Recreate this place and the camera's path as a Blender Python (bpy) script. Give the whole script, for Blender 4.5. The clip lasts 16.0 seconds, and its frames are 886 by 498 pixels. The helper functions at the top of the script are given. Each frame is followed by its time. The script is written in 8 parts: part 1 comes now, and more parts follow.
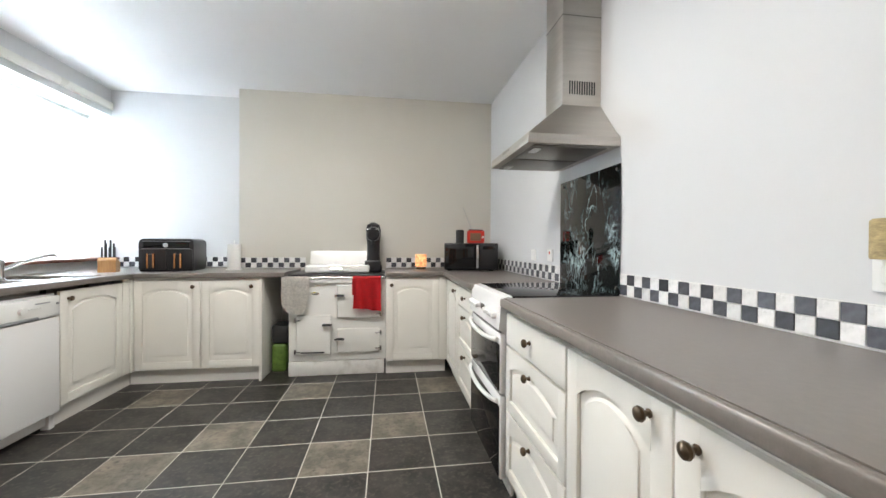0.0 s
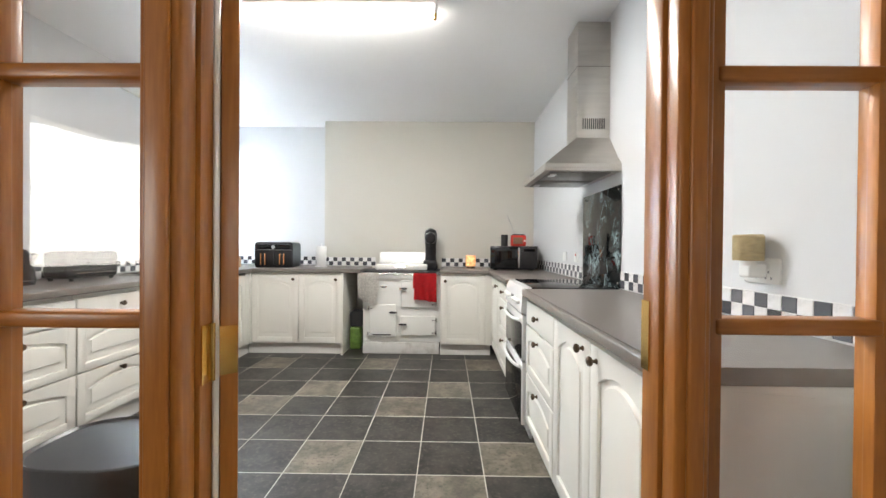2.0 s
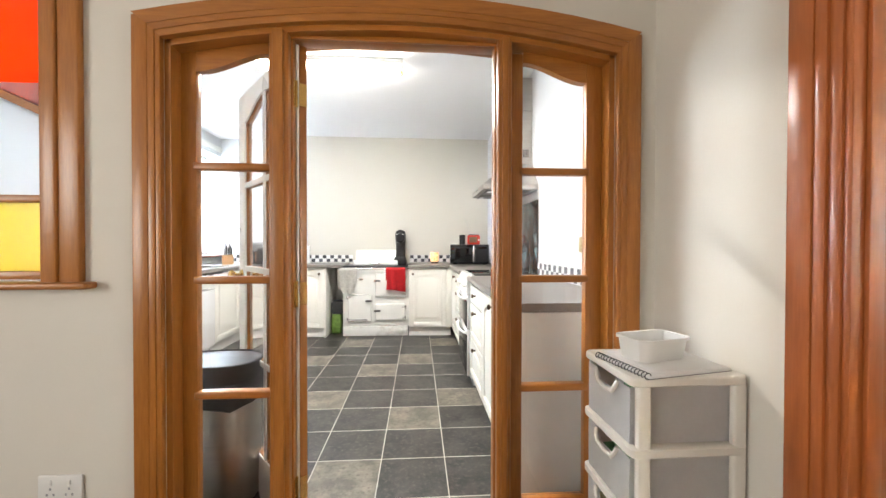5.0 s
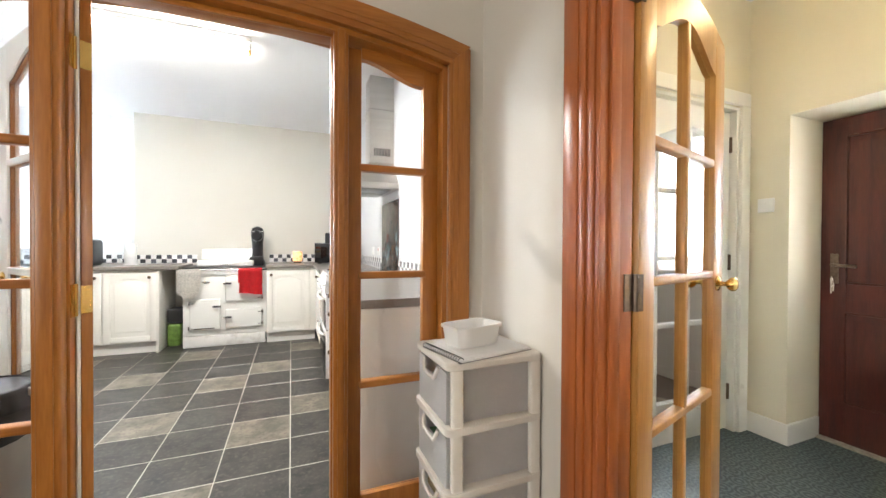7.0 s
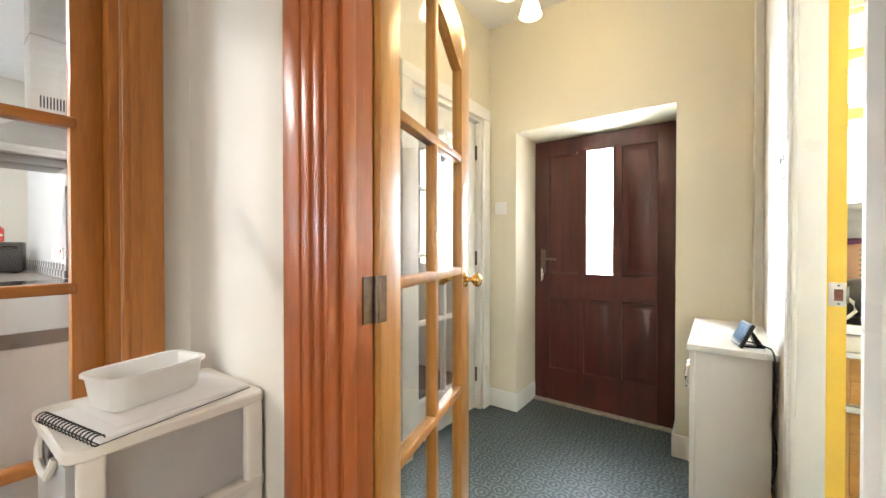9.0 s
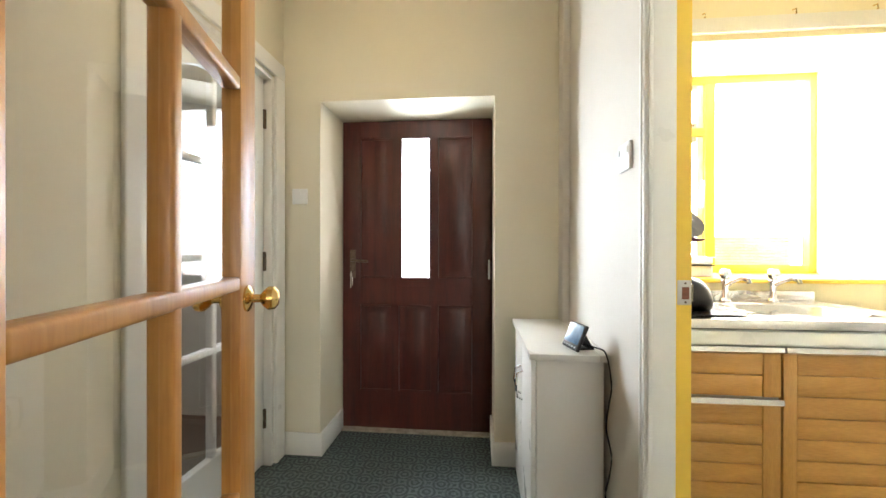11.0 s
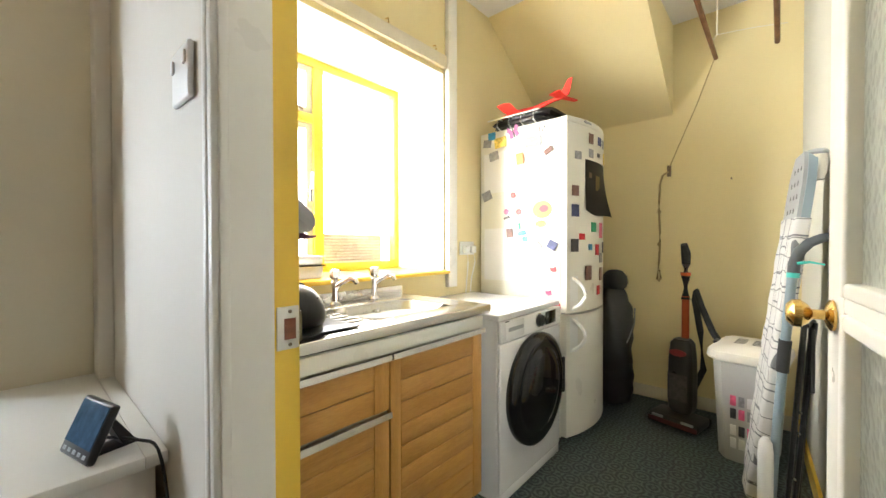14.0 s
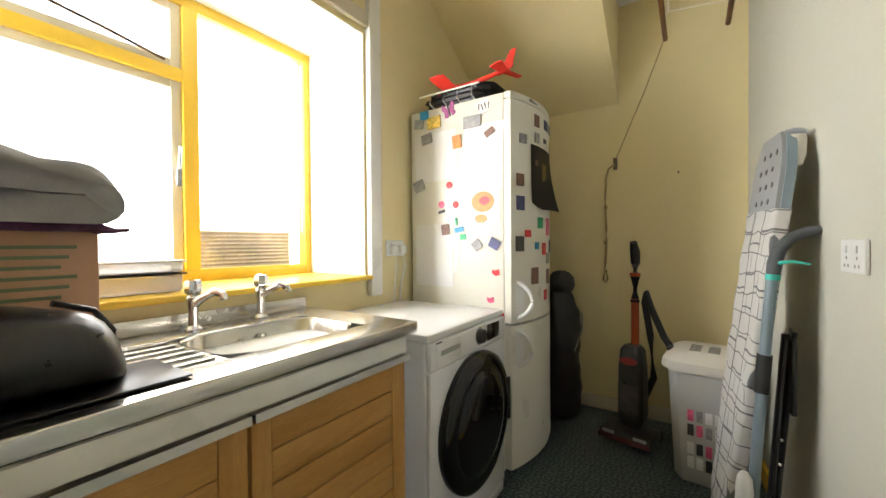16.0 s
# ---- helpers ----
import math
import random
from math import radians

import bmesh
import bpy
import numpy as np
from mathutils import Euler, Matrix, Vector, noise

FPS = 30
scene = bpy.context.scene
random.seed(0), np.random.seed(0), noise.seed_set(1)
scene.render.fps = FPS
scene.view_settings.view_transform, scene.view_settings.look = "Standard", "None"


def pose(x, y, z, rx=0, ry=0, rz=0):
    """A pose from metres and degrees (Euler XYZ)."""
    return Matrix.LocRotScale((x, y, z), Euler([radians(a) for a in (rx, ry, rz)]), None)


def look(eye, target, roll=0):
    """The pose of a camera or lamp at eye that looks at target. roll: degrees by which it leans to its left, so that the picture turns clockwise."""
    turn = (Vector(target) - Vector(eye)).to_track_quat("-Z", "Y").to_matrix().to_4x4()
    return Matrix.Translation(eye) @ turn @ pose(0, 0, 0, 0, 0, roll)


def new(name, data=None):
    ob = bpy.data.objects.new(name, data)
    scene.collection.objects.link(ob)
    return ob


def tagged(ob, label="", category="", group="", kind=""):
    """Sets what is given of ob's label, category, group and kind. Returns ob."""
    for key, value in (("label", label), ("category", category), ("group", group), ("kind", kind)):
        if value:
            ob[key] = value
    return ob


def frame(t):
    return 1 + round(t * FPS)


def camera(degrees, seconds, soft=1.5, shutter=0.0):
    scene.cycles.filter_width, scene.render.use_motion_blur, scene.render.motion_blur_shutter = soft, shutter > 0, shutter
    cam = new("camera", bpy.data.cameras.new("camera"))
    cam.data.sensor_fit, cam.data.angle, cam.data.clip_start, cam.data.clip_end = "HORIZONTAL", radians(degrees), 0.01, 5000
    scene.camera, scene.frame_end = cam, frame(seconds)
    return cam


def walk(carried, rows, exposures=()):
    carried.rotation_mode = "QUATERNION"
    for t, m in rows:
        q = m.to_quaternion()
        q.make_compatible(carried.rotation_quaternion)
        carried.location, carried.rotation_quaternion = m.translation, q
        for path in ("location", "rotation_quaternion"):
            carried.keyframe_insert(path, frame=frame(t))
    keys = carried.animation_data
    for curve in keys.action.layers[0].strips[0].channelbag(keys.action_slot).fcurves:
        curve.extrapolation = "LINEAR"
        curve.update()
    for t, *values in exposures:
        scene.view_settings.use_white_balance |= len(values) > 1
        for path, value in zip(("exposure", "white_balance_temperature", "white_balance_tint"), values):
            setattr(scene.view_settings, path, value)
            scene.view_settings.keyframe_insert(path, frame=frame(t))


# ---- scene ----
cam = camera(99.3, 16.0)
PATH = [
    (0, (0.025, -0.014, 1.177), (0.316, 1.964, 1.158), 0.3),
    (0.5, (0.011, -0.143, 1.185), (0.179, 1.85, 1.162), 0.3),
    (1, (0.01, -0.307, 1.187), (0.061, 1.692, 1.167), 0.4),
    (1.5, (0.033, -0.471, 1.192), (0.024, 1.529, 1.175), 0.5),
    (2, (0.073, -0.658, 1.191), (0.054, 1.341, 1.177), 0.5),
    (2.5, (0.111, -0.824, 1.198), (0.079, 1.175, 1.183), 0.2),
    (3, (0.121, -0.97, 1.199), (0.089, 1.029, 1.183), 0.2),
    (3.2, (0.12, -1.034, 1.197), (0.097, 0.965, 1.18), -0.5),
    (5.3, (0.135, -1.511, 1.193), (0.312, 0.481, 1.17), 0.2),
    (5.5, (0.154, -1.524, 1.191), (0.371, 0.464, 1.168), 0.1),
    (6, (0.182, -1.53, 1.189), (0.555, 0.434, 1.162), 0.3),
    (6.5, (0.231, -1.525, 1.182), (0.772, 0.4, 1.159), 0.4),
    (7, (0.284, -1.509, 1.181), (1.032, 0.346, 1.16), 0.3),
    (7.5, (0.358, -1.472, 1.179), (1.331, 0.275, 1.158), 0.3),
    (8, (0.434, -1.437, 1.179), (1.637, 0.161, 1.152), 0.2),
    (8.5, (0.496, -1.41, 1.174), (1.929, -0.014, 1.155), 0.2),
    (8.7, (0.525, -1.391, 1.172), (2.037, -0.082, 1.154), 0.1),
    (11, (1.004, -1.078, 1.151), (2.995, -0.891, 1.147), 0.1),
    (11.5, (1.088, -1.097, 1.145), (3.084, -1.22, 1.145), -0.1),
    (12, (1.197, -1.159, 1.153), (3.155, -1.567, 1.145), -0.1),
    (12.5, (1.289, -1.217, 1.151), (3.16, -1.924, 1.146), -0.3),
    (13, (1.38, -1.275, 1.16), (3.108, -2.283, 1.147), -0.6),
    (13.5, (1.442, -1.308, 1.163), (2.966, -2.603, 1.142), -0.5),
    (14, (1.497, -1.348, 1.161), (2.823, -2.845, 1.137), -0.1),
    (14.5, (1.544, -1.431, 1.16), (2.718, -3.05, 1.136), -0.2),
    (15, (1.596, -1.55, 1.165), (2.705, -3.214, 1.137), -0.3),
    (15.5, (1.647, -1.655, 1.16), (2.738, -3.331, 1.134), -0.4),
    (16, (1.677, -1.716, 1.153), (2.766, -3.394, 1.13), -0.4),
]
EXPOSURES = [(0.0, 0.38), (1.5, 0.38), (2.2, 0.65), (3.0, 0.8), (5.5, 1.2), (7.2, 1.15), (8.0, 1.15), (8.6, 1.35), (11.0, 0.75), (12.0, 0.35), (13.0, 0.2), (14.0, 0.15), (15.0, -0.3), (16.0, -0.7)]
walk(cam, [(t, look(eye, target, roll)) for t, eye, target, roll in PATH], EXPOSURES)

# ---- world and lights ----
SUN_ELEV, SUN_ROT = radians(38), radians(110)
world = bpy.data.worlds.new("sky")
scene.world = world
world.use_nodes = True
wn = world.node_tree.nodes
sky = wn.new("ShaderNodeTexSky")
sky.sky_type, sky.sun_disc, sky.sun_elevation, sky.sun_rotation = "NISHITA", False, SUN_ELEV, SUN_ROT
world.node_tree.links.new(sky.outputs[0], wn["Background"].inputs[0])
wn["Background"].inputs[1].default_value = 0.12


def lamp(name, kind, m, energy, colour, **kw):
    data = bpy.data.lights.new(name, kind)
    data.energy, data.color = energy, colour
    if kind == "AREA":
        data.shape = "RECTANGLE"
        data.size, data.size_y = kw["size"]
    elif kind == "SUN":
        data.angle = kw["angle"]
    else:
        data.shadow_soft_size = kw["radius"]
    ob = new(name, data)
    ob.matrix_world = m
    return ob


DAY = (0.79, 0.905, 1.0)
lamp("sun", "SUN", look((30, -8, 24), (0, 0, 0)), 2.0, (1.0, 0.95, 0.88), angle=radians(0.6))
# daylight in the window openings
lamp("kitchen_window_light", "AREA", look((-3.62, 3.95, 1.85), (-0.6, 1.6, 0.9)), 980, DAY, size=(1.3, 1.6))
lamp("utility_window_light", "AREA", look((4.40, -3.20, 1.55), (0.0, -3.20, 1.65)), 430, (0.99, 0.985, 0.97), size=(4.0, 2.8))
# unseen extra lamp outside, added to brighten the fridge side and far wall
lamp("utility_fill_light", "AREA", look((3.90, -1.42, 1.70), (2.45, -4.3, 1.75)), 270, (0.99, 0.985, 0.97), size=(0.8, 1.5))
lamp("front_door_light", "AREA", look((3.76, -0.48, 1.40), (2.70, -1.37, 1.26)), 160, (0.82, 0.91, 1.0), size=(0.7, 1.05))
lamp("dining_window_light", "AREA", look((-3.45, -2.75, 1.6), (1.04, -0.7, 1.1)), 40, (1.0, 0.94, 0.86), size=(1.8, 1.25))
lamp("next_room_window_light", "AREA", look((3.62, 0.66, 1.6), (1.5, 0.6, 1.0)), 8, DAY, size=(0.8, 1.1))
# the lamps that hang in the place
lamp("kitchen_tube_light", "AREA", look((-0.60, 1.73, 2.64), (-0.60, 1.7301, 0)), 34, (1.0, 0.98, 0.95), size=(1.15, 0.05))
lamp("hall_bulb_light", "POINT", pose(2.35, -0.62, 2.40), 1.8, (1.0, 0.78, 0.46), radius=0.07)

# ---- materials ----


def nodes_of(name):
    m = bpy.data.materials.new(name)
    m.use_nodes = True
    t = m.node_tree
    return m, t.nodes, t.links, t.nodes["Principled BSDF"]


def surface(name, colour, rough=0.5, metal=0.0, scale=6.0, vary=0.06, fine=90.0, bump=0.05, spec=0.5, coat=0.0,
            stretch=(1, 1, 1), stain=None, stain_amount=0.0, piece=0.0, rough_vary=0.08, trans=0.0):
    """A paint, plastic, metal or stone: colour that drifts at a large and a fine scale, with fine relief."""
    m, n, k, p = nodes_of(name)
    co = n.new("ShaderNodeTexCoord")
    mp = n.new("ShaderNodeMapping")
    mp.inputs["Scale"].default_value = stretch
    k.new(co.outputs["Object"], mp.inputs[0])
    big = n.new("ShaderNodeTexNoise")
    big.inputs["Scale"].default_value, big.inputs["Detail"].default_value = scale, 5
    k.new(mp.outputs[0], big.inputs["Vector"])
    small = n.new("ShaderNodeTexNoise")
    small.inputs["Scale"].default_value, small.inputs["Detail"].default_value = fine, 3
    k.new(mp.outputs[0], small.inputs["Vector"])
    mix = n.new("ShaderNodeMath")
    mix.operation = "MULTIPLY_ADD"
    mix.inputs[1].default_value = 0.35
    k.new(small.outputs[0], mix.inputs[0])
    k.new(big.outputs[0], mix.inputs[2])
    val = n.new("ShaderNodeMapRange")
    val.inputs[1].default_value, val.inputs[2].default_value = 0.35, 1.0
    val.inputs[3].default_value, val.inputs[4].default_value = 1 - vary, 1 + vary
    k.new(mix.outputs[0], val.inputs[0])
    last = val.outputs[0]
    if piece:
        oi = n.new("ShaderNodeObjectInfo")
        pr = n.new("ShaderNodeMapRange")
        pr.inputs[3].default_value, pr.inputs[4].default_value = 1 - piece, 1 + piece
        k.new(oi.outputs["Random"], pr.inputs[0])
        mu = n.new("ShaderNodeMath")
        mu.operation = "MULTIPLY"
        k.new(last, mu.inputs[0])
        k.new(pr.outputs[0], mu.inputs[1])
        last = mu.outputs[0]
    hsv = n.new("ShaderNodeHueSaturation")
    hsv.inputs["Color"].default_value = (*colour, 1)
    k.new(last, hsv.inputs["Value"])
    out = hsv.outputs[0]
    if stain:
        ramp = n.new("ShaderNodeValToRGB")
        ramp.color_ramp.elements[0].position, ramp.color_ramp.elements[1].position = 0.5, 0.72
        ramp.color_ramp.elements[1].color = (stain_amount,) * 3 + (1,)
        k.new(big.outputs[0], ramp.inputs[0])
        sm = n.new("ShaderNodeMix")
        sm.data_type = "RGBA"
        k.new(ramp.outputs[0], sm.inputs["Factor"])
        k.new(out, sm.inputs[6])
        sm.inputs[7].default_value = (*stain, 1)
        out = sm.outputs[2]
    k.new(out, p.inputs["Base Color"])
    rr = n.new("ShaderNodeMapRange")
    rr.inputs[3].default_value, rr.inputs[4].default_value = max(0.02, rough - rough_vary), min(1, rough + rough_vary)
    k.new(big.outputs[0], rr.inputs[0])
    k.new(rr.outputs[0], p.inputs["Roughness"])
    p.inputs["Metallic"].default_value = metal
    p.inputs["Specular IOR Level"].default_value = spec
    p.inputs["Coat Weight"].default_value = coat
    p.inputs["Transmission Weight"].default_value = trans
    if bump:
        b = n.new("ShaderNodeBump")
        b.inputs["Strength"].default_value, b.inputs["Distance"].default_value = bump, 0.004
        k.new(mix.outputs[0], b.inputs["Height"])
        k.new(b.outputs[0], p.inputs["Normal"])
    return m


def timber(name, light, dark, rough=0.32, axis="Z", ring=14.0, coat=0.12, along=1.0):
    """Varnished wood with grain that runs along one axis of the object."""
    m, n, k, p = nodes_of(name)
    co = n.new("ShaderNodeTexCoord")
    mp = n.new("ShaderNodeMapping")
    s = {"X": (along, 12, 12), "Y": (12, along, 12), "Z": (12, 12, along)}[axis]
    mp.inputs["Scale"].default_value = s
    k.new(co.outputs["Object"], mp.inputs[0])
    oi = n.new("ShaderNodeObjectInfo")
    sh = n.new("ShaderNodeVectorMath")
    sh.operation = "ADD"
    k.new(mp.outputs[0], sh.inputs[0])
    sc = n.new("ShaderNodeMath")
    sc.operation = "MULTIPLY"
    sc.inputs[1].default_value = 30
    k.new(oi.outputs["Random"], sc.inputs[0])
    k.new(sc.outputs[0], sh.inputs[1])
    big = n.new("ShaderNodeTexNoise")
    big.inputs["Scale"].default_value, big.inputs["Detail"].default_value, big.inputs["Distortion"].default_value = 1.1, 4, 1.2
    k.new(sh.outputs[0], big.inputs["Vector"])
    fine = n.new("ShaderNodeTexNoise")
    fine.inputs["Scale"].default_value, fine.inputs["Detail"].default_value = ring, 4
    k.new(sh.outputs[0], fine.inputs["Vector"])
    add = n.new("ShaderNodeMath")
    add.operation = "MULTIPLY_ADD"
    add.inputs[1].default_value = 0.6
    k.new(fine.outputs[0], add.inputs[0])
    k.new(big.outputs[0], add.inputs[2])
    ramp = n.new("ShaderNodeValToRGB")
    ramp.color_ramp.elements[0].position, ramp.color_ramp.elements[1].position = 0.55, 1.02
    ramp.color_ramp.elements[0].color, ramp.color_ramp.elements[1].color = (*dark, 1), (*light, 1)
    k.new(add.outputs[0], ramp.inputs[0])
    k.new(ramp.outputs[0], p.inputs["Base Color"])
    p.inputs["Roughness"].default_value, p.inputs["Coat Weight"].default_value = rough, coat
    p.inputs["Coat Roughness"].default_value = 0.25
    b = n.new("ShaderNodeBump")
    b.inputs["Strength"].default_value, b.inputs["Distance"].default_value = 0.05, 0.002
    k.new(add.outputs[0], b.inputs["Height"])
    k.new(b.outputs[0], p.inputs["Normal"])
    return m


def pane_glass(name, colour=(1, 1, 1), rough=0.0, ripple=0.0, scale=40.0):
    """Thin sheet glass: clear, tinted or pressed into a pattern."""
    m, n, k, p = nodes_of(name)
    p.inputs["Base Color"].default_value = (*colour, 1)
    p.inputs["Roughness"].default_value, p.inputs["Transmission Weight"].default_value = rough, 1.0
    p.inputs["IOR"].default_value = 1.45
    if ripple:
        co = n.new("ShaderNodeTexCoord")
        v = n.new("ShaderNodeTexVoronoi")
        v.inputs["Scale"].default_value = scale
        k.new(co.outputs["Object"], v.inputs["Vector"])
        b = n.new("ShaderNodeBump")
        b.inputs["Strength"].default_value, b.inputs["Distance"].default_value = ripple, 0.01
        k.new(v.outputs[0], b.inputs["Height"])
        k.new(b.outputs[0], p.inputs["Normal"])
    return m


def glow(name, colour, strength):
    m, n, k, p = nodes_of(name)
    p.inputs["Base Color"].default_value = (*[min(1, c) for c in colour], 1)
    p.inputs["Emission Color"].default_value, p.inputs["Emission Strength"].default_value = (*colour, 1), strength
    return m


def marble(name):
    """Black glass printed with broken wisps of pale blue-green veining."""
    m, n, k, p = nodes_of(name)
    co = n.new("ShaderNodeTexCoord")

    def veins(scale, width, shift):
        mp = n.new("ShaderNodeMapping")
        mp.inputs["Location"].default_value, mp.inputs["Scale"].default_value = (shift, shift, shift), (1, 1.2, 0.75)
        k.new(co.outputs["Object"], mp.inputs[0])
        w = n.new("ShaderNodeTexNoise")
        w.inputs["Scale"].default_value, w.inputs["Detail"].default_value = scale, 12
        w.inputs["Roughness"].default_value, w.inputs["Distortion"].default_value = 0.62, 0.9
        k.new(mp.outputs[0], w.inputs["Vector"])
        r = n.new("ShaderNodeValToRGB")
        e = r.color_ramp.elements
        e[0].position, e[0].color = 0.5 - width, (0, 0, 0, 1)
        e[1].position, e[1].color = 0.5 + width, (0, 0, 0, 1)
        r.color_ramp.elements.new(0.5).color = (1, 1, 1, 1)
        k.new(w.outputs[0], r.inputs[0])
        where = n.new("ShaderNodeTexNoise")
        where.inputs["Scale"].default_value, where.inputs["Detail"].default_value = 4.5, 3
        k.new(mp.outputs[0], where.inputs["Vector"])
        g = n.new("ShaderNodeValToRGB")
        g.color_ramp.elements[0].position, g.color_ramp.elements[1].position = 0.47, 0.66
        k.new(where.outputs[0], g.inputs[0])
        mu = n.new("ShaderNodeMath")
        mu.operation = "MULTIPLY"
        k.new(r.outputs[0], mu.inputs[0])
        k.new(g.outputs[0], mu.inputs[1])
        return mu.outputs[0]

    both = n.new("ShaderNodeMath")
    both.operation, both.use_clamp = "ADD", True
    k.new(veins(5.0, 0.022, 3.1), both.inputs[0])
    k.new(veins(11.0, 0.030, 7.7), both.inputs[1])
    mx = n.new("ShaderNodeMix")
    mx.data_type = "RGBA"
    k.new(both.outputs[0], mx.inputs["Factor"])
    mx.inputs[6].default_value, mx.inputs[7].default_value = (0.007, 0.009, 0.009, 1), (0.42, 0.55, 0.57, 1)
    k.new(mx.outputs[2], p.inputs["Base Color"])
    p.inputs["Roughness"].default_value = 0.06
    return m


def slate(name, dark, light, vein):
    m, n, k, p = nodes_of(name)
    co = n.new("ShaderNodeTexCoord")
    oi = n.new("ShaderNodeObjectInfo")
    sc = n.new("ShaderNodeMath")
    sc.operation = "MULTIPLY"
    sc.inputs[1].default_value = 50
    k.new(oi.outputs["Random"], sc.inputs[0])
    sh = n.new("ShaderNodeVectorMath")
    sh.operation = "ADD"
    k.new(co.outputs["Object"], sh.inputs[0])
    k.new(sc.outputs[0], sh.inputs[1])
    big = n.new("ShaderNodeTexNoise")
    big.inputs["Scale"].default_value, big.inputs["Detail"].default_value, big.inputs["Roughness"].default_value = 7, 10, 0.72
    k.new(sh.outputs[0], big.inputs["Vector"])
    r = n.new("ShaderNodeValToRGB")
    e = r.color_ramp.elements
    e[0].position, e[0].color = 0.40, (*dark, 1)
    e[1].position, e[1].color = 0.62, (*light, 1)
    k.new(big.outputs[0], r.inputs[0])
    fine = n.new("ShaderNodeTexNoise")
    fine.inputs["Scale"].default_value, fine.inputs["Detail"].default_value = 45, 8
    k.new(sh.outputs[0], fine.inputs["Vector"])
    r2 = n.new("ShaderNodeValToRGB")
    r2.color_ramp.elements[0].position, r2.color_ramp.elements[1].position = 0.52, 0.75
    k.new(fine.outputs[0], r2.inputs[0])
    mx = n.new("ShaderNodeMix")
    mx.data_type = "RGBA"
    k.new(r2.outputs[0], mx.inputs["Factor"])
    k.new(r.outputs[0], mx.inputs[6])
    mx.inputs[7].default_value = (*vein, 1)
    k.new(mx.outputs[2], p.inputs["Base Color"])
    p.inputs["Roughness"].default_value = 0.42
    b = n.new("ShaderNodeBump")
    b.inputs["Strength"].default_value, b.inputs["Distance"].default_value = 0.25, 0.003
    k.new(big.outputs[0], b.inputs["Height"])
    k.new(b.outputs[0], p.inputs["Normal"])
    return m


def vinyl(name):
    """Dark green-blue sheet vinyl printed with a lattice of small rings and dashes."""
    m, n, k, p = nodes_of(name)
    co = n.new("ShaderNodeTexCoord")
    v = n.new("ShaderNodeTexVoronoi")
    v.inputs["Scale"].default_value, v.inputs["Randomness"].default_value = 11, 0.0
    mp = n.new("ShaderNodeMapping")
    mp.inputs["Rotation"].default_value = (0, 0, radians(45))
    k.new(co.outputs["Object"], mp.inputs[0])
    k.new(mp.outputs[0], v.inputs["Vector"])
    wave = n.new("ShaderNodeMath")
    wave.operation = "SINE"
    mu = n.new("ShaderNodeMath")
    mu.operation = "MULTIPLY"
    mu.inputs[1].default_value = 26
    k.new(v.outputs["Distance"], mu.inputs[0])
    k.new(mu.outputs[0], wave.inputs[0])
    no = n.new("ShaderNodeTexNoise")
    no.inputs["Scale"].default_value, no.inputs["Detail"].default_value = 60, 5
    k.new(co.outputs["Object"], no.inputs["Vector"])
    ad = n.new("ShaderNodeMath")
    ad.operation = "MULTIPLY_ADD"
    ad.inputs[1].default_value = 0.16
    k.new(wave.outputs[0], ad.inputs[0])
    k.new(no.outputs[0], ad.inputs[2])
    r = n.new("ShaderNodeValToRGB")
    e = r.color_ramp.elements
    e[0].position, e[0].color = 0.36, (0.024, 0.035, 0.036, 1)
    e[1].position, e[1].color = 0.70, (0.110, 0.142, 0.140, 1)
    k.new(ad.outputs[0], r.inputs[0])
    k.new(r.outputs[0], p.inputs["Base Color"])
    p.inputs["Roughness"].default_value = 0.45
    b = n.new("ShaderNodeBump")
    b.inputs["Strength"].default_value, b.inputs["Distance"].default_value = 0.15, 0.002
    k.new(ad.outputs[0], b.inputs["Height"])
    k.new(b.outputs[0], p.inputs["Normal"])
    return m


GREY_WALL = surface("pale_grey_wall_paint", (0.66, 0.667, 0.675), 0.75, vary=0.02, scale=1.5, fine=160, bump=0.06)
BEIGE_WALL = surface("beige_wall_paint", (0.62, 0.595, 0.535), 0.75, vary=0.02, scale=1.5, fine=160, bump=0.06)
CREAM_WALL = surface("cream_wall_paint", (0.68, 0.645, 0.58), 0.7, vary=0.03, scale=1.8, fine=120, bump=0.10)
HALL_WALL = surface("warm_cream_wall_paint", (0.72, 0.665, 0.52), 0.7, vary=0.03, scale=1.8, fine=120, bump=0.10)
YELLOW_WALL = surface("yellow_wall_paint", (0.77, 0.66, 0.37), 0.7, vary=0.03, scale=1.8, fine=120, bump=0.10)
PALE_YELLOW = surface("pale_cream_wall_paint", (0.60, 0.59, 0.51), 0.7, vary=0.03, scale=1.8, fine=120, bump=0.10)
CEILING = surface("white_ceiling_paint", (0.83, 0.83, 0.83), 0.85, vary=0.02, scale=1.2, fine=140, bump=0.08)
WHITE_GLOSS = surface("white_gloss_paint", (0.78, 0.77, 0.72), 0.3, vary=0.03, scale=5, bump=0.06)
YELLOW_GLOSS = surface("yellow_gloss_paint", (0.82, 0.545, 0.055), 0.35, vary=0.05, scale=6, bump=0.10)
CABINET = surface("cream_cabinet_lacquer", (0.79, 0.77, 0.71), 0.32, vary=0.02, scale=4, bump=0.02)
PLINTH = surface("cream_plinth_board", (0.68, 0.67, 0.63), 0.45, vary=0.04, scale=6, bump=0.03)
WORKTOP = surface("grey_laminate_worktop", (0.19, 0.168, 0.15), 0.34, vary=0.13, scale=55, fine=300, bump=0.0, rough_vary=0.03)
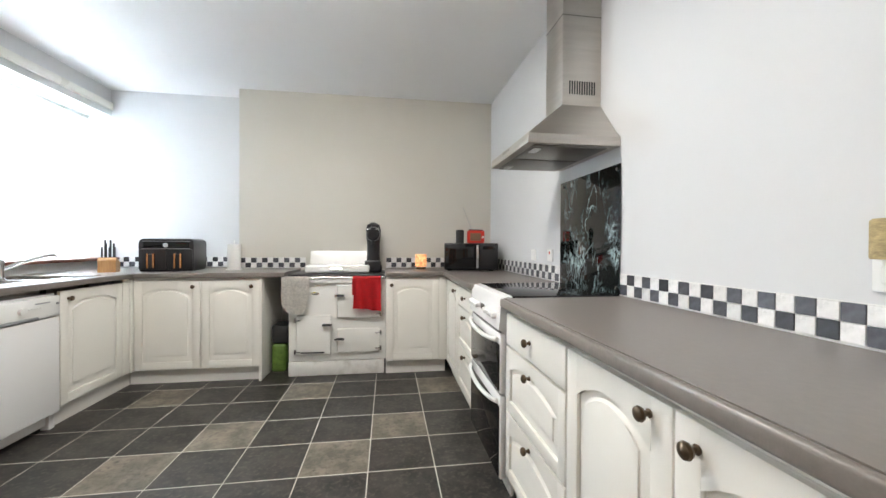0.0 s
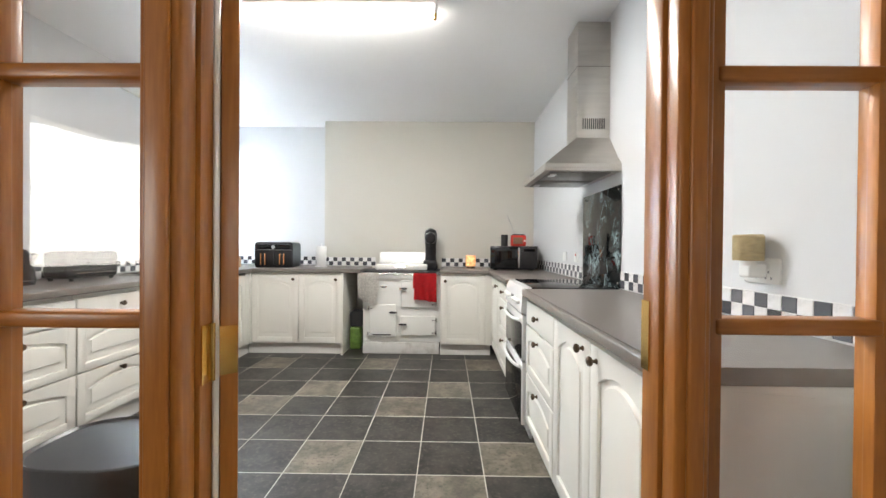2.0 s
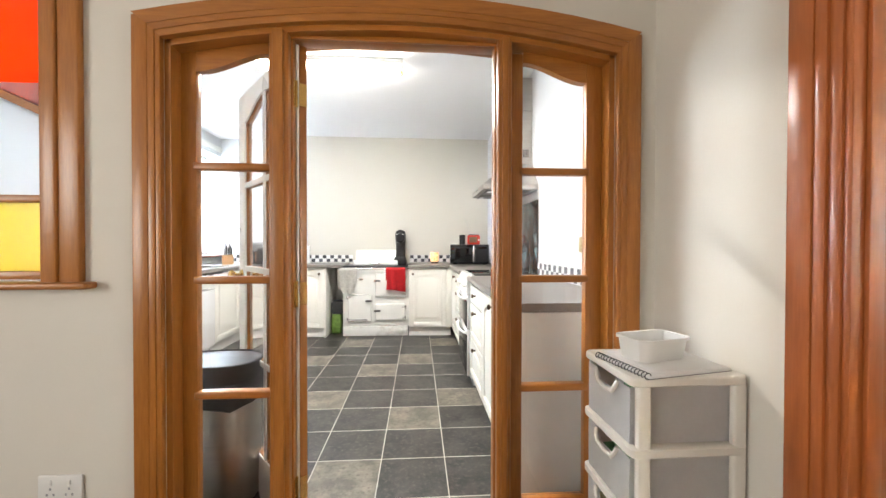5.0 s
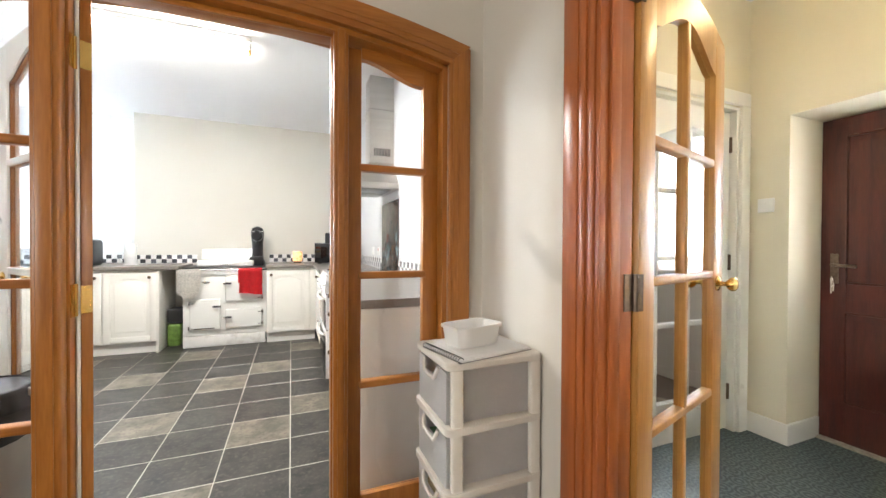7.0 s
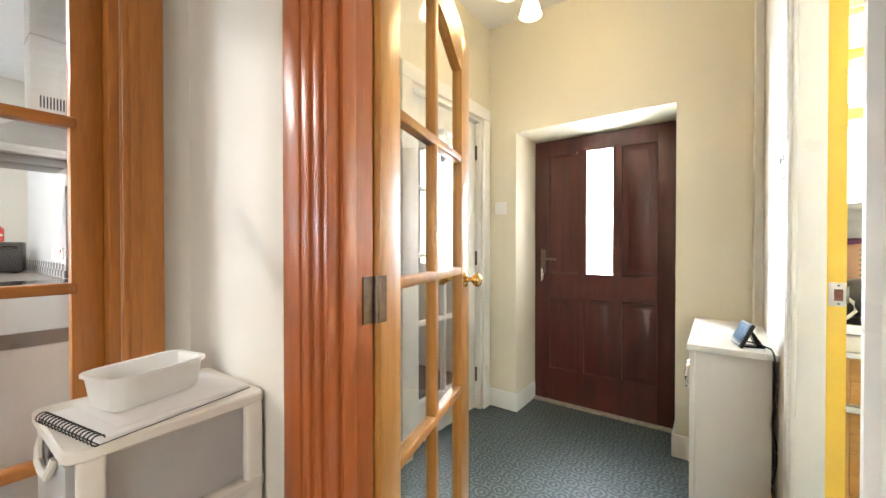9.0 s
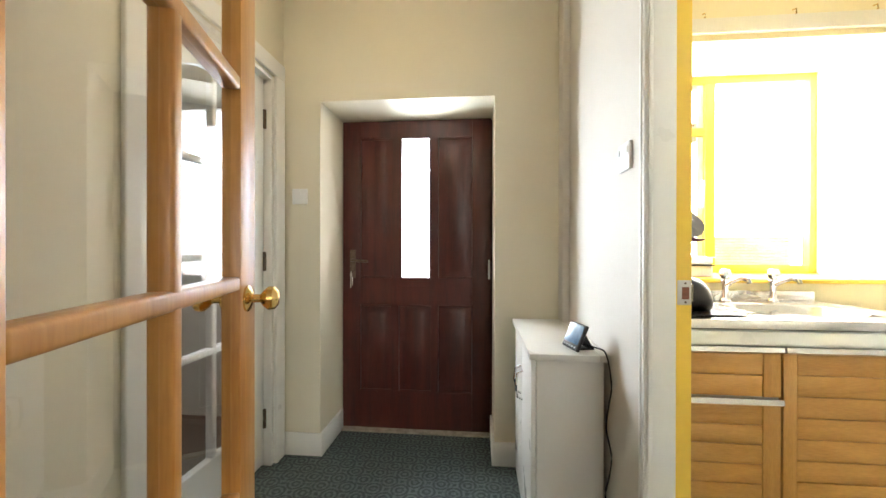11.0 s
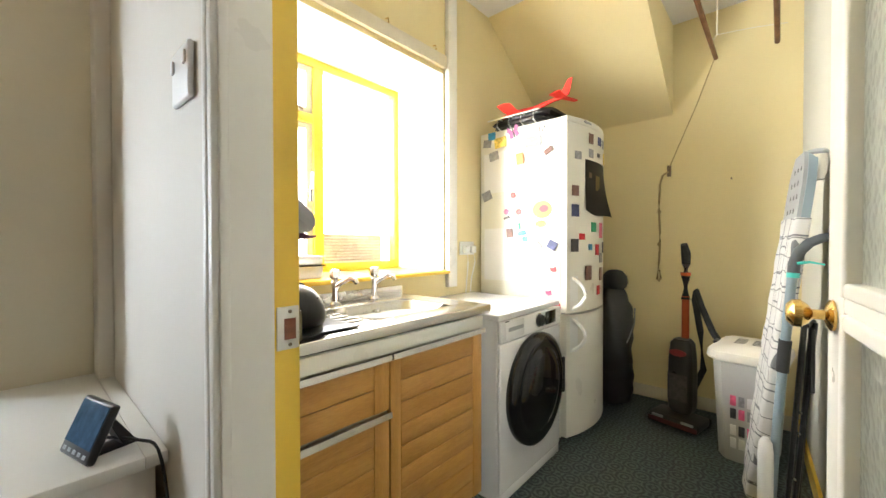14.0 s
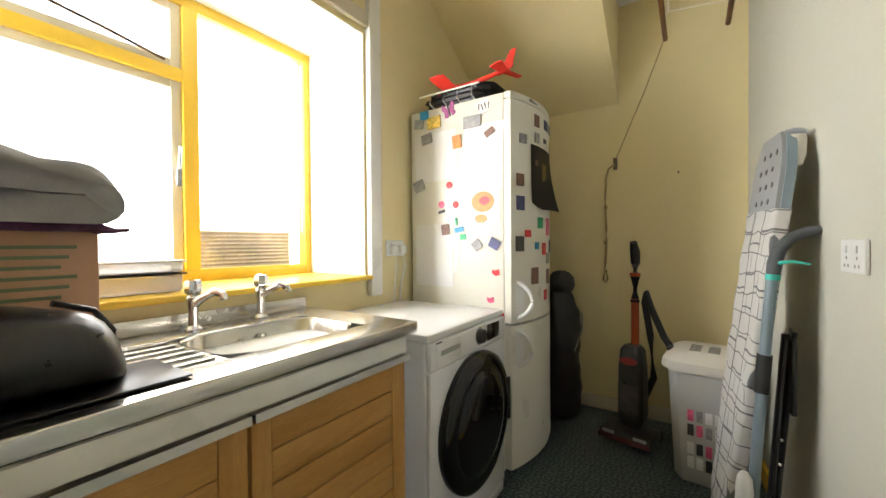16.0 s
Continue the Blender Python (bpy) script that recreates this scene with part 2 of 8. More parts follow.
WOOD = timber("varnished_door_wood", (0.42, 0.160, 0.029), (0.285, 0.097, 0.015))
WOOD_X = timber("varnished_rail_wood", (0.42, 0.160, 0.029), (0.285, 0.097, 0.015), axis="X")
REDWOOD = timber("red_varnished_wood", (0.42, 0.120, 0.030), (0.32, 0.083, 0.019), rough=0.32, coat=0.2)
PINE = timber("light_varnished_door_wood", (0.52, 0.255, 0.065), (0.37, 0.155, 0.034))
MAHOGANY = timber("dark_mahogany_door", (0.080, 0.015, 0.009), (0.040, 0.007, 0.005), rough=0.36, coat=0.12)
SILLWOOD = timber("dark_red_sill_wood", (0.20, 0.055, 0.025), (0.10, 0.025, 0.012), axis="Y")
OAK = timber("golden_oak_board", (0.56, 0.295, 0.078), (0.41, 0.195, 0.046), axis="Y", rough=0.45, coat=0.05, ring=24, along=1.6)
OAK_Z = timber("golden_oak_stile", (0.56, 0.295, 0.078), (0.41, 0.195, 0.046), axis="Z", rough=0.45, coat=0.05, ring=24, along=1.6)
BLOCKWOOD = timber("knife_block_wood", (0.52, 0.29, 0.12), (0.36, 0.18, 0.065), rough=0.5, coat=0)
STICK = timber("old_dowel_wood", (0.20, 0.09, 0.035), (0.10, 0.04, 0.015), rough=0.6, coat=0)
STEEL = surface("brushed_steel", (0.52, 0.49, 0.45), 0.33, metal=1.0, vary=0.10, scale=3, fine=60, bump=0.02, stretch=(1, 1, 14))
STEEL_DARK = surface("greasy_filter_steel", (0.25, 0.24, 0.22), 0.4, metal=1.0, vary=0.15, bump=0.05)
SINK = surface("sink_steel", (0.62, 0.60, 0.56), 0.24, metal=1.0, vary=0.10, scale=5, fine=130, bump=0.02)
CHROME = surface("chrome", (0.75, 0.75, 0.74), 0.08, metal=1.0, vary=0.02, bump=0.0, rough_vary=0.03)
BRASS = surface("polished_brass", (0.72, 0.48, 0.16), 0.18, metal=1.0, vary=0.08, scale=30, bump=0.02)
BRONZE = surface("antique_bronze_knob", (0.12, 0.085, 0.055), 0.32, metal=0.8, vary=0.3, scale=60, bump=0.05)
IRON = surface("aged_hinge_metal", (0.16, 0.12, 0.09), 0.4, metal=0.9, vary=0.3, scale=50, bump=0.08)
BLACK = surface("black_plastic", (0.012, 0.012, 0.014), 0.32, vary=0.2, scale=15, bump=0.03)
BLACK_MATT = surface("black_matt_plastic", (0.02, 0.02, 0.021), 0.6, vary=0.25, scale=15, bump=0.08)
BLACK_GLASS = surface("black_glass", (0.006, 0.006, 0.007), 0.05, vary=0.1, bump=0.0, rough_vary=0.02)
WHITE_PLASTIC = surface("white_plastic", (0.78, 0.78, 0.76), 0.35, vary=0.02, bump=0.02)
CREAM_PLASTIC = surface("off_white_plastic", (0.74, 0.70, 0.63), 0.4, vary=0.04, bump=0.03)
WHITE_ENAMEL = surface("white_enamel", (0.80, 0.80, 0.80), 0.22, vary=0.02, scale=3, bump=0.02, coat=0.3)
AGA_ENAMEL = surface("cream_enamel", (0.74, 0.735, 0.70), 0.18, vary=0.04, scale=4, bump=0.04, coat=0.4)
GREY_PLASTIC = surface("grey_plastic", (0.30, 0.31, 0.32), 0.45, vary=0.06, bump=0.03)
GROUT = surface("pale_grout", (0.50, 0.475, 0.42), 0.85, vary=0.2, scale=20, bump=0.15)
SLATE_DARK = slate("dark_slate_tile", (0.011, 0.0104, 0.0098), (0.050, 0.044, 0.038), (0.085, 0.074, 0.060))
SLATE_LIGHT = slate("light_slate_tile", (0.085, 0.074, 0.056), (0.21, 0.182, 0.140), (0.055, 0.048, 0.039))
VINYL = vinyl("patterned_sheet_vinyl")
CARPET = surface("brown_carpet", (0.16, 0.12, 0.09), 0.95, vary=0.2, scale=25, fine=400, bump=0.4)
MARBLE = marble("black_marbled_glass")
GLASS = pane_glass("clear_pane")
FROST = pane_glass("pressed_pattern_pane", (0.93, 0.98, 0.94), 0.3, 0.35, 60)


def fabric_blind(name):
    """Thin white cloth that daylight shines through."""
    m, n, k, p = nodes_of(name)
    tr = n.new("ShaderNodeBsdfTranslucent")
    tr.inputs[0].default_value = (0.85, 0.86, 0.87, 1)
    p.inputs["Base Color"].default_value, p.inputs["Roughness"].default_value = (0.85, 0.86, 0.87, 1), 0.8
    mx = n.new("ShaderNodeMixShader")
    mx.inputs[0].default_value = 0.7
    k.new(p.outputs[0], mx.inputs[1])
    k.new(tr.outputs[0], mx.inputs[2])
    k.new(mx.outputs[0], n["Material Output"].inputs[0])
    return m


BLIND = fabric_blind("white_blind_fabric")
TILE_WHITE = surface("white_marble_tile", (0.79, 0.78, 0.77), 0.28, vary=0.14, scale=22, bump=0.04, piece=0.08)
TILE_BLACK = surface("grey_black_tile", (0.060, 0.062, 0.074), 0.32, vary=0.55, scale=34, bump=0.08, piece=0.6)

# ---- mesh helpers ----


class Shape:
    """A bmesh that grows by simple solids."""

    def __init__(self):
        self.bm = bmesh.new()

    def _place(self, verts, m):
        if m is not None:
            bmesh.ops.transform(self.bm, matrix=m, verts=verts)

    def box(self, x0, x1, y0, y1, z0, z1, bevel=0.0, seg=2, m=None):
        sx, sy, sz = x1 - x0, y1 - y0, z1 - z0
        r = bmesh.ops.create_cube(self.bm, size=1, matrix=Matrix.Translation(((x0 + x1) / 2, (y0 + y1) / 2, (z0 + z1) / 2)) @ Matrix.Diagonal((sx, sy, sz, 1)))
        vs = r["verts"]
        if bevel > 0:
            es = {e for v in vs for e in v.link_edges}
            b = bmesh.ops.bevel(self.bm, geom=list(es), offset=min(bevel, 0.45 * min(abs(sx), abs(sy), abs(sz))), segments=seg, profile=0.5, affect="EDGES")
            vs = list({v for f in b["faces"] for v in f.verts} | {v for v in vs if v.is_valid})
            vs = self._island(vs)
        self._place(vs, m)
        return self

    def _island(self, vs):
        seen, todo = set(vs), list(vs)
        while todo:
            v = todo.pop()
            for e in v.link_edges:
                o = e.other_vert(v)
                if o not in seen:
                    seen.add(o)
                    todo.append(o)
        return list(seen)

    def rod(self, a, b, r, r2=None, seg=14, caps=True):
        a, b = Vector(a), Vector(b)
        d = b - a
        m = Matrix.Translation((a + b) / 2) @ d.to_track_quat("Z", "Y").to_matrix().to_4x4()
        bmesh.ops.create_cone(self.bm, cap_ends=caps, segments=seg, radius1=r, radius2=r if r2 is None else r2, depth=d.length, matrix=m)
        return self

    def ball(self, c, r, scale=(1, 1, 1), u=14, v=10):
        bmesh.ops.create_uvsphere(self.bm, u_segments=u, v_segments=v, radius=r, matrix=Matrix.Translation(c) @ Matrix.Diagonal((*scale, 1)))
        return self

    def turned(self, profile, seg=20, m=None):
        """A turned solid: profile of (radius, height) about local z."""
        rings, made = [], []
        for r, z in profile:
            ring = [self.bm.verts.new((max(r, 1e-4) * math.cos(2 * math.pi * i / seg), max(r, 1e-4) * math.sin(2 * math.pi * i / seg), z)) for i in range(seg)]
            rings.append(ring)
            made += ring
        for a, b in zip(rings, rings[1:]):
            for i in range(seg):
                j = (i + 1) % seg
                self.bm.faces.new((a[i], a[j], b[j], b[i]))
        self.bm.faces.new(rings[0][::-1])
        self.bm.faces.new(rings[-1])
        self._place(made, m)
        return self

    def prism(self, outline, lo, hi, axis="y", m=None):
        """An outline in a plane, drawn out along axis from lo to hi. axis y: (x, z); x: (y, z); z: (x, y)."""
        def at(p, q):
            return {"y": (p[0], q, p[1]), "x": (q, p[0], p[1]), "z": (p[0], p[1], q)}[axis]
        a = [self.bm.verts.new(at(p, lo)) for p in outline]
        b = [self.bm.verts.new(at(p, hi)) for p in outline]
        self.bm.faces.new(a)
        self.bm.faces.new(b[::-1])
        for i in range(len(a)):
            j = (i + 1) % len(a)
            self.bm.faces.new((a[i], b[i], b[j], a[j]))
        self._place(a + b, m)
        return self

    def loft(self, rings, cap=True):
        """Skin through rings of equally many points."""
        vs = [[self.bm.verts.new(p) for p in ring] for ring in rings]
        n = len(vs[0])
        for a, b in zip(vs, vs[1:]):
            for i in range(n):
                j = (i + 1) % n
                self.bm.faces.new((a[i], a[j], b[j], b[i]))
        if cap:
            self.bm.faces.new(vs[0][::-1])
            self.bm.faces.new(vs[-1])
        return self

    def tube(self, pts, r, seg=8):
        pts = [Vector(p) for p in pts]
        rings = []
        for i, p in enumerate(pts):
            d = (pts[min(i + 1, len(pts) - 1)] - pts[max(i - 1, 0)]).normalized()
            q = d.to_track_quat("Z", "Y").to_matrix()
            rr = r[i] if isinstance(r, (list, tuple)) else r
            rings.append([p + q @ Vector((rr * math.cos(2 * math.pi * k / seg), rr * math.sin(2 * math.pi * k / seg), 0)) for k in range(seg)])
        return self.loft(rings)


def world_of(ob):
    m = ob.matrix_basis.copy()
    while ob.parent:
        ob = ob.parent
        m = ob.matrix_basis @ m
    return m


def mesh_of(name, shape, material, inverse=None, smooth=35):
    me = bpy.data.meshes.new(name)
    bmesh.ops.recalc_face_normals(shape.bm, faces=shape.bm.faces)
    shape.bm.to_mesh(me)
    shape.bm.free()
    if inverse is not None:
        me.transform(inverse)
    me.materials.append(material)
    if smooth:
        me.polygons.foreach_set("use_smooth", [True] * len(me.polygons))
        me.set_sharp_from_angle(angle=radians(smooth))
    return me


def part(name, shape, material, parent, label="", local=False, smooth=35):
    """One mesh under a thing or a part; shape in world metres, or in the parent's own space if local."""
    me = mesh_of(name, shape, material, None if local else world_of(parent).inverted(), smooth)
    ob = new(name, me)
    ob.parent = parent
    return tagged(ob, label)


def thing(name, m, label, category, group=""):
    ob = new(name)
    ob.empty_display_size = 0.05
    ob.matrix_basis = m if isinstance(m, Matrix) else Matrix.Translation(m)
    return tagged(ob, label, category, group)


def solid(name, shape, material, label, category, group="", smooth=35):
    return tagged(new(name, mesh_of(name, shape, material, None, smooth)), label, category, group)


def setting(name, shape, material, label="", category="", smooth=35):
    return tagged(new(name, mesh_of(name, shape, material, None, smooth)), label, category, kind="structure")


def B(*a, **k):
    return Shape().box(*a, **k)


def arc_pts(x0, x1, z_end, z_mid, n=14):
    """A shallow arch from (x0, z_end) over the middle to (x1, z_end)."""
    return [(x0 + (x1 - x0) * i / n, z_mid - (z_mid - z_end) * (2 * i / n - 1) ** 2) for i in range(n + 1)]


# ---- structure: kitchen ----
H = 2.75
KX0, KX1, KY0, KY1 = -2.78, 1.158, 0.06, 4.31
CHIM = 4.06


def wall_with_hole(name, axis, lo, hi, a0, a1, z0, z1, holes, mat, label=""):
    """A wall between lo and hi along axis, spanning a0..a1, with rectangular holes (a, b, za, zb)."""
    s = Shape()

    def add(p, q, r, t):
        if q - p > 1e-4 and t - r > 1e-4:
            if axis == "x":
                s.box(lo, hi, p, q, r, t)
            else:
                s.box(p, q, lo, hi, r, t)
    at = a0
    for a, b, za, zb in sorted(holes):
        add(at, a, z0, z1)
        add(a, b, z0, za)
        add(a, b, zb, z1)
        at = b
    add(at, a1, z0, z1)
    return setting(name, s, mat, label, "wall")


floor = setting("floor", B(KX0 - 0.3, KX1 + 0.0, -0.12, KY1, -0.12, -0.001), GROUT, "pale grout bed under dark slate floor tiles", "floor")
wall_with_hole("wall_kitchen_window", "x", KX0 - 0.36, KX0, KY0, KY1 + 0.15, 0, H, [(3.14, 4.31, 1.035, 2.482)], GREY_WALL, "pale grey painted wall with a deep window recess")
wall_with_hole("wall_kitchen_back", "y", KY1, KY1 + 0.15, KX0, KX1 + 0.12, 0, H, [], GREY_WALL, "pale grey painted back wall")
setting("chimney_breast", B(-1.461, KX1, CHIM, KY1, 0, H), BEIGE_WALL, "beige painted chimney breast behind the range", "wall")
wall_with_hole("wall_kitchen_cooker", "x", KX1, KX1 + 0.12, 0.0, KY1, 0, H, [], GREY_WALL, "pale grey painted wall behind the cooker")
setting("ceiling_kitchen", B(KX0 - 0.36, KX1 + 0.12, -0.06, KY1 + 0.15, H, H + 0.1), CEILING, "white painted ceiling", "ceiling")

# ---- structure: wall with the arched opening between dining room and kitchen ----
AX0, AX1, AZ = -0.765, 0.878, 1.915


def arch_wall(name, y0, y1, mat, x0, x1):
    s = Shape()
    s.box(x0, AX0, y0, y1, 0, H)
    s.box(AX1, x1, y0, y1, 0, H)
    s.prism([(AX0, H), *arc_pts(AX0, AX1, AZ, AZ + 0.085), (AX1, H)], y0, y1, "y")
    return s


sh = Shape()
sh.box(-3.2, -1.9, -0.02, 0.06, 0, H).box(-1.9, -1.16, -0.02, 0.06, 0, 1.06).box(-1.9, -1.16, -0.02, 0.06, 2.15, H)
sh.box(-1.16, AX0, -0.02, 0.06, 0, H).box(AX1, KX1, -0.02, 0.06, 0, H)
sh.prism([(AX0, H), *arc_pts(AX0, AX1, AZ, AZ + 0.085), (AX1, H)], -0.02, 0.06, "y")
setting("wall_screen_kitchen_side", sh, GREY_WALL, "pale grey painted wall round the arched screen", "wall")
sh = Shape()
sh.box(-3.2, -1.9, -0.08, -0.02, 0, H).box(-1.9, -1.16, -0.08, -0.02, 0, 1.06).box(-1.9, -1.16, -0.08, -0.02, 2.15, H)
sh.box(-1.16, AX0, -0.08, -0.02, 0, H).box(AX1, 1.04, -0.08, -0.02, 0, H)
sh.prism([(AX0, H), *arc_pts(AX0, AX1, AZ, AZ + 0.085), (AX1, H)], -0.08, -0.02, "y")
setting("wall_screen_dining_side", sh, CREAM_WALL, "cream painted wall round the arched screen", "wall")

# ---- structure: dining room ----
setting("floor_dining", B(-3.2, 1.09, -4.4, -0.12, -0.12, 0.0), CARPET, "brown carpet of the dining room", "floor")
wall_with_hole("wall_dining_hall", "x", 1.04, 1.09, -4.4, -0.02, 0, H, [(-1.53, -0.74, 0, 2.02)], CREAM_WALL, "cream painted wall beside the glazed hall door")
wall_with_hole("wall_dining_back", "y", -4.55, -4.4, -3.2, 1.14, 0, H, [], CREAM_WALL, "cream painted wall")
wall_with_hole("wall_dining_side", "x", -3.35, -3.2, -4.55, 0.06, 0, H, [(-3.65, -1.85, 0.95, 2.2)], CREAM_WALL, "cream painted wall with a window")
setting("ceiling_dining", B(-3.35, 1.09, -4.55, -0.06, H, H + 0.1), CEILING, "white painted ceiling", "ceiling")

# ---- structure: hall ----
HX0, HX1, HY0, HY1 = 1.14, 3.02, -1.53, 0.01
setting("floor_hall", B(1.09, 3.45, -4.62, 0.2, -0.12, 0.0), VINYL, "dark green-blue patterned sheet vinyl floor", "floor")
wall_with_hole("wall_hall_entry", "x", 1.09, HX0, -4.62, 0.13, 0, H, [(-1.53, -0.74, 0, 2.02)], HALL_WALL, "cream painted wall round the glazed door")
wall_with_hole("wall_hall_north", "y", HY1, HY1 + 0.12, HX0, HX1, 0, H, [(2.13, 2.92, 0, 2.06)], HALL_WALL, "cream painted wall with a white glazed door")
wall_with_hole("wall_front_door", "x", HX1, HX1 + 0.40, -1.53, 0.13, 0, H, [(-1.165, -0.205, 0, 1.962)], HALL_WALL, "cream painted wall with a deep door recess")
wall_with_hole("wall_utility_hall_side", "y", HY0 - 0.06, HY0, HX0, HX1 + 0.4, 0, H, [(1.33, 2.06, 0, 2.05)], CREAM_WALL, "white painted hall wall beside the utility door")
setting("corner_boxing", B(2.925, 3.02, -1.53, -1.495, 0.02, H, 0.004), CREAM_WALL, "white painted boxing in the hall corner", "trim")
setting("ceiling_hall", B(1.09, 3.42, -1.59, 0.13, H, H + 0.1), CEILING, "white painted ceiling", "ceiling")

# ---- structure: utility room ----
UX0, UX1, UY0, UY1 = 1.38, 3.02, -4.52, -1.635
wall_with_hole("wall_utility_door", "y", UY1, HY0 - 0.06, HX0, UX1 + 0.45, 0, H, [(1.33, 2.06, 0, 2.05)], YELLOW_WALL, "yellow painted wall beside the doorway")
wall_with_hole("wall_utility_window", "x", UX1, UX1 + 0.45, UY0, UY1, 0, H, [(-3.075, -1.80, 1.0, 2.20)], YELLOW_WALL, "yellow painted wall with a deep window recess")
wall_with_hole("wall_utility_far", "y", UY0 - 0.1, UY0, HX0, UX1 + 0.45, 0, H, [], YELLOW_WALL, "yellow painted end wall")
setting("wall_utility_side", Shape().prism([(HX0, UY0), (UX0, UY0), (1.26, UY1), (HX0, UY1)], 0, H, "z"), PALE_YELLOW, "pale cream painted side wall", "wall")


def side_x(y):
    """The slightly skewed side wall of the utility room at y."""
    return UX0 - 0.12 * (y - UY0) / (UY1 - UY0)


setting("ceiling_utility", B(1.09, 3.47, -4.62, -1.59, H, H + 0.1), CEILING, "pale yellow painted ceiling", "ceiling")
setting("window_reveal", B(3.022, 3.43, -3.0745, -3.071, 1.005, 2.199).box(3.022, 3.43, -1.804, -1.8005, 1.005, 2.199).box(3.022, 3.43, -3.071, -1.804, 2.1955, 2.199), WHITE_GLOSS, "white painted reveal of the utility window", "window reveal")
# sloping soffit of the stair above the fridge
setting("stair_soffit", Shape().prism([(-4.52, 2.10), (-3.55, H), (-4.52, H)], 2.07, UX1, "x"), YELLOW_WALL, "yellow painted sloping underside of the stair", "ceiling")

# ---- kitchen units ----
CT = 0.935


def arch_outline(x0, x1, z0, zs, za, n=10):
    """Panel outline with a cathedral top: flat shoulders that sweep up to a round middle."""
    pts = [(x0, z0), (x1, z0), (x1, zs)]
    for i in range(1, n):
        u = 1 - i / n
        pts.append((x0 + (x1 - x0) * u, zs + (za - zs) * math.sin(math.pi * u) ** 0.8))
    pts.append((x0, zs))
    return pts


def inset(pts, d):
    cx, cz = sum(p[0] for p in pts) / len(pts), sum(p[1] for p in pts) / len(pts)
    w, h = max(p[0] for p in pts) - min(p[0] for p in pts), max(p[1] for p in pts) - min(p[1] for p in pts)
    return [(cx + (x - cx) * (1 - 2 * d / w), cz + (z - cz) * (1 - 2 * d / h)) for x, z in pts]


def panel_front(w, h, side=0.062, rise=0.055, t=0.021):
    """A routed front in its own space: x 0..w, z 0..h, the face at y 0 looking to -y."""
    s = Shape()
    z0, zs, za = side, h - side - rise, h - side
    s.box(0, w, 0.012, t, 0, h, 0.003)
    s.box(0, side, 0, 0.014, 0, h, 0.004).box(w - side, w, 0, 0.014, 0, h, 0.004).box(side - 0.004, w - side + 0.004, 0, 0.014, 0, z0, 0.004)
    top = arch_outline(side, w - side, z0, zs, za)[2:]
    s.prism([(side - 0.004, h - 0.001), (w - side + 0.004, h - 0.001)] + [(min(max(x, side - 0.004), w - side + 0.004), z) for x, z in top], 0.0006, 0.014, "y")
    return s


def raised_panel(w, h, side=0.062, rise=0.055):
    """The bevelled field that stands in the front's arched recess."""
    o = arch_outline(side + 0.012, w - side - 0.012, side + 0.012, h - side - rise - 0.014, h - side - 0.014)
    return Shape().loft([[(x, y, z) for x, z in inset(o, d)] for d, y in ((0, 0.0122), (0.009, 0.0119), (0.024, 0.0050), (0.026, 0.0010), (0.030, 0.0004))])


def knob_shape(m):
    prof = [(0.009, 0.0), (0.010, 0.003), (0.006, 0.006), (0.006, 0.014), (0.014, 0.018), (0.017, 0.024), (0.015, 0.030), (0.008, 0.034), (0.0, 0.035)]
    return Shape().turned(prof, 16, m @ pose(0, 0, 0, 90))


def front(unit, kind, m, w, h, knob, rise=0.055, side=0.062):
    """A door or drawer front under a unit, with its knob at (x, z) of the front."""
    ob = new(kind, mesh_of(kind, panel_front(w, h, side, rise), CABINET))
    ob.parent = unit
    ob.matrix_basis = world_of(unit).inverted() @ m
    part("raised_panel", raised_panel(w, h, side, rise), CABINET, ob, local=True)
    if knob:
        part("knob", knob_shape(pose(knob[0], 0, knob[1])), BRONZE, ob, "antique bronze knob", local=True)
    return ob


def plain_front(unit, m, w, h, knob):
    ob = new("drawer_front", mesh_of("drawer_front", B(0, w, 0, 0.02, 0, h, 0.006, 3), CABINET))
    ob.parent = unit
    ob.matrix_basis = world_of(unit).inverted() @ m
    part("knob", knob_shape(pose(knob[0], 0, knob[1])), BRONZE, ob, "antique bronze knob", local=True)


RIGHT = lambda y1, z: pose(0.566, y1, z, 0, 0, -90)
LEFT = lambda y0, z: pose(-2.062, y0, z, 0, 0, 90)
BACK = lambda x0, z: pose(x0, 3.424, z)
UNITS = "fitted kitchen base units"
D0, D1 = 0.125, 0.868

# run along the cooker wall
u = thing("base_cabinet", (0.86, 0.62, 0), "cream lacquered base unit with two arched panel doors", "kitchen cabinet", UNITS)
part("carcass", B(0.588, 1.15, 0.185, 1.064, 0.12, 0.893), CABINET, u)
part("end_panel", B(0.57, 1.15, 0.165, 0.183, 0.0, 0.893, 0.002), PLINTH, u, "plain pale grey end panel")
part("plinth", B(0.622, 0.64, 0.185, 1.064, 0.0, 0.119), PLINTH, u)
front(u, "door", RIGHT(1.060, D0), 0.428, D1 - D0, (0.365, 0.705))
front(u, "door", RIGHT(0.627, D0), 0.428, D1 - D0, (0.055, 0.695))
u = thing("drawer_unit", (0.86, 1.36, 0), "cream lacquered three-drawer kitchen unit with bronze knobs", "kitchen cabinet", UNITS)
part("carcass", B(0.588, 1.15, 1.070, 1.655, 0.12, 0.893), CABINET, u)
part("plinth", B(0.622, 0.64, 1.070, 1.655, 0.0, 0.119), PLINTH, u)
plain_front(u, RIGHT(1.652, 0.728), 0.58, 0.14, (0.29, 0.075))
front(u, "drawer_front", RIGHT(1.652, 0.432), 0.58, 0.288, (0.29, 0.235), 0.05, 0.05)
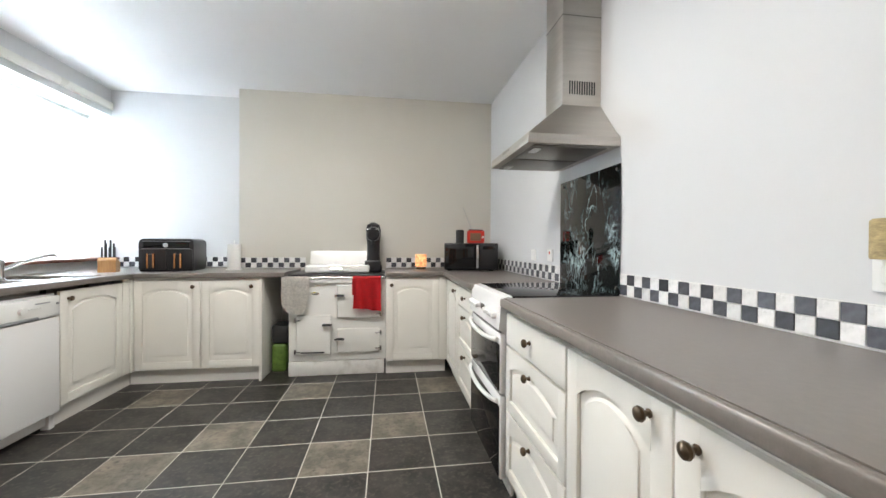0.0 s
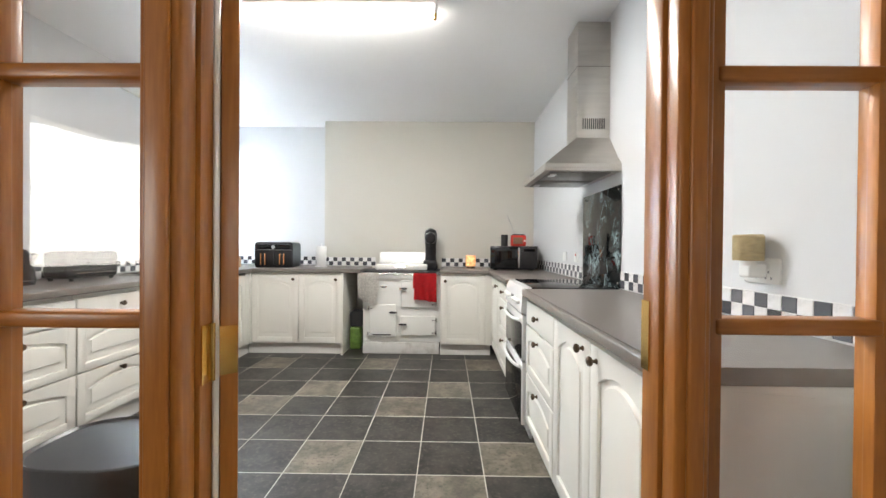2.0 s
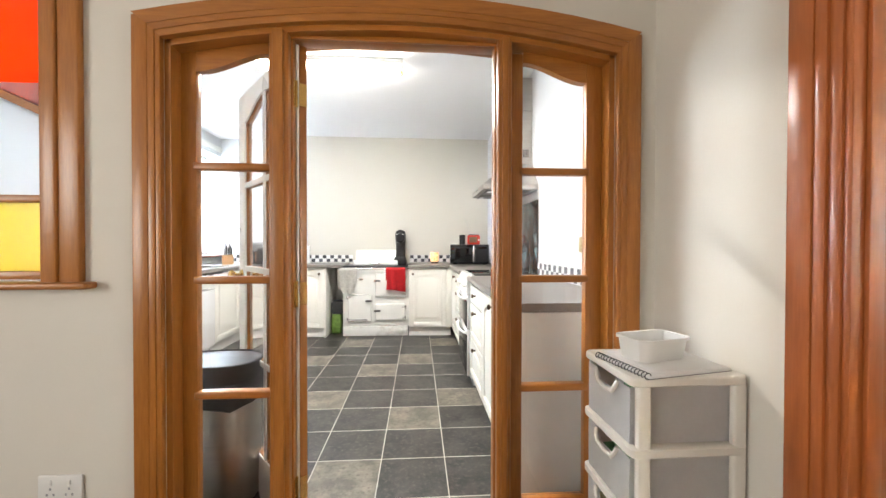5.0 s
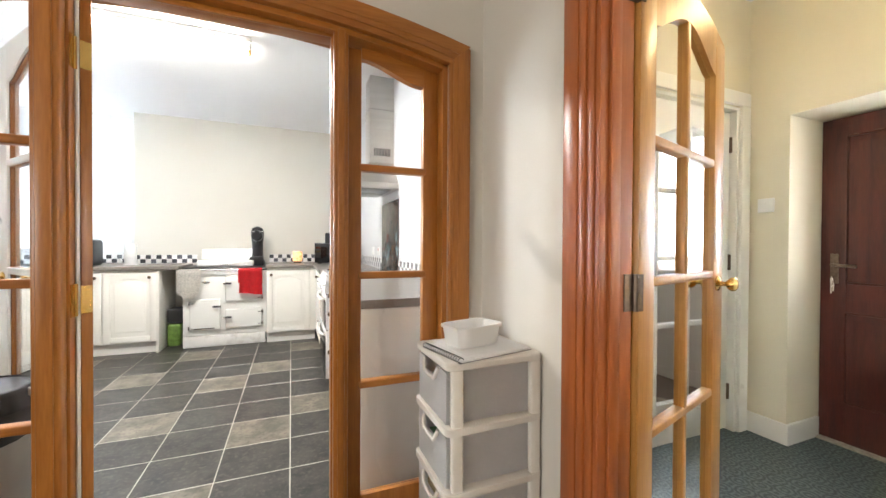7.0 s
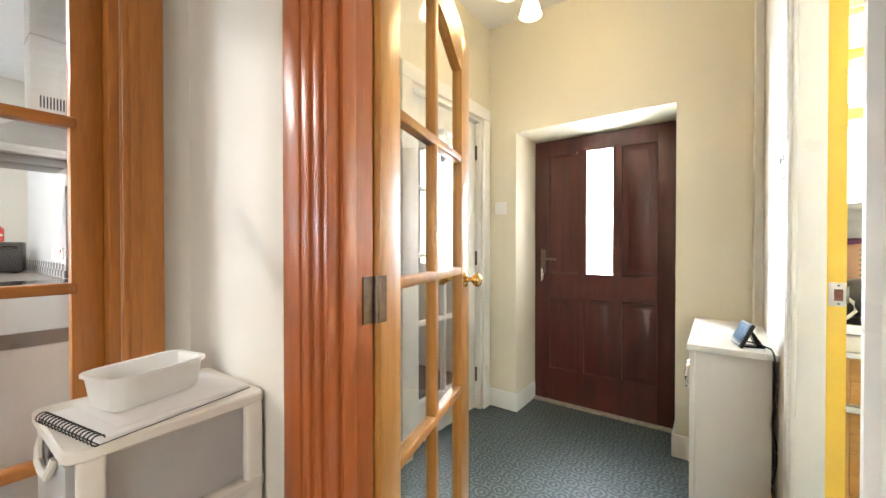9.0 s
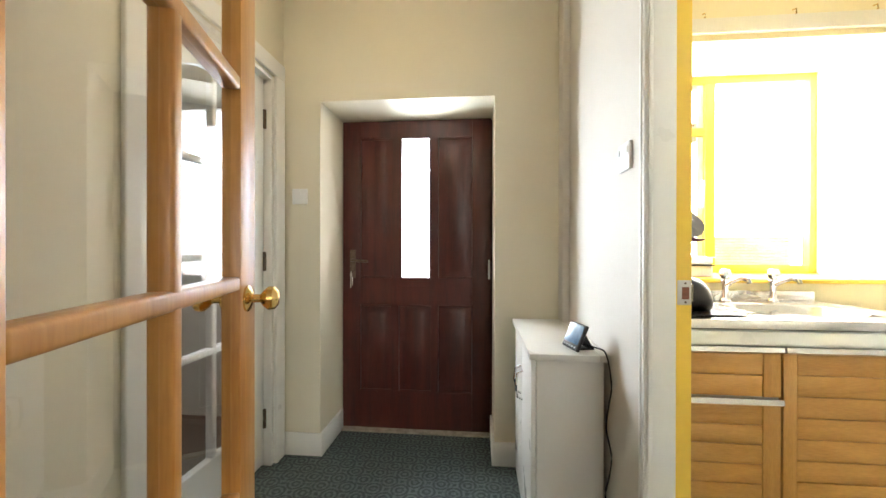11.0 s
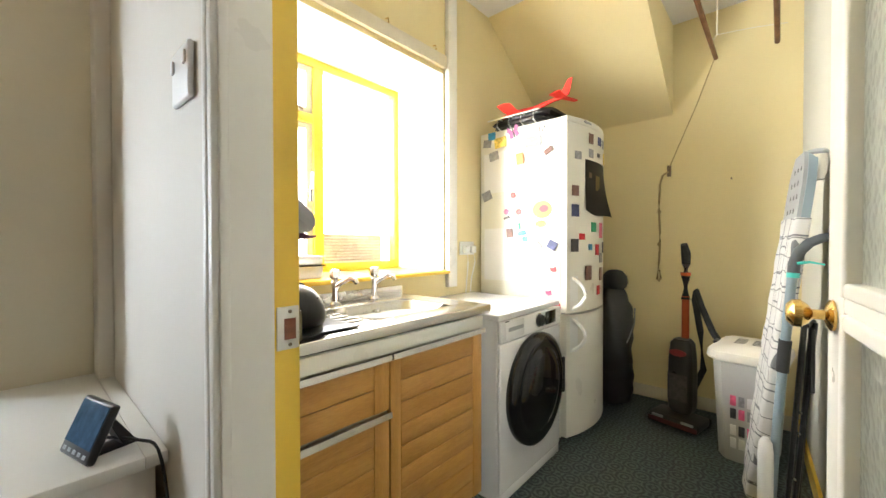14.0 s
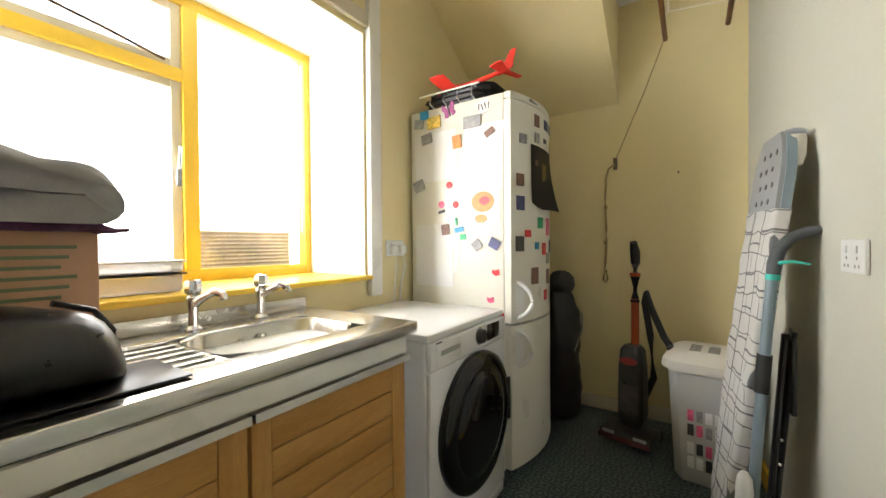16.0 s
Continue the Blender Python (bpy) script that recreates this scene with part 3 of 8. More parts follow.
front(u, "drawer_front", RIGHT(1.652, 0.125), 0.58, 0.30, (0.29, 0.262), 0.05, 0.05)
u = thing("drawer_unit", (0.86, 2.57, 0), "cream lacquered drawer unit beyond the cooker", "kitchen cabinet", UNITS)
part("carcass", B(0.588, 1.15, 2.29, 2.86, 0.12, 0.893), CABINET, u)
part("plinth", B(0.622, 0.64, 2.29, 2.86, 0.0, 0.119), PLINTH, u)
plain_front(u, RIGHT(2.857, 0.728), 0.56, 0.14, (0.28, 0.075))
front(u, "drawer_front", RIGHT(2.857, 0.432), 0.56, 0.288, (0.28, 0.235), 0.05, 0.05)
front(u, "drawer_front", RIGHT(2.857, 0.125), 0.56, 0.30, (0.28, 0.262), 0.05, 0.05)
u = thing("base_cabinet", (0.86, 3.13, 0), "cream lacquered base unit in the corner by the microwave", "kitchen cabinet", UNITS)
part("carcass", B(0.588, 1.15, 2.864, 3.45, 0.12, 0.893), CABINET, u)
part("plinth", B(0.622, 0.64, 2.864, 3.45, 0.0, 0.119), PLINTH, u)
front(u, "door", RIGHT(3.40, D0), 0.53, D1 - D0, (0.45, 0.69))
# run along the chimney breast
u = thing("base_cabinet", (0.26, 3.7, 0), "cream lacquered base unit with one arched panel door beside the range", "kitchen cabinet", UNITS)
part("carcass", B(0.012, 0.56, 3.447, 4.05, 0.12, 0.893), CABINET, u)
part("plinth", B(0.012, 0.56, 3.475, 3.493, 0.0, 0.119), PLINTH, u)
front(u, "door", BACK(0.018, D0), 0.478, D1 - D0, (0.045, 0.69))
part("filler", B(0.50, 0.586, 3.43, 3.446, 0.12, 0.893, 0.002), CABINET, u)
u = thing("base_cabinet", (-1.55, 3.75, 0), "cream lacquered base unit with two arched panel doors", "kitchen cabinet", UNITS)
part("carcass", B(-2.08, -1.072, 3.447, 4.05, 0.12, 0.893), CABINET, u)
part("side_panel", B(-1.068, -1.045, 3.41, 4.05, 0.0, 0.893, 0.002), CABINET, u)
part("plinth", B(-2.10, -1.07, 3.47, 3.488, 0.0, 0.119), PLINTH, u)
front(u, "door", BACK(-2.045, D0), 0.505, D1 - D0, (0.455, 0.695))
front(u, "door", BACK(-1.532, D0), 0.462, D1 - D0, (0.405, 0.695))
part("corner_post", B(-2.082, -2.05, 3.395, 3.444, 0.12, 0.893, 0.002), CABINET, u)
# run under the window
u = thing("base_cabinet", (-2.4, 3.03, 0), "cream lacquered base unit under the sink", "kitchen cabinet", UNITS)
part("carcass", B(-2.77, -2.086, 2.738, 3.40, 0.12, 0.80), CABINET, u)
part("plinth", B(-2.122, -2.104, 2.738, 3.47, 0.0, 0.119), PLINTH, u)
front(u, "door", LEFT(2.742, D0), 0.575, D1 - D0, (0.06, 0.69))
part("filler", B(-2.08, -2.062, 3.32, 3.394, 0.12, 0.893, 0.002), CABINET, u)
for y0, knobs in ((1.50, 0.30), (0.905, 0.30)):
    u = thing("drawer_unit", (-2.4, y0 + 0.3, 0), "cream lacquered three-drawer unit beside the dishwasher", "kitchen cabinet", UNITS)
    part("carcass", B(-2.77, -2.086, y0, y0 + 0.59, 0.12, 0.893), CABINET, u)
    part("plinth", B(-2.122, -2.104, y0, y0 + 0.59, 0.0, 0.119), PLINTH, u)
    plain_front(u, LEFT(y0 + 0.003, 0.728), 0.585, 0.14, (0.29, 0.075))
    front(u, "drawer_front", LEFT(y0 + 0.003, 0.432), 0.585, 0.288, (0.29, 0.235), 0.05, 0.05)
    front(u, "drawer_front", LEFT(y0 + 0.003, 0.125), 0.585, 0.30, (0.29, 0.262), 0.05, 0.05)

# worktops
EB = 0.008
wt = thing("worktop", (-2.4, 2.6, 0.895), "grey stone-effect laminate worktop along the window wall", "worktop")
sh = Shape()
sh.box(-2.03, -2.10, 0.9, 3.395, 0.895, CT, EB, 3)
part("front_edge", sh, WORKTOP, wt)
for piece in ((-2.775, -2.101, 0.9, 2.33), (-2.775, -2.101, 3.18, 4.30), (-2.775, -2.66, 2.33, 3.18), (-2.16, -2.101, 2.33, 3.18), (-2.101, -1.461, 3.4525, 4.30), (-1.461, -0.86, 3.4525, 4.055)):
    part("top", B(*piece, 0.895, CT), WORKTOP, wt)
part("back_run_edge", B(-2.101, -0.86, 3.395, 3.452, 0.894, CT + 0.0005, EB, 3), WORKTOP, wt)
wt = thing("worktop", (0.8, 3.2, 0.895), "grey stone-effect laminate worktop in the range corner", "worktop")
sh = Shape()
sh.box(0.004, 1.155, 3.398, 4.055, 0.895, CT, EB, 3)
part("top", sh, WORKTOP, wt)
part("side_run", B(0.536, 1.155, 2.285, 3.40, 0.8945, CT - 0.0005, EB, 3), WORKTOP, wt)
wt = thing("worktop", (0.85, 0.9, 0.895), "grey stone-effect laminate worktop beside the cooker", "worktop")
part("top", B(0.556, 1.155, 0.16, 1.66, 0.895, CT), WORKTOP, wt)
part("front_edge", B(0.536, 0.5565, 0.16, 1.66, 0.8948, CT - 0.0002, 0.009, 4), WORKTOP, wt)

# inset sink and mixer tap under the window
s = thing("kitchen_sink", (-2.4, 2.75, 0.9), "stainless steel inset sink with a drainer", "sink")
sh = Shape()
for a in ((-2.69, -2.64, 2.31, 3.20), (-2.18, -2.13, 2.31, 3.20)):
    sh.box(*a, CT + 0.0005, CT + 0.006, 0.002)
for a in ((-2.64, -2.18, 2.31, 2.36), (-2.64, -2.18, 3.14, 3.20), (-2.64, -2.18, 2.74, 2.79)):
    sh.box(*a, CT + 0.0005, CT + 0.006, 0.002)
part("rim", sh, SINK, s)
for y0, y1 in ((2.36, 2.74), (2.79, 3.14)):
    sh = Shape()
    sh.box(-2.64, -2.18, y0, y1, 0.81, 0.815).box(-2.642, -2.638, y0, y1, 0.815, CT).box(-2.182, -2.178, y0, y1, 0.815, CT)
    sh.box(-2.64, -2.18, y0, y0 + 0.004, 0.815, CT).box(-2.64, -2.18, y1 - 0.004, y1, 0.815, CT)
    part("bowl", sh, SINK, s)
t = thing("mixer_tap", (-2.42, 2.765, CT + 0.006), "chrome single-lever kitchen mixer tap", "tap")
part("body", Shape().turned([(0.028, 0), (0.028, 0.01), (0.022, 0.015), (0.022, 0.10), (0.026, 0.105), (0.024, 0.13), (0.0, 0.135)], 18), CHROME, t, local=True)
part("spout", Shape().tube([(0, 0.0, 0.06), (0.04, 0.10, 0.11), (0.10, 0.22, 0.155), (0.12, 0.25, 0.155), (0.122, 0.255, 0.135)], [0.014, 0.013, 0.012, 0.012, 0.012]), CHROME, t, local=True)
part("lever", Shape().tube([(0, 0, 0.13), (0.02, -0.04, 0.15), (0.03, -0.09, 0.165)], [0.01, 0.008, 0.006]), CHROME, t, local=True)

# dishwasher
d = thing("dishwasher", (-2.4, 2.41, 0), "white freestanding dishwasher under the worktop", "dishwasher")
part("body", B(-2.70, -2.075, 2.105, 2.718, 0.10, 0.86, 0.004), WHITE_ENAMEL, d)
part("door_panel", B(-2.074, -2.045, 2.108, 2.716, 0.105, 0.715, 0.008, 3), WHITE_ENAMEL, d)
cp = part("control_panel", B(-2.074, -2.040, 2.108, 2.716, 0.722, 0.848, 0.010, 3), WHITE_PLASTIC, d)
part("dial", Shape().rod((-2.040, 2.45, 0.785), (-2.022, 2.45, 0.785), 0.020), WHITE_PLASTIC, cp, "white programme dial")
# no hollow here: the recess's shade is a grey strip on the panel
part("grip", B(-2.042, -2.036, 2.28, 2.56, 0.722, 0.738, 0.004), GREY_PLASTIC, cp, "grip recess, its shade put on as a grey strip")
for i in range(5):
    part("button", Shape().rod((-2.040, 2.50 + 0.018 * i, 0.79), (-2.034, 2.50 + 0.018 * i, 0.79), 0.005, seg=10), WHITE_PLASTIC, cp)
part("print", B(-2.0402, -2.0388, 2.54, 2.64, 0.81, 0.818), GREY_PLASTIC, cp, "small grey print")
part("power_button", Shape().rod((-2.040, 2.69, 0.80), (-2.034, 2.69, 0.80), 0.008, seg=12), GREY_PLASTIC, cp)
part("base_panel", B(-2.12, -2.10, 2.11, 2.714, 0.03, 0.10), WHITE_PLASTIC, d)
for y in (2.125, 2.70):
    part("foot", B(-2.13, -2.08, y - 0.02, y + 0.02, 0, 0.105, 0.003), WHITE_PLASTIC, d)

# cooker
c = thing("cooker", (0.84, 1.97, 0), "white freestanding electric cooker with two black glass ovens", "cooker")
CY0, CY1 = 1.668, 2.278
part("body", B(0.575, 1.14, CY0, CY1, 0.06, 0.915, 0.004), WHITE_ENAMEL, c)
part("hob", B(0.60, 1.14, CY0 - 0.004, CY1 + 0.004, 0.916, 0.942, 0.004), BLACK_GLASS, c, "black ceramic hob glass")
fas = part("fascia", Shape().prism([(0.575, 0.775), (0.535, 0.785), (0.545, 0.90), (0.565, 0.935), (0.60, 0.942), (0.60, 0.775)], CY0, CY1, "y"), WHITE_ENAMEL, c, "sloping white control panel")
for i, y in enumerate((1.74, 1.79, 1.84, 1.89, 2.07, 2.12, 2.17, 2.22)):
    part("control_knob", Shape().rod((0.540, y, 0.845), (0.516, y, 0.843), 0.017, 0.014, 14), WHITE_PLASTIC, fas)
part("clock", B(0.537, 0.5405, 1.95, 2.02, 0.83, 0.862), BLACK_GLASS, fas)
for nm, z0, z1 in (("top_oven_door", 0.485, 0.765), ("main_oven_door", 0.085, 0.475)):
    dr = part(nm, B(0.545, 0.574, CY0 + 0.004, CY1 - 0.004, z0, z1, 0.006), WHITE_ENAMEL, c)
    part("oven_glass", B(0.540, 0.5445, CY0 + 0.012, CY1 - 0.012, z0 + 0.012, z1 - 0.05, 0.002), BLACK_GLASS, dr, "black oven door glass")
    n = 12
    pts = [(0.535 - 0.030 * math.sin(math.pi * i / n) ** 0.5, CY0 + 0.03 + (CY1 - CY0 - 0.06) * i / n, z1 - 0.03 - 0.012 * math.sin(math.pi * i / n)) for i in range(n + 1)]
    part("oven_handle", Shape().tube(pts, 0.011, 10), WHITE_PLASTIC, dr, "bowed white handle")
    part("vent_gap", B(0.549, 0.553, CY0 + 0.02, CY1 - 0.02, z1 + 0.001, z1 + 0.008), BLACK, dr)
part("plinth", B(0.60, 0.615, CY0 + 0.01, CY1 - 0.01, 0.0, 0.06), WHITE_ENAMEL, c)

# chimney cooker hood
h = thing("cooker_hood", (0.93, 1.98, 1.67), "brushed steel chimney cooker hood above the hob", "cooker hood")
hood = Shape()
r0 = [(0.682, 1.695), (1.156, 1.695), (1.156, 2.325), (0.682, 2.325)]
r1 = [(0.935, 1.87), (1.156, 1.87), (1.156, 2.085), (0.935, 2.085)]
hood.loft([[(x, y, 1.690) for x, y in r0], [(x, y, 1.715) for x, y in r0],
           [(0.75 if x < 1 else x, y + (0.055 if y < 2 else -0.06), 1.772) for x, y in r0],
           [(x, y, 1.925) for x, y in r1]])
part("canopy", hood, STEEL, h, smooth=20)
part("rim", B(0.680, 1.156, 1.692, 2.328, 1.668, 1.692, 0.003), STEEL, h)
part("chimney", B(0.937, 1.156, 1.874, 2.081, 1.925, 2.70, 0.002), STEEL, h)
for y0, y1 in ((1.72, 2.0), (2.02, 2.30)):
    part("filter", B(0.72, 1.10, y0, y1, 1.660, 1.667, 0.002), STEEL_DARK, h, "grey mesh grease filter")
for y in (1.80, 2.22):
    part("hood_lamp", B(0.735, 0.775, y - 0.04, y + 0.04, 1.654, 1.660, 0.002), WHITE_PLASTIC, h)
for i in range(11):
    x = 0.975 + 0.014 * i
    part("vent_slot", B(x, x + 0.007, 1.8725, 1.8742, 1.985, 2.055), BLACK_MATT, h)
for i in range(4):
    part("hood_button", Shape().rod((0.681, 1.98 + 0.03 * i, 1.703), (0.674, 1.98 + 0.03 * i, 1.703), 0.007, seg=10), CHROME, h)
part("chimney_joint", B(0.935, 1.156, 1.872, 2.083, 2.40, 2.404), STEEL_DARK, h)

# glass splashback
g = thing("glass_splashback", (1.15, 2.0, CT), "black marbled glass splashback with screw caps", "splashback")
part("panel", B(1.149, 1.155, 1.684, 2.326, CT + 0.004, 1.585, 0.001), MARBLE, g)
for y, z in ((1.71, 1.56), (2.30, 1.56), (1.71, 0.97), (2.30, 0.97)):
    part("screw_cap", Shape().rod((1.149, y, z), (1.145, y, z), 0.008, seg=12), CHROME, g)

# range cooker
a = thing("range_cooker", (-0.42, 3.75, 0), "cream enamelled cast-iron range with four doors", "range cooker")
part("base", B(-0.845, -0.004, 3.485, 4.05, 0.0, 0.126, 0.006), surface("chipped_white_plinth", (0.70, 0.69, 0.66), 0.6, vary=0.1, scale=8, stain=(0.25, 0.21, 0.16), stain_amount=0.6), a, "chipped white plinth")
part("body", B(-0.845, 0.0115, 3.49, 4.05, 0.13, 0.872, 0.008, 3), AGA_ENAMEL, a)
part("top_plate", B(-0.85, 0.0, 3.475, 4.05, 0.873, 0.912, 0.010, 3), BLACK, a, "black enamel top plate")
part("backplate", Shape().prism([(3.93, 0.913), (3.99, 1.115), (4.03, 1.115), (4.03, 0.913)], -0.75, -0.13, "x"), AGA_ENAMEL, a)
lid = part("hob_lid", B(-0.735, -0.145, 3.60, 3.925, 0.913, 0.985, 0.02, 4), AGA_ENAMEL, a)
part("lid_handle", Shape().tube([(-0.50, 3.60, 0.945), (-0.49, 3.57, 0.955), (-0.40, 3.565, 0.955), (-0.39, 3.60, 0.945)], 0.007), CHROME, lid)
part("towel_rail", Shape().rod((-0.85, 3.425, 0.885), (0.0, 3.425, 0.885), 0.011), CHROME, a)
for x in (-0.82, -0.03):
    part("rail_bracket", B(x - 0.012, x + 0.012, 3.43, 3.49, 0.876, 0.894, 0.004), BLACK, a)
for x0, x1, z0, z1, hx, hz, hg in ((-0.775, -0.475, 0.19, 0.55, -0.505, 0.465, -0.785), (-0.425, -0.045, 0.515, 0.82, -0.385, 0.725, -0.035), (-0.425, -0.045, 0.205, 0.425, -0.385, 0.335, -0.035)):
    dr = part("oven_door", B(x0, x1, 3.458, 3.489, z0, z1, 0.014, 4), AGA_ENAMEL, a)
    part("door_handle", Shape().tube([(hx - 0.04, 3.43, hz), (hx - 0.02, 3.425, hz + 0.002), (hx + 0.03, 3.425, hz)], [0.009, 0.012, 0.011]), BLACK, dr, "black door handle")
    part("handle_pin", Shape().rod((hx + 0.035 if hx < -0.45 else hx - 0.045, 3.46, hz), (hx + 0.035 if hx < -0.45 else hx - 0.045, 3.42, hz), 0.011, seg=12), CHROME, dr)
    for z in (z0 + 0.035, z1 - 0.045):
        part("hinge", Shape().rod((hg, 3.47, z - 0.02), (hg, 3.47, z + 0.02), 0.010, seg=12).rod((hg, 3.47, z), (x0 + 0.04 if hg < x0 else x1 - 0.04, 3.455, z), 0.006, seg=8), CHROME, dr)
part("vent_slot", B(-0.73, -0.53, 3.4545, 3.459, 0.21, 0.222), BLACK_MATT, a)
part("badge", Shape().turned([(0.03, 0), (0.03, 0.004), (0.0, 0.006)], 20, pose(-0.62, 3.491, 0.74, 90) @ Matrix.Diagonal((1.3, 0.45, 1, 1))), CHROME, a, "small oval badge")
solid("floor_gap_bag", Shape().box(-1.03, -0.90, 3.62, 3.80, 0.0, 0.26, 0.03, 3), surface("green_bag", (0.11, 0.19, 0.035), 0.5, vary=0.5, scale=22, bump=0.3), "green printed bag beside the range", "bag")
solid("fuel_box", Shape().box(-1.03, -0.875, 3.63, 3.85, 0.262, 0.43, 0.02, 2), BLACK_MATT, "black box on a green bag", "box")


def cloth(name, x0, x1, y, ztop, zfront, zback, mat, label, category, waves=3.0, amp=0.012, slant=0.0, thick=0.006, round_end=0.0):
    """A cloth folded over a rail: it hangs down in front and behind, with soft folds."""
    s = Shape()
    nx, rows = 18, []
    prof = [(-0.030, z) for z in np.linspace(zfront, ztop - 0.02, 9)] + [(-0.022, ztop - 0.006), (0, ztop), (0.02, ztop - 0.008)] + [(0.025, z) for z in np.linspace(ztop - 0.03, zback, 5)]
    for j, (dy, z) in enumerate(prof):
        f = (ztop - z) / max(ztop - zfront, 0.01)
        row = []
        for i in range(nx + 1):
            q = 0.5 + (i / nx - 0.5) * (1 - round_end * max(0.0, (f - 0.72) / 0.28) ** 2.5)
            x = x0 + (x1 - x0) * q + slant * f * (0.3 + q) + 0.01 * math.sin(5 * q + j * 0.3)
            w = amp * f * (math.sin(waves * 2 * math.pi * q + 0.7) + 0.5 * math.sin(7.3 * q + 3 * f))
            row.append((x, y + dy + (w if dy < 0 else 0.3 * w), z + 0.012 * f * math.sin(4 * q + 1)))
        rows.append(row)
    vs = [[s.bm.verts.new(p) for p in r] for r in rows]
    for r0, r1 in zip(vs, vs[1:]):
        for i in range(nx):
            s.bm.faces.new((r0[i], r0[i + 1], r1[i + 1], r1[i]))
    bmesh.ops.solidify(s.bm, geom=s.bm.faces[:], thickness=thick)
    return solid(name, s, mat, label, category, smooth=70)


RED_CLOTH = surface("red_towelling", (0.60, 0.016, 0.022), 0.9, vary=0.15, scale=30, fine=350, bump=0.5)
GLOVE_CLOTH = surface("quilted_grey_cloth", (0.68, 0.65, 0.60), 0.9, vary=0.25, scale=48, fine=120, bump=0.9)
cloth("oven_glove", -0.890, -0.665, 3.425, 0.90, 0.575, 0.70, GLOVE_CLOTH, "grey quilted oven glove hung over the range rail", "oven glove", 1.0, 0.008, 0.0, 0.020, 0.5)
cloth("tea_towel", -0.285, -0.045, 3.425, 0.90, 0.60, 0.72, RED_CLOTH, "red tea towel hung over the range rail", "towel", 2.5, 0.016, 0.02)

# things on the range and worktops
p = thing("coffee_machine", (-0.118, 3.84, 0.912), "black pod coffee machine standing on the range", "coffee machine")
part("base", B(-0.085, 0.085, -0.10, 0.10, 0.0, 0.07, 0.02, 3).box(-0.078, 0.078, -0.13, -0.09, 0.0, 0.115, 0.015, 3), BLACK, p, local=True)
part("column", Shape().loft([[(0.076 * k * math.cos(q) , 0.03 + off + 0.062 * k * math.sin(q), z) for q in np.linspace(0, 2 * math.pi, 16, endpoint=False)] for k, off, z in ((0.95, 0.0, 0.06), (0.85, 0.005, 0.16), (0.85, 0.0, 0.28), (0.98, -0.01, 0.36), (1.0, -0.015, 0.42), (0.8, -0.02, 0.47), (0.3, -0.02, 0.492))]), BLACK, p, local=True)
part("head", Shape().loft([[(0.070 * k * math.cos(q), y, 0.375 + 0.075 * k * math.sin(q)) for q in np.linspace(0, 2 * math.pi, 14, endpoint=False)] for k, y in ((0.9, 0.02), (1.0, -0.04), (0.9, -0.085), (0.6, -0.105))]), BLACK, p, local=True)
part("lever", Shape().tube([(-0.045, -0.02, 0.44), (-0.055, -0.09, 0.42), (0.055, -0.09, 0.42), (0.045, -0.02, 0.44)], 0.007), CHROME, p, local=True)
part("nozzle", Shape().rod((0, -0.06, 0.27), (0, -0.06, 0.31), 0.02), BLACK_MATT, p, local=True)



def lit_mosaic(name):
    """Amber glass pieces lit from within."""
    m, n, k, p = nodes_of(name)
    co = n.new("ShaderNodeTexCoord")
    v = n.new("ShaderNodeTexVoronoi")
    v.inputs["Scale"].default_value = 55
    k.new(co.outputs["Object"], v.inputs["Vector"])
    r = n.new("ShaderNodeValToRGB")
    r.color_ramp.elements[0].color, r.color_ramp.elements[1].color = (0.95, 0.55, 0.25, 1), (0.45, 0.16, 0.05, 1)
    k.new(v.outputs["Color"], r.inputs[0])
    k.new(r.outputs[0], p.inputs["Base Color"])
    k.new(r.outputs[0], p.inputs["Emission Color"])
    p.inputs["Emission Strength"].default_value, p.inputs["Roughness"].default_value = 0.8, 0.3
    return m


p = thing("wax_warmer", (0.36, 3.80, CT), "glowing patterned glass wax warmer on a dark base", "candle lamp")
part("foot", Shape().turned([(0.05, 0), (0.052, 0.01), (0.045, 0.025)], 20), BRONZE, p, local=True)
part("shade", Shape().turned([(0.052, 0.026), (0.058, 0.03), (0.060, 0.08), (0.058, 0.148), (0.054, 0.152), (0.0, 0.150)], 20), lit_mosaic("amber_mosaic"), p, "amber mosaic glass shade", local=True)

m = thing("microwave", pose(0.835, 3.64, CT, 0, 0, -9), "black microwave with a chrome bar handle", "microwave")
part("case", B(-0.255, 0.255, -0.17, 0.17, 0.012, 0.265, 0.008), BLACK, m, local=True)
part("door", B(-0.25, 0.075, -0.187, -0.171, 0.02, 0.258, 0.006), BLACK_GLASS, m, "mirror black glass door", local=True)
part("handle", B(0.045, 0.068, -0.218, -0.205, 0.03, 0.25, 0.006).box(0.05, 0.063, -0.206, -0.186, 0.035, 0.05).box(0.05, 0.063, -0.206, -0.186, 0.23, 0.245), CHROME, m, "chrome bar handle", local=True)
kp = part("control_panel", B(0.08, 0.25, -0.186, -0.171, 0.02, 0.258, 0.006), BLACK, m, local=True)
for i in range(12):
    part("button", B(0.115 + 0.035 * (i % 3), 0.135 + 0.035 * (i % 3), -0.1875, -0.1855, 0.06 + 0.034 * (i // 3), 0.072 + 0.034 * (i // 3)), BLACK_MATT, kp, local=True)
part("display", B(0.105, 0.225, -0.188, -0.1855, 0.205, 0.235), BLACK_GLASS, kp, local=True)
for x in (-0.2, 0.2):
    part("foot", B(x - 0.02, x + 0.02, -0.12, 0.12, 0, 0.0125), BLACK_MATT, m, local=True)
top = CT + 0.265
p = thing("smart_speaker", (0.735, 3.66, top), "black cylindrical speaker on the microwave", "speaker")
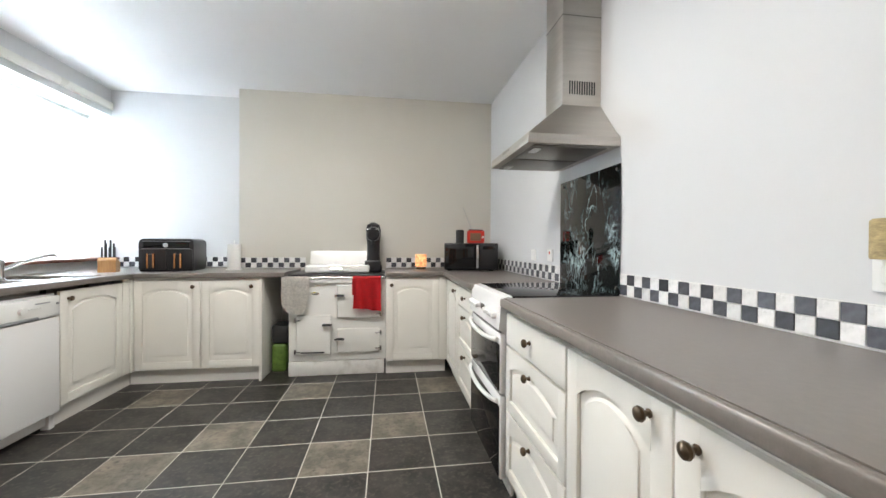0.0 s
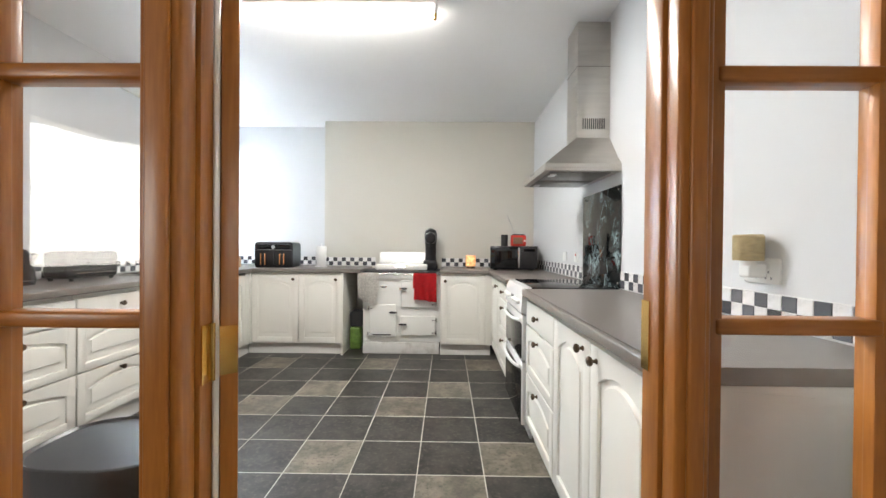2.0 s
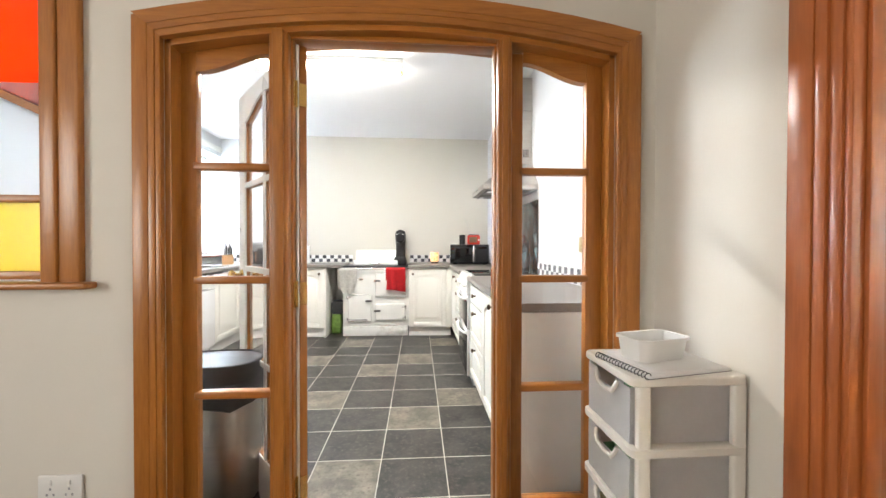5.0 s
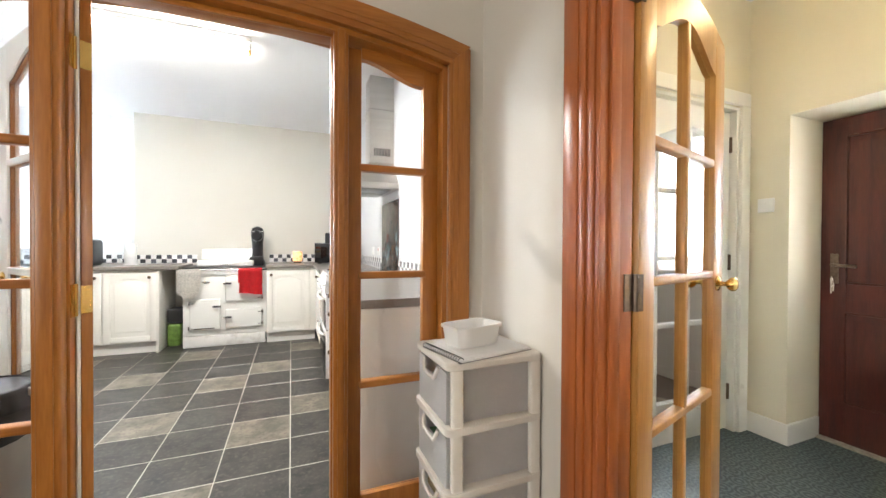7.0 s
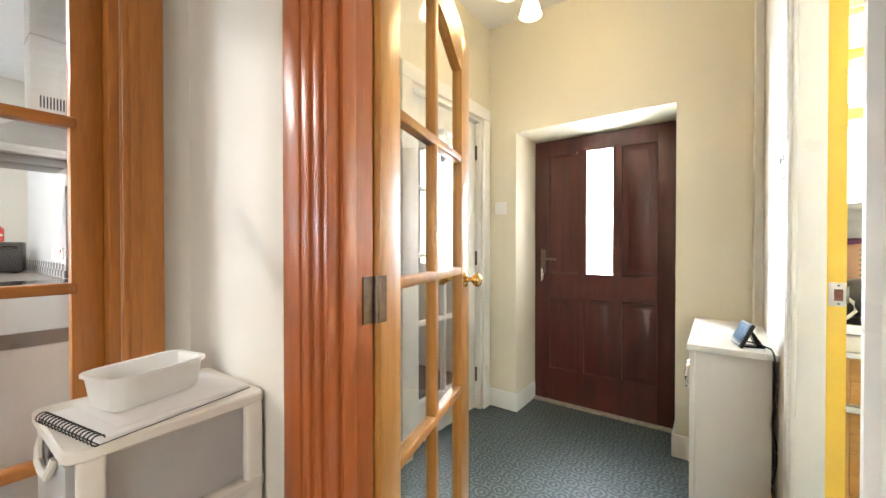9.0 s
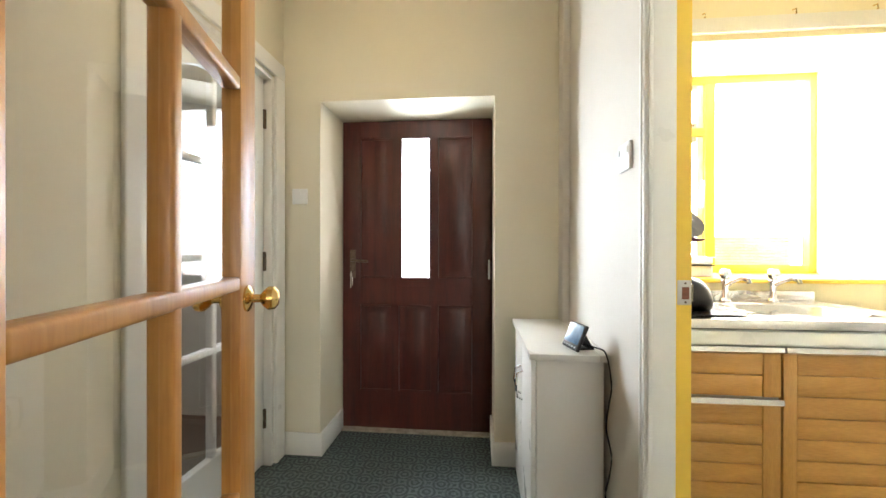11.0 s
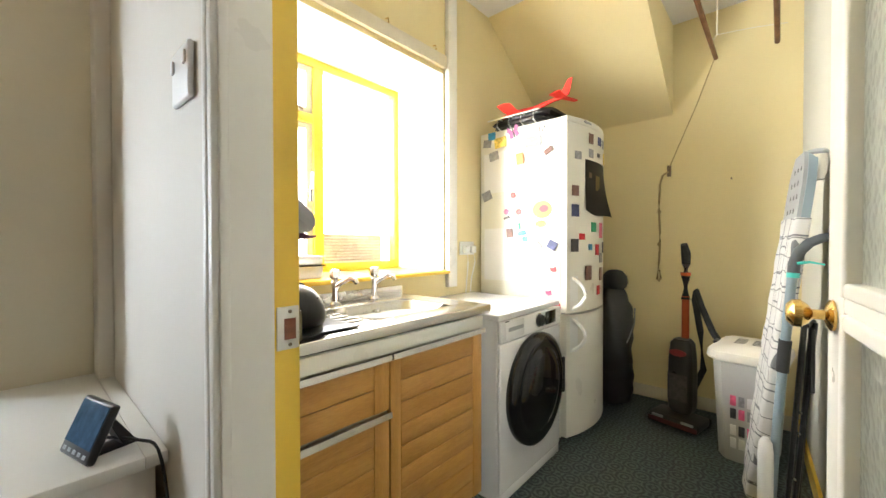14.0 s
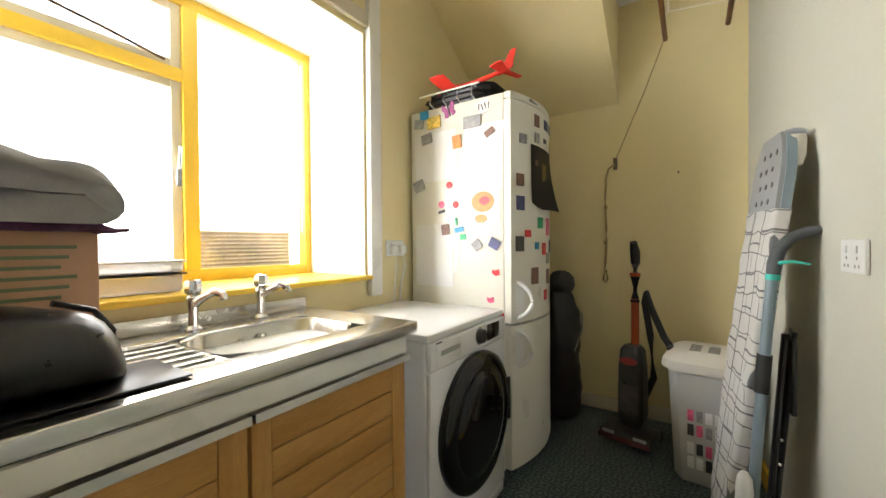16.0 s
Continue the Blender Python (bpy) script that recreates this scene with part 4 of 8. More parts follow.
part("body", Shape().turned([(0.036, 0), (0.039, 0.004), (0.039, 0.125), (0.034, 0.131), (0.0, 0.131)], 24), BLACK_MATT, p, local=True)
p = thing("portable_radio", (0.885, 3.62, top), "red portable radio with a raised aerial", "radio")
part("case", B(-0.085, 0.085, -0.03, 0.03, 0.0, 0.125, 0.014, 3), surface("red_radio_case", (0.60, 0.035, 0.02), 0.4, vary=0.05), p, local=True)
part("grille", B(-0.062, 0.045, -0.033, -0.029, 0.025, 0.10, 0.002), surface("brown_grille_cloth", (0.20, 0.12, 0.07), 0.8, vary=0.3, scale=80, bump=0.3), p, "brown speaker cloth", local=True)
part("tuning_knob", Shape().rod((0.065, -0.03, 0.06), (0.065, -0.042, 0.06), 0.011), CREAM_PLASTIC, p, local=True)
part("aerial", Shape().rod((-0.03, 0.02, 0.12), (-0.125, 0.03, 0.36), 0.0025, seg=8), CHROME, p, local=True)
part("carry_handle", B(-0.07, 0.07, -0.012, 0.012, 0.126, 0.136, 0.004), BLACK_MATT, p, local=True)

p = thing("air_fryer", pose(-1.90, 3.74, CT, 0, 0, 8), "black dual-drawer air fryer with copper handles", "air fryer")
part("body", Shape().loft([[(x * k, y * k2, z) for x, y in ((-0.205, -0.17), (0.205, -0.17), (0.215, -0.12), (0.215, 0.15), (0.18, 0.18), (-0.18, 0.18), (-0.215, 0.15), (-0.215, -0.12))] for k, k2, z in ((0.95, 0.95, 0.005), (1.0, 1.0, 0.03), (1.0, 1.0, 0.25), (0.97, 0.96, 0.275), (0.88, 0.88, 0.288))]), BLACK, p, local=True)
part("control_panel", B(-0.17, 0.17, -0.178, -0.168, 0.205, 0.262, 0.004), BLACK_GLASS, p, local=True)
part("panel_frame", B(-0.175, 0.175, -0.1745, -0.166, 0.20, 0.204).box(-0.175, 0.175, -0.1745, -0.166, 0.263, 0.267), GREY_PLASTIC, p, local=True)
part("dial", Shape().rod((0, -0.178, 0.232), (0, -0.192, 0.232), 0.02, seg=18), CHROME, p, local=True)
COPPER = surface("copper_trim", (0.72, 0.33, 0.14), 0.25, metal=1.0, vary=0.08, bump=0.02)
for x0, x1, hx in ((-0.2, -0.004, -0.10), (0.004, 0.2, 0.10)):
    dr = part("drawer", B(x0, x1, -0.182, -0.168, 0.02, 0.195, 0.008), BLACK, p, local=True)
    part("handle", B(hx - 0.022, hx + 0.022, -0.225, -0.183, 0.04, 0.155, 0.008, 3), BLACK, dr, local=True)
    for dx in (-0.024, 0.020):
        part("handle_trim", B(hx + dx - 0.004, hx + dx + 0.008, -0.2275, -0.205, 0.035, 0.16), COPPER, dr, "copper handle trim", local=True)
p = thing("knife_block", pose(-2.33, 3.58, CT, 0, 0, 20), "pale wooden knife block with black-handled knives", "knife block")
part("block", Shape().prism([(-0.06, 0), (0.075, 0), (0.075, 0.08), (-0.035, 0.125), (-0.06, 0.10)], -0.06, 0.06, "x"), BLOCKWOOD, p, local=True)
for i in range(7):
    x, y = -0.042 + 0.014 * i, -0.01 + 0.03 * (i % 2)
    hgt = 0.115 + 0.03 * ((i * 5) % 3)
    part("knife", B(x - 0.006, x + 0.006, y - 0.01, y + 0.01, 0.085, 0.10 + hgt, 0.003), BLACK, p, local=True)
p = thing("kitchen_roll", (-1.42, 3.82, CT), "white kitchen paper roll on a stand", "kitchen roll")
part("paper", Shape().turned([(0.056, 0.012), (0.058, 0.015), (0.058, 0.24), (0.056, 0.243), (0.02, 0.243), (0.02, 0.20)], 24), surface("paper_towel", (0.82, 0.82, 0.80), 0.9, vary=0.03, scale=30, bump=0.3), p, local=True)
part("stand", Shape().turned([(0.07, 0), (0.07, 0.008), (0.06, 0.011)], 24).rod((0, 0, 0.01), (0, 0, 0.28), 0.006), WHITE_PLASTIC, p, local=True)
p = thing("toaster", pose(-2.50, 1.98, CT, 0, 0, 0), "black four-slice toaster on the worktop", "toaster")
part("body", B(-0.10, 0.10, -0.19, 0.19, 0.015, 0.20, 0.035, 4), BLACK, p, local=True)
part("trim", B(0.098, 0.103, -0.15, 0.15, 0.05, 0.058).box(0.098, 0.103, -0.15, 0.15, 0.15, 0.156), CHROME, p, local=True)
for y in (-0.085, 0.085):
    for x in (-0.035, 0.035):
        part("slot", B(x - 0.014, x + 0.014, y - 0.07, y + 0.07, 0.198, 0.2015), BLACK_MATT, p, local=True)
    part("lever", B(0.10, 0.125, y - 0.015, y + 0.015, 0.12, 0.132, 0.004), CHROME, p, local=True)
for x, y in ((-0.07, -0.15), (0.07, -0.15), (-0.07, 0.15), (0.07, 0.15)):
    part("foot", Shape().rod((x, y, 0), (x, y, 0.02), 0.012, seg=10), BLACK_MATT, p, local=True)
p = thing("kettle", (-2.52, 1.58, CT), "black kettle with a chrome band on the worktop", "kettle")
part("body", Shape().turned([(0.085, 0.0), (0.088, 0.02), (0.09, 0.025), (0.082, 0.10), (0.066, 0.18), (0.060, 0.195), (0.045, 0.215), (0.012, 0.222), (0.012, 0.235), (0.016, 0.245), (0.0, 0.25)], 24), BLACK, p, local=True)
part("band", Shape().turned([(0.0885, 0.022), (0.0905, 0.026), (0.0885, 0.030)], 24), CHROME, p, local=True)
part("handle", Shape().tube([(0.0, -0.06, 0.19), (0.0, -0.11, 0.20), (0.0, -0.13, 0.15), (0.0, -0.12, 0.07), (0.0, -0.085, 0.05)], 0.012), BLACK, p, local=True)
part("spout", Shape().tube([(0.0, 0.065, 0.13), (0.0, 0.10, 0.17), (0.0, 0.115, 0.185)], [0.022, 0.016, 0.013]), BLACK, p, local=True)

# window with its blind, sill and curtain batten
w = tagged(thing("window_1", (-2.98, 3.72, 1.05), "white framed kitchen window behind a pale vertical blind", "window"), kind="structure")
part("window_sill", B(-3.02, -2.70, 3.14, 4.30, 1.012, 1.04, 0.006, 3), SILLWOOD, w, "dark red varnished sill board")
part("window_frame", B(-3.13, -3.08, 3.145, 3.20, 1.04, 2.455).box(-3.13, -3.08, 4.25, 4.305, 1.04, 2.455).box(-3.13, -3.08, 3.20, 4.25, 1.04, 1.10).box(-3.13, -3.08, 3.20, 4.25, 2.40, 2.455).box(-3.13, -3.08, 3.70, 3.75, 1.10, 2.40), WHITE_GLOSS, w)
for y0, y1 in ((3.20, 3.70), (3.75, 4.25)):
    part("pane", B(-3.107, -3.103, y0, y1, 1.10, 2.40), GLASS, w).visible_shadow = False
bl = thing("vertical_blind", (-3.0, 3.72, 1.05), "white vertical blind drawn across the window", "window blind")
part("head_rail", B(-3.02, -2.98, 3.15, 4.30, 2.436, 2.470, 0.003), WHITE_PLASTIC, bl)
slat = mesh_of("slat", Shape().box(-0.001, 0.001, -0.044, 0.044, 0.0, 1.365), BLIND)
for i in range(14):
    ob = new("slat", slat)
    ob.parent = bl
    ob.matrix_basis = pose(0, 3.20 + 0.0805 * i - 3.72, 0.02, 0, 0, 14)
setting("curtain_batten", B(-2.779, -2.757, 2.60, 4.305, 2.540, 2.612, 0.004), WHITE_GLOSS, "white painted curtain batten over the window", "trim")
# ceiling strip light
l = thing("strip_light", (-0.60, 1.73, H), "white fluorescent strip light on the ceiling", "ceiling light")
part("batten", B(-1.22, 0.0, 1.695, 1.765, 2.705, H - 0.001, 0.004), WHITE_PLASTIC, l)
part("diffuser", B(-1.20, -0.02, 1.70, 1.76, 2.655, 2.704, 0.018, 4), glow("lit_diffuser", (1.0, 0.96, 0.88), 46.0), l, "lit opal diffuser")
part("end_cap", B(-0.02, 0.004, 1.70, 1.76, 2.66, 2.704, 0.004), WHITE_PLASTIC, l)
part("starter", Shape().rod((-0.015, 1.73, 2.665), (-0.015, 1.73, 2.625), 0.012, seg=10), BRASS, l)


def socket_plate(name, m, w, label, switches=2, category="wall socket", red=False):
    """A plate in its own space: centred, face at -y."""
    p = thing(name, m, label, category)
    part("plate", B(-w / 2, w / 2, -0.010, -0.0005, -0.043, 0.043, 0.004, 3), WHITE_PLASTIC, p, local=True)
    for i in range(switches):
        x = (i - (switches - 1) / 2) * 0.062
        part("rocker", B(x - 0.006, x + 0.006, -0.014, -0.010, 0.008, 0.028, 0.002), RED_CLOTH if red else WHITE_PLASTIC, p, local=True)
        if category == "wall socket":
            for dx, dz in ((0, -0.004), (-0.011, -0.024), (0.011, -0.024)):
                part("pin_hole", B(x + dx - 0.003, x + dx + 0.003, -0.0108, -0.0098, dz - 0.004, dz + 0.004), GREY_PLASTIC, p, local=True)
    return p


ONX = lambda y, z: pose(1.1575, y, z, 0, 0, -90)
socket_plate("wall_socket", ONX(0.64, 1.118), 0.146, "white double socket above the tile strip")
socket_plate("switched_spur", ONX(2.79, 1.108), 0.086, "white single wall switch plate", 1, "wall switch")
socket_plate("cooker_switch", ONX(2.485, 1.112), 0.086, "white cooker switch with a red rocker", 1, "wall switch", True)
p = thing("plug_in_air_freshener", (1.10, 0.635, 1.15), "plug-in air freshener with a woven straw shade", "air freshener")
part("plug", B(1.085, 1.146, 0.61, 0.66, 1.095, 1.14, 0.008, 3), WHITE_PLASTIC, p)
part("neck", Shape().rod((1.10, 0.635, 1.135), (1.10, 0.635, 1.155), 0.024), WHITE_PLASTIC, p)
part("shade", Shape().turned([(0.042, 0.0), (0.044, 0.004), (0.044, 0.083), (0.040, 0.088), (0.0, 0.088)], 24, pose(1.10, 0.635, 1.152)), surface("woven_straw", (0.42, 0.33, 0.17), 0.8, vary=0.4, scale=60, fine=200, bump=0.6, stretch=(1, 1, 3)), p, "woven straw shade")

# steel bin by the door
p = thing("pedal_bin", (-0.80, 0.34, 0), "brushed steel kitchen bin with a black lid and liner", "bin")
el = lambda k, z: [(0.19 * k * abs(math.cos(q)) ** 0.7 * (1 if math.cos(q) > 0 else -1), 0.145 * k * abs(math.sin(q)) ** 0.7 * (1 if math.sin(q) > 0 else -1), z) for q in np.linspace(0, 2 * math.pi, 24, endpoint=False)]
part("body", Shape().loft([el(0.93, 0.03), el(0.95, 0.04), el(0.95, 0.50), el(0.93, 0.505)]), STEEL, p, local=True)
part("foot", Shape().loft([el(0.97, 0.0), el(0.97, 0.03)]), BLACK, p, local=True)
part("liner", Shape().loft([[(x, y, z + 0.012 * math.sin(9 * x * 20 + 6 * y * 20)) for x, y, z in el(k, zz)] for k, zz in ((0.98, 0.47), (1.0, 0.50), (1.0, 0.56), (0.98, 0.58))]), BLACK, p, "black bin liner", local=True)
part("lid", Shape().loft([el(1.02, 0.585), el(1.03, 0.592), el(1.03, 0.655), el(1.01, 0.664), el(0.97, 0.666), el(0.93, 0.660), el(0.3, 0.662)]), BLACK, p, local=True)
part("pedal", B(-0.05, 0.05, -0.19, -0.13, 0.012, 0.028, 0.004), BLACK, p, local=True)

# ---- glazed screen between dining room and kitchen ----
scr = tagged(thing("glazed_screen", (0.05, -0.02, 0), "varnished wooden screen with an arched head and glazed sides", "glazed screen"), kind="structure")


def arch_band(lo, hi, y0, y1):
    """A curved strip between two arches (x0, x1, z_end, z_mid)."""
    a, b = arc_pts(*lo), arc_pts(*hi)
    return Shape().prism(a + b[::-1], y0, y1, "y")


for x0, x1, nm in ((-0.856, -0.765, "casing"), (0.878, 0.967, "casing")):
    sg = 1 if x0 < 0 else -1
    o, i = (x0, x1) if sg > 0 else (x1, x0)
    s = Shape()
    lo, hi = sorted((o, o + sg * 0.052))
    s.box(lo, hi, -0.110, -0.0795, 0.0, 1.985, 0.003, 2)
    lo, hi = sorted((o + sg * 0.050, o + sg * 0.074))
    s.box(lo, hi, -0.1075, -0.0795, 0.0, 1.95, 0.002, 2)
    lo, hi = sorted((o + sg * 0.072, i))
    s.box(lo, hi, -0.104, -0.0795, 0.0, 1.93, 0.003, 2)
    part(nm, s, WOOD, scr)
part("arched_casing", arch_band((-0.806, 0.917, 1.955, 2.045), (-0.856, 0.967, 1.993, 2.095), -0.1105, -0.0795), WOOD_X, scr, smooth=50)
part("arched_casing", arch_band((-0.785, 0.897, 1.935, 2.025), (-0.806, 0.917, 1.955, 2.045), -0.108, -0.0795), WOOD_X, scr, smooth=50)
part("arched_casing", arch_band((-0.764, 0.877, 1.915, 2.000), (-0.785, 0.897, 1.935, 2.025), -0.1045, -0.0795), WOOD_X, scr, smooth=50)
part("lining", B(-0.765, -0.744, -0.079, 0.062, 0, 1.93), WOOD, scr)
part("lining", B(0.857, 0.878, -0.079, 0.062, 0, 1.93), WOOD, scr)
part("arched_lining", arch_band((-0.744, 0.857, 1.897, 1.980), (-0.765, 0.878, 1.916, 2.001), -0.079, 0.062), WOOD_X, scr, smooth=50)
for x0, x1 in ((-0.392, -0.345), (0.432, 0.476)):
    sg = 1 if x0 < 0 else -1
    i, o = (x1, x0) if sg > 0 else (x0, x1)
    s = Shape().box(min(o, i + sg * 0.010), max(o, i + sg * 0.010), -0.038, 0.014, 0, 1.975, 0.004, 2)
    lo, hi = sorted((o - sg * (0.016 if sg > 0 else 0.006), i + sg * 0.004))
    s.box(lo, hi, -0.078, -0.037, 0, 1.97, 0.008, 3)
    s.box(lo + 0.014, hi - 0.014, -0.086, -0.077, 0, 1.97, 0.007, 3)
    part("post", s, WOOD, scr)
part("door_head", B(-0.345, 0.432, -0.035, 0.04, 1.962, 1.985, 0.004), WOOD_X, scr)
part("bead", B(-0.345, 0.432, -0.045, -0.034, 1.955, 1.968, 0.003), WOOD_X, scr)


YS = -0.004


def sidelight(x0, x1, g0, g1, rising):
    """A fixed glazed leaf with three bars and a swept head; rising: the head sweeps up towards g1."""
    leaf = part("sidelight", B(x0, g0, YS - 0.018, YS + 0.018, 0.0, 1.94, 0.003).box(g1, x1, YS - 0.018, YS + 0.018, 0.0, 1.94, 0.003)
                .box(g0 - 0.002, g1 + 0.002, YS - 0.0175, YS + 0.0175, 0.0, 0.19, 0.004), WOOD, scr)
    n = 14
    cur = []
    for i in range(n + 1):
        q = i / n
        e = q * q * (3 - 2 * q) if rising else 1 - q * q * (3 - 2 * q)
        cur.append((g0 + (g1 - g0) * q, 1.835 + 0.072 * e))
    part("head_rail", Shape().prism([(g0, 1.972)] + cur[:0] + cur + [(g1, 1.972)], YS - 0.017, YS + 0.017, "y"), WOOD_X, leaf)
    bars = (0.628, 1.060, 1.484)
    for z in bars:
        part("glazing_bar", B(g0 - 0.012, g1 + 0.012, YS - 0.022, YS + 0.022, z - 0.014, z + 0.014, 0.006, 3), WOOD_X, leaf)
    zs = (0.19, *bars, 1.93)
    for a, b in zip(zs, zs[1:]):
        part("pane", B(g0 - 0.003, g1 + 0.003, YS - 0.002, YS + 0.002, a + 0.003, b - 0.003), GLASS, leaf).visible_shadow = False


sidelight(-0.744, -0.392, -0.690, -0.430, True)
sidelight(0.476, 0.857, 0.538, 0.793, False)
part("strike_plate", B(0.4195, 0.4225, -0.012, 0.012, 0.98, 1.10), BRASS, scr, "brass strike plate")


def hinge_shape(z, x=0.0, y=0.0, h=0.10, w=0.032):
    s = Shape().rod((x, y, z - h / 2), (x, y, z + h / 2), 0.0065, seg=10)
    s.box(x, x + w, y - 0.001, y + 0.002, z - h / 2, z + h / 2).box(x - w, x, y - 0.001, y + 0.002, z - h / 2, z + h / 2)
    for dz in (-0.033, 0, 0.033):
        for dx in (-w * 0.6, w * 0.6):
            s.rod((x + dx, y - 0.0008, z + dz), (x + dx, y - 0.0022, z + dz), 0.0045, seg=8)
    return s


def door_frame_shape(w, h, y0, y1, stile, zs, head, top_end, muntin=True):
    """Stiles, rails and bars of a glazed door; head: (shoulder, apex) of the glass; top_end: height of the door's corners."""
    s = Shape()
    s.box(0, stile, y0, y1, 0, top_end, 0.003).box(w - stile, w, y0, y1, 0, top_end, 0.003)
    e = 0.0006
    s.box(stile - 0.002, w - stile + 0.002, y0 + e, y1 - e, 0, zs[0], 0.003)
    for z in zs[1:]:
        s.box(stile - 0.002, w - stile + 0.002, y0 + e, y1 - e, z - 0.014, z + 0.014, 0.006, 3)
    n = 18
    low = [(stile + (w - 2 * stile) * i / n, head[0] + (head[1] - head[0]) * math.sin(math.pi * i / n) ** 1.4) for i in range(n + 1)]
    up = [(w * i / n, h - (h - top_end) * (2 * i / n - 1) ** 2) for i in range(n + 1)]
    s.prism([(0, top_end - 0.02), (stile, head[0])] + low[1:-1] + [(w - stile, head[0]), (w, top_end - 0.02)] + up[::-1], y0 + 2 * e, y1 - 2 * e, "y")
    if muntin:
        s.box(w / 2 - 0.014, w / 2 + 0.014, y0 + 3 * e, y1 - 3 * e, zs[0], head[1] + 0.004, 0.006, 3)
    return s


def door_panes(d, w, stile, zs, head, glass, cols=2):
    edges = [stile, w / 2, w - stile] if cols == 2 else [stile, w - stile]
    lv = list(zs) + [head[1]]
    for a, b in zip(lv, lv[1:]):
        for p0, p1 in zip(edges, edges[1:]):
            part("pane", B(p0 - 0.004, p1 + 0.004, -0.002, 0.002, a, b + 0.004), glass, d, local=True).visible_shadow = False


def door_knob(d, x, z, t, mat=BRASS):
    k = part("door_knob", Shape().turned([(0.028, 0), (0.028, 0.004), (0.022, 0.008), (0.009, 0.012), (0.009, 0.028), (0.018, 0.034), (0.026, 0.044), (0.025, 0.055), (0.016, 0.063), (0.0, 0.065)], 20, pose(x, -t, z, 90)), mat, d, "brass door knob", local=True)
    part("door_knob", Shape().turned([(0.028, 0), (0.028, 0.004), (0.022, 0.008), (0.009, 0.012), (0.009, 0.028), (0.018, 0.034), (0.026, 0.044), (0.025, 0.055), (0.016, 0.063), (0.0, 0.065)], 20, pose(x, t, z, -90)), mat, d, "brass door knob", local=True)


ZS = (0.20, 0.632, 1.064, 1.484)
d = tagged(thing("door_1", pose(-0.315, 0.002, 0.008, 0, 0, 129.5), "open glazed kitchen door, varnished wood on one side and white on the other", "door"), kind="structure")
part("varnished_face", door_frame_shape(0.752, 1.95, -0.02, 0.0088, 0.095, ZS, (1.80, 1.88), 1.945), WOOD, d, local=True)
part("painted_face", door_frame_shape(0.752, 1.95, 0.010, 0.02, 0.095, ZS, (1.80, 1.88), 1.945), WHITE_GLOSS, d, "white painted face", local=True)
door_panes(d, 0.752, 0.095, ZS, (1.80, 1.88), GLASS)
door_knob(d, 0.700, 1.03, 0.021)
part("latch_plate", B(0.7525, 0.754, -0.010, 0.010, 0.96, 1.10), BRASS, d, local=True)
for z in (0.255, 1.005, 1.765):
    part("hinge", B(-0.3352, -0.3325, -0.036, -0.008, z - 0.05, z + 0.05).rod((-0.3315, -0.010, z - 0.05), (-0.3315, -0.010, z + 0.05), 0.0045, seg=10), BRASS, scr, "brass butt hinge")
    part("hinge_leaf", B(-0.003, -0.0005, -0.018, 0.010, z - 0.051, z + 0.035), BRASS, d, "brass hinge leaf", local=True)

# glazed door into the hall
d = tagged(thing("door_2", pose(1.146, -0.748, 0.008, 0, 0, 16.5), "open light-varnished glazed hall door with an arched head", "door"), kind="structure")
ZH = (0.20, 0.632, 1.070, 1.478)
part("frame", door_frame_shape(0.70, 2.01, -0.02, 0.02, 0.098, ZH, (1.80, 1.90), 1.935), PINE, d, local=True)
door_panes(d, 0.70, 0.098, ZH, (1.80, 1.90), GLASS)
door_knob(d, 0.638, 1.035, 0.021)
part("latch_plate", B(0.7005, 0.702, -0.010, 0.010, 0.96, 1.10), BRASS, d, local=True)

cs = tagged(thing("hall_door_casing", (1.04, -0.7, 0), "red varnished moulded door casing", "door casing"), kind="structure")
s = Shape().box(1.006, 1.04, -0.690, -0.632, 0, 2.10, 0.004, 2).box(1.010, 1.04, -0.716, -0.688, 0, 2.06, 0.004, 2).box(1.016, 1.04, -0.742, -0.714, 0, 2.04, 0.004, 2)
part("casing", s, REDWOOD, cs)
part("jamb", B(1.022, 1.139, -0.757, -0.7405, 0, 2.02, 0.002), REDWOOD, cs)
part("door_stop", B(1.05, 1.085, -0.768, -0.7575, 0, 2.01, 0.003), REDWOOD, cs)
part("head_casing", B(1.008, 1.04, -1.62, -0.632, 2.012, 2.11, 0.010, 3), REDWOOD, cs)
part("jamb", B(1.022, 1.139, -1.529, -1.513, 0, 2.02, 0.002), REDWOOD, cs)
part("casing", B(1.006, 1.04, -1.64, -1.53, 0, 2.012, 0.010, 3), REDWOOD, cs)
for z in (1.055, 1.885, 0.22):
    part("hinge", Shape().rod((1.143, -0.765, z - 0.05), (1.143, -0.765, z + 0.05), 0.0075, seg=10).box(1.108, 1.141, -0.7605, -0.7575, z - 0.05, z + 0.05)
         .box(1.146, 1.166, -0.7705, -0.768, z - 0.05, z + 0.05, m=None), IRON, cs, "aged metal butt hinge")

# ---- dining room ----
w = tagged(thing("window_3", (-1.5, -0.08, 1.05), "varnished internal window with coloured glass panes", "window"), kind="structure")
part("casing", B(-1.155, -1.10, -0.112, -0.079, 1.06, 2.2, 0.007, 3).box(-1.102, -1.03, -0.104, -0.079, 1.06, 2.2, 0.006, 3), WOOD, w)
part("window_sill", B(-1.98, -0.99, -0.135, -0.0795, 1.040, 1.064, 0.008, 3), WOOD_X, w)
part("lining", B(-1.178, -1.158, -0.079, 0.06, 1.065, 2.15), WOOD, w)
part("bottom_rail", B(-1.90, -1.178, -0.02, 0.02, 1.065, 1.095, 0.004), WOOD_X, w)
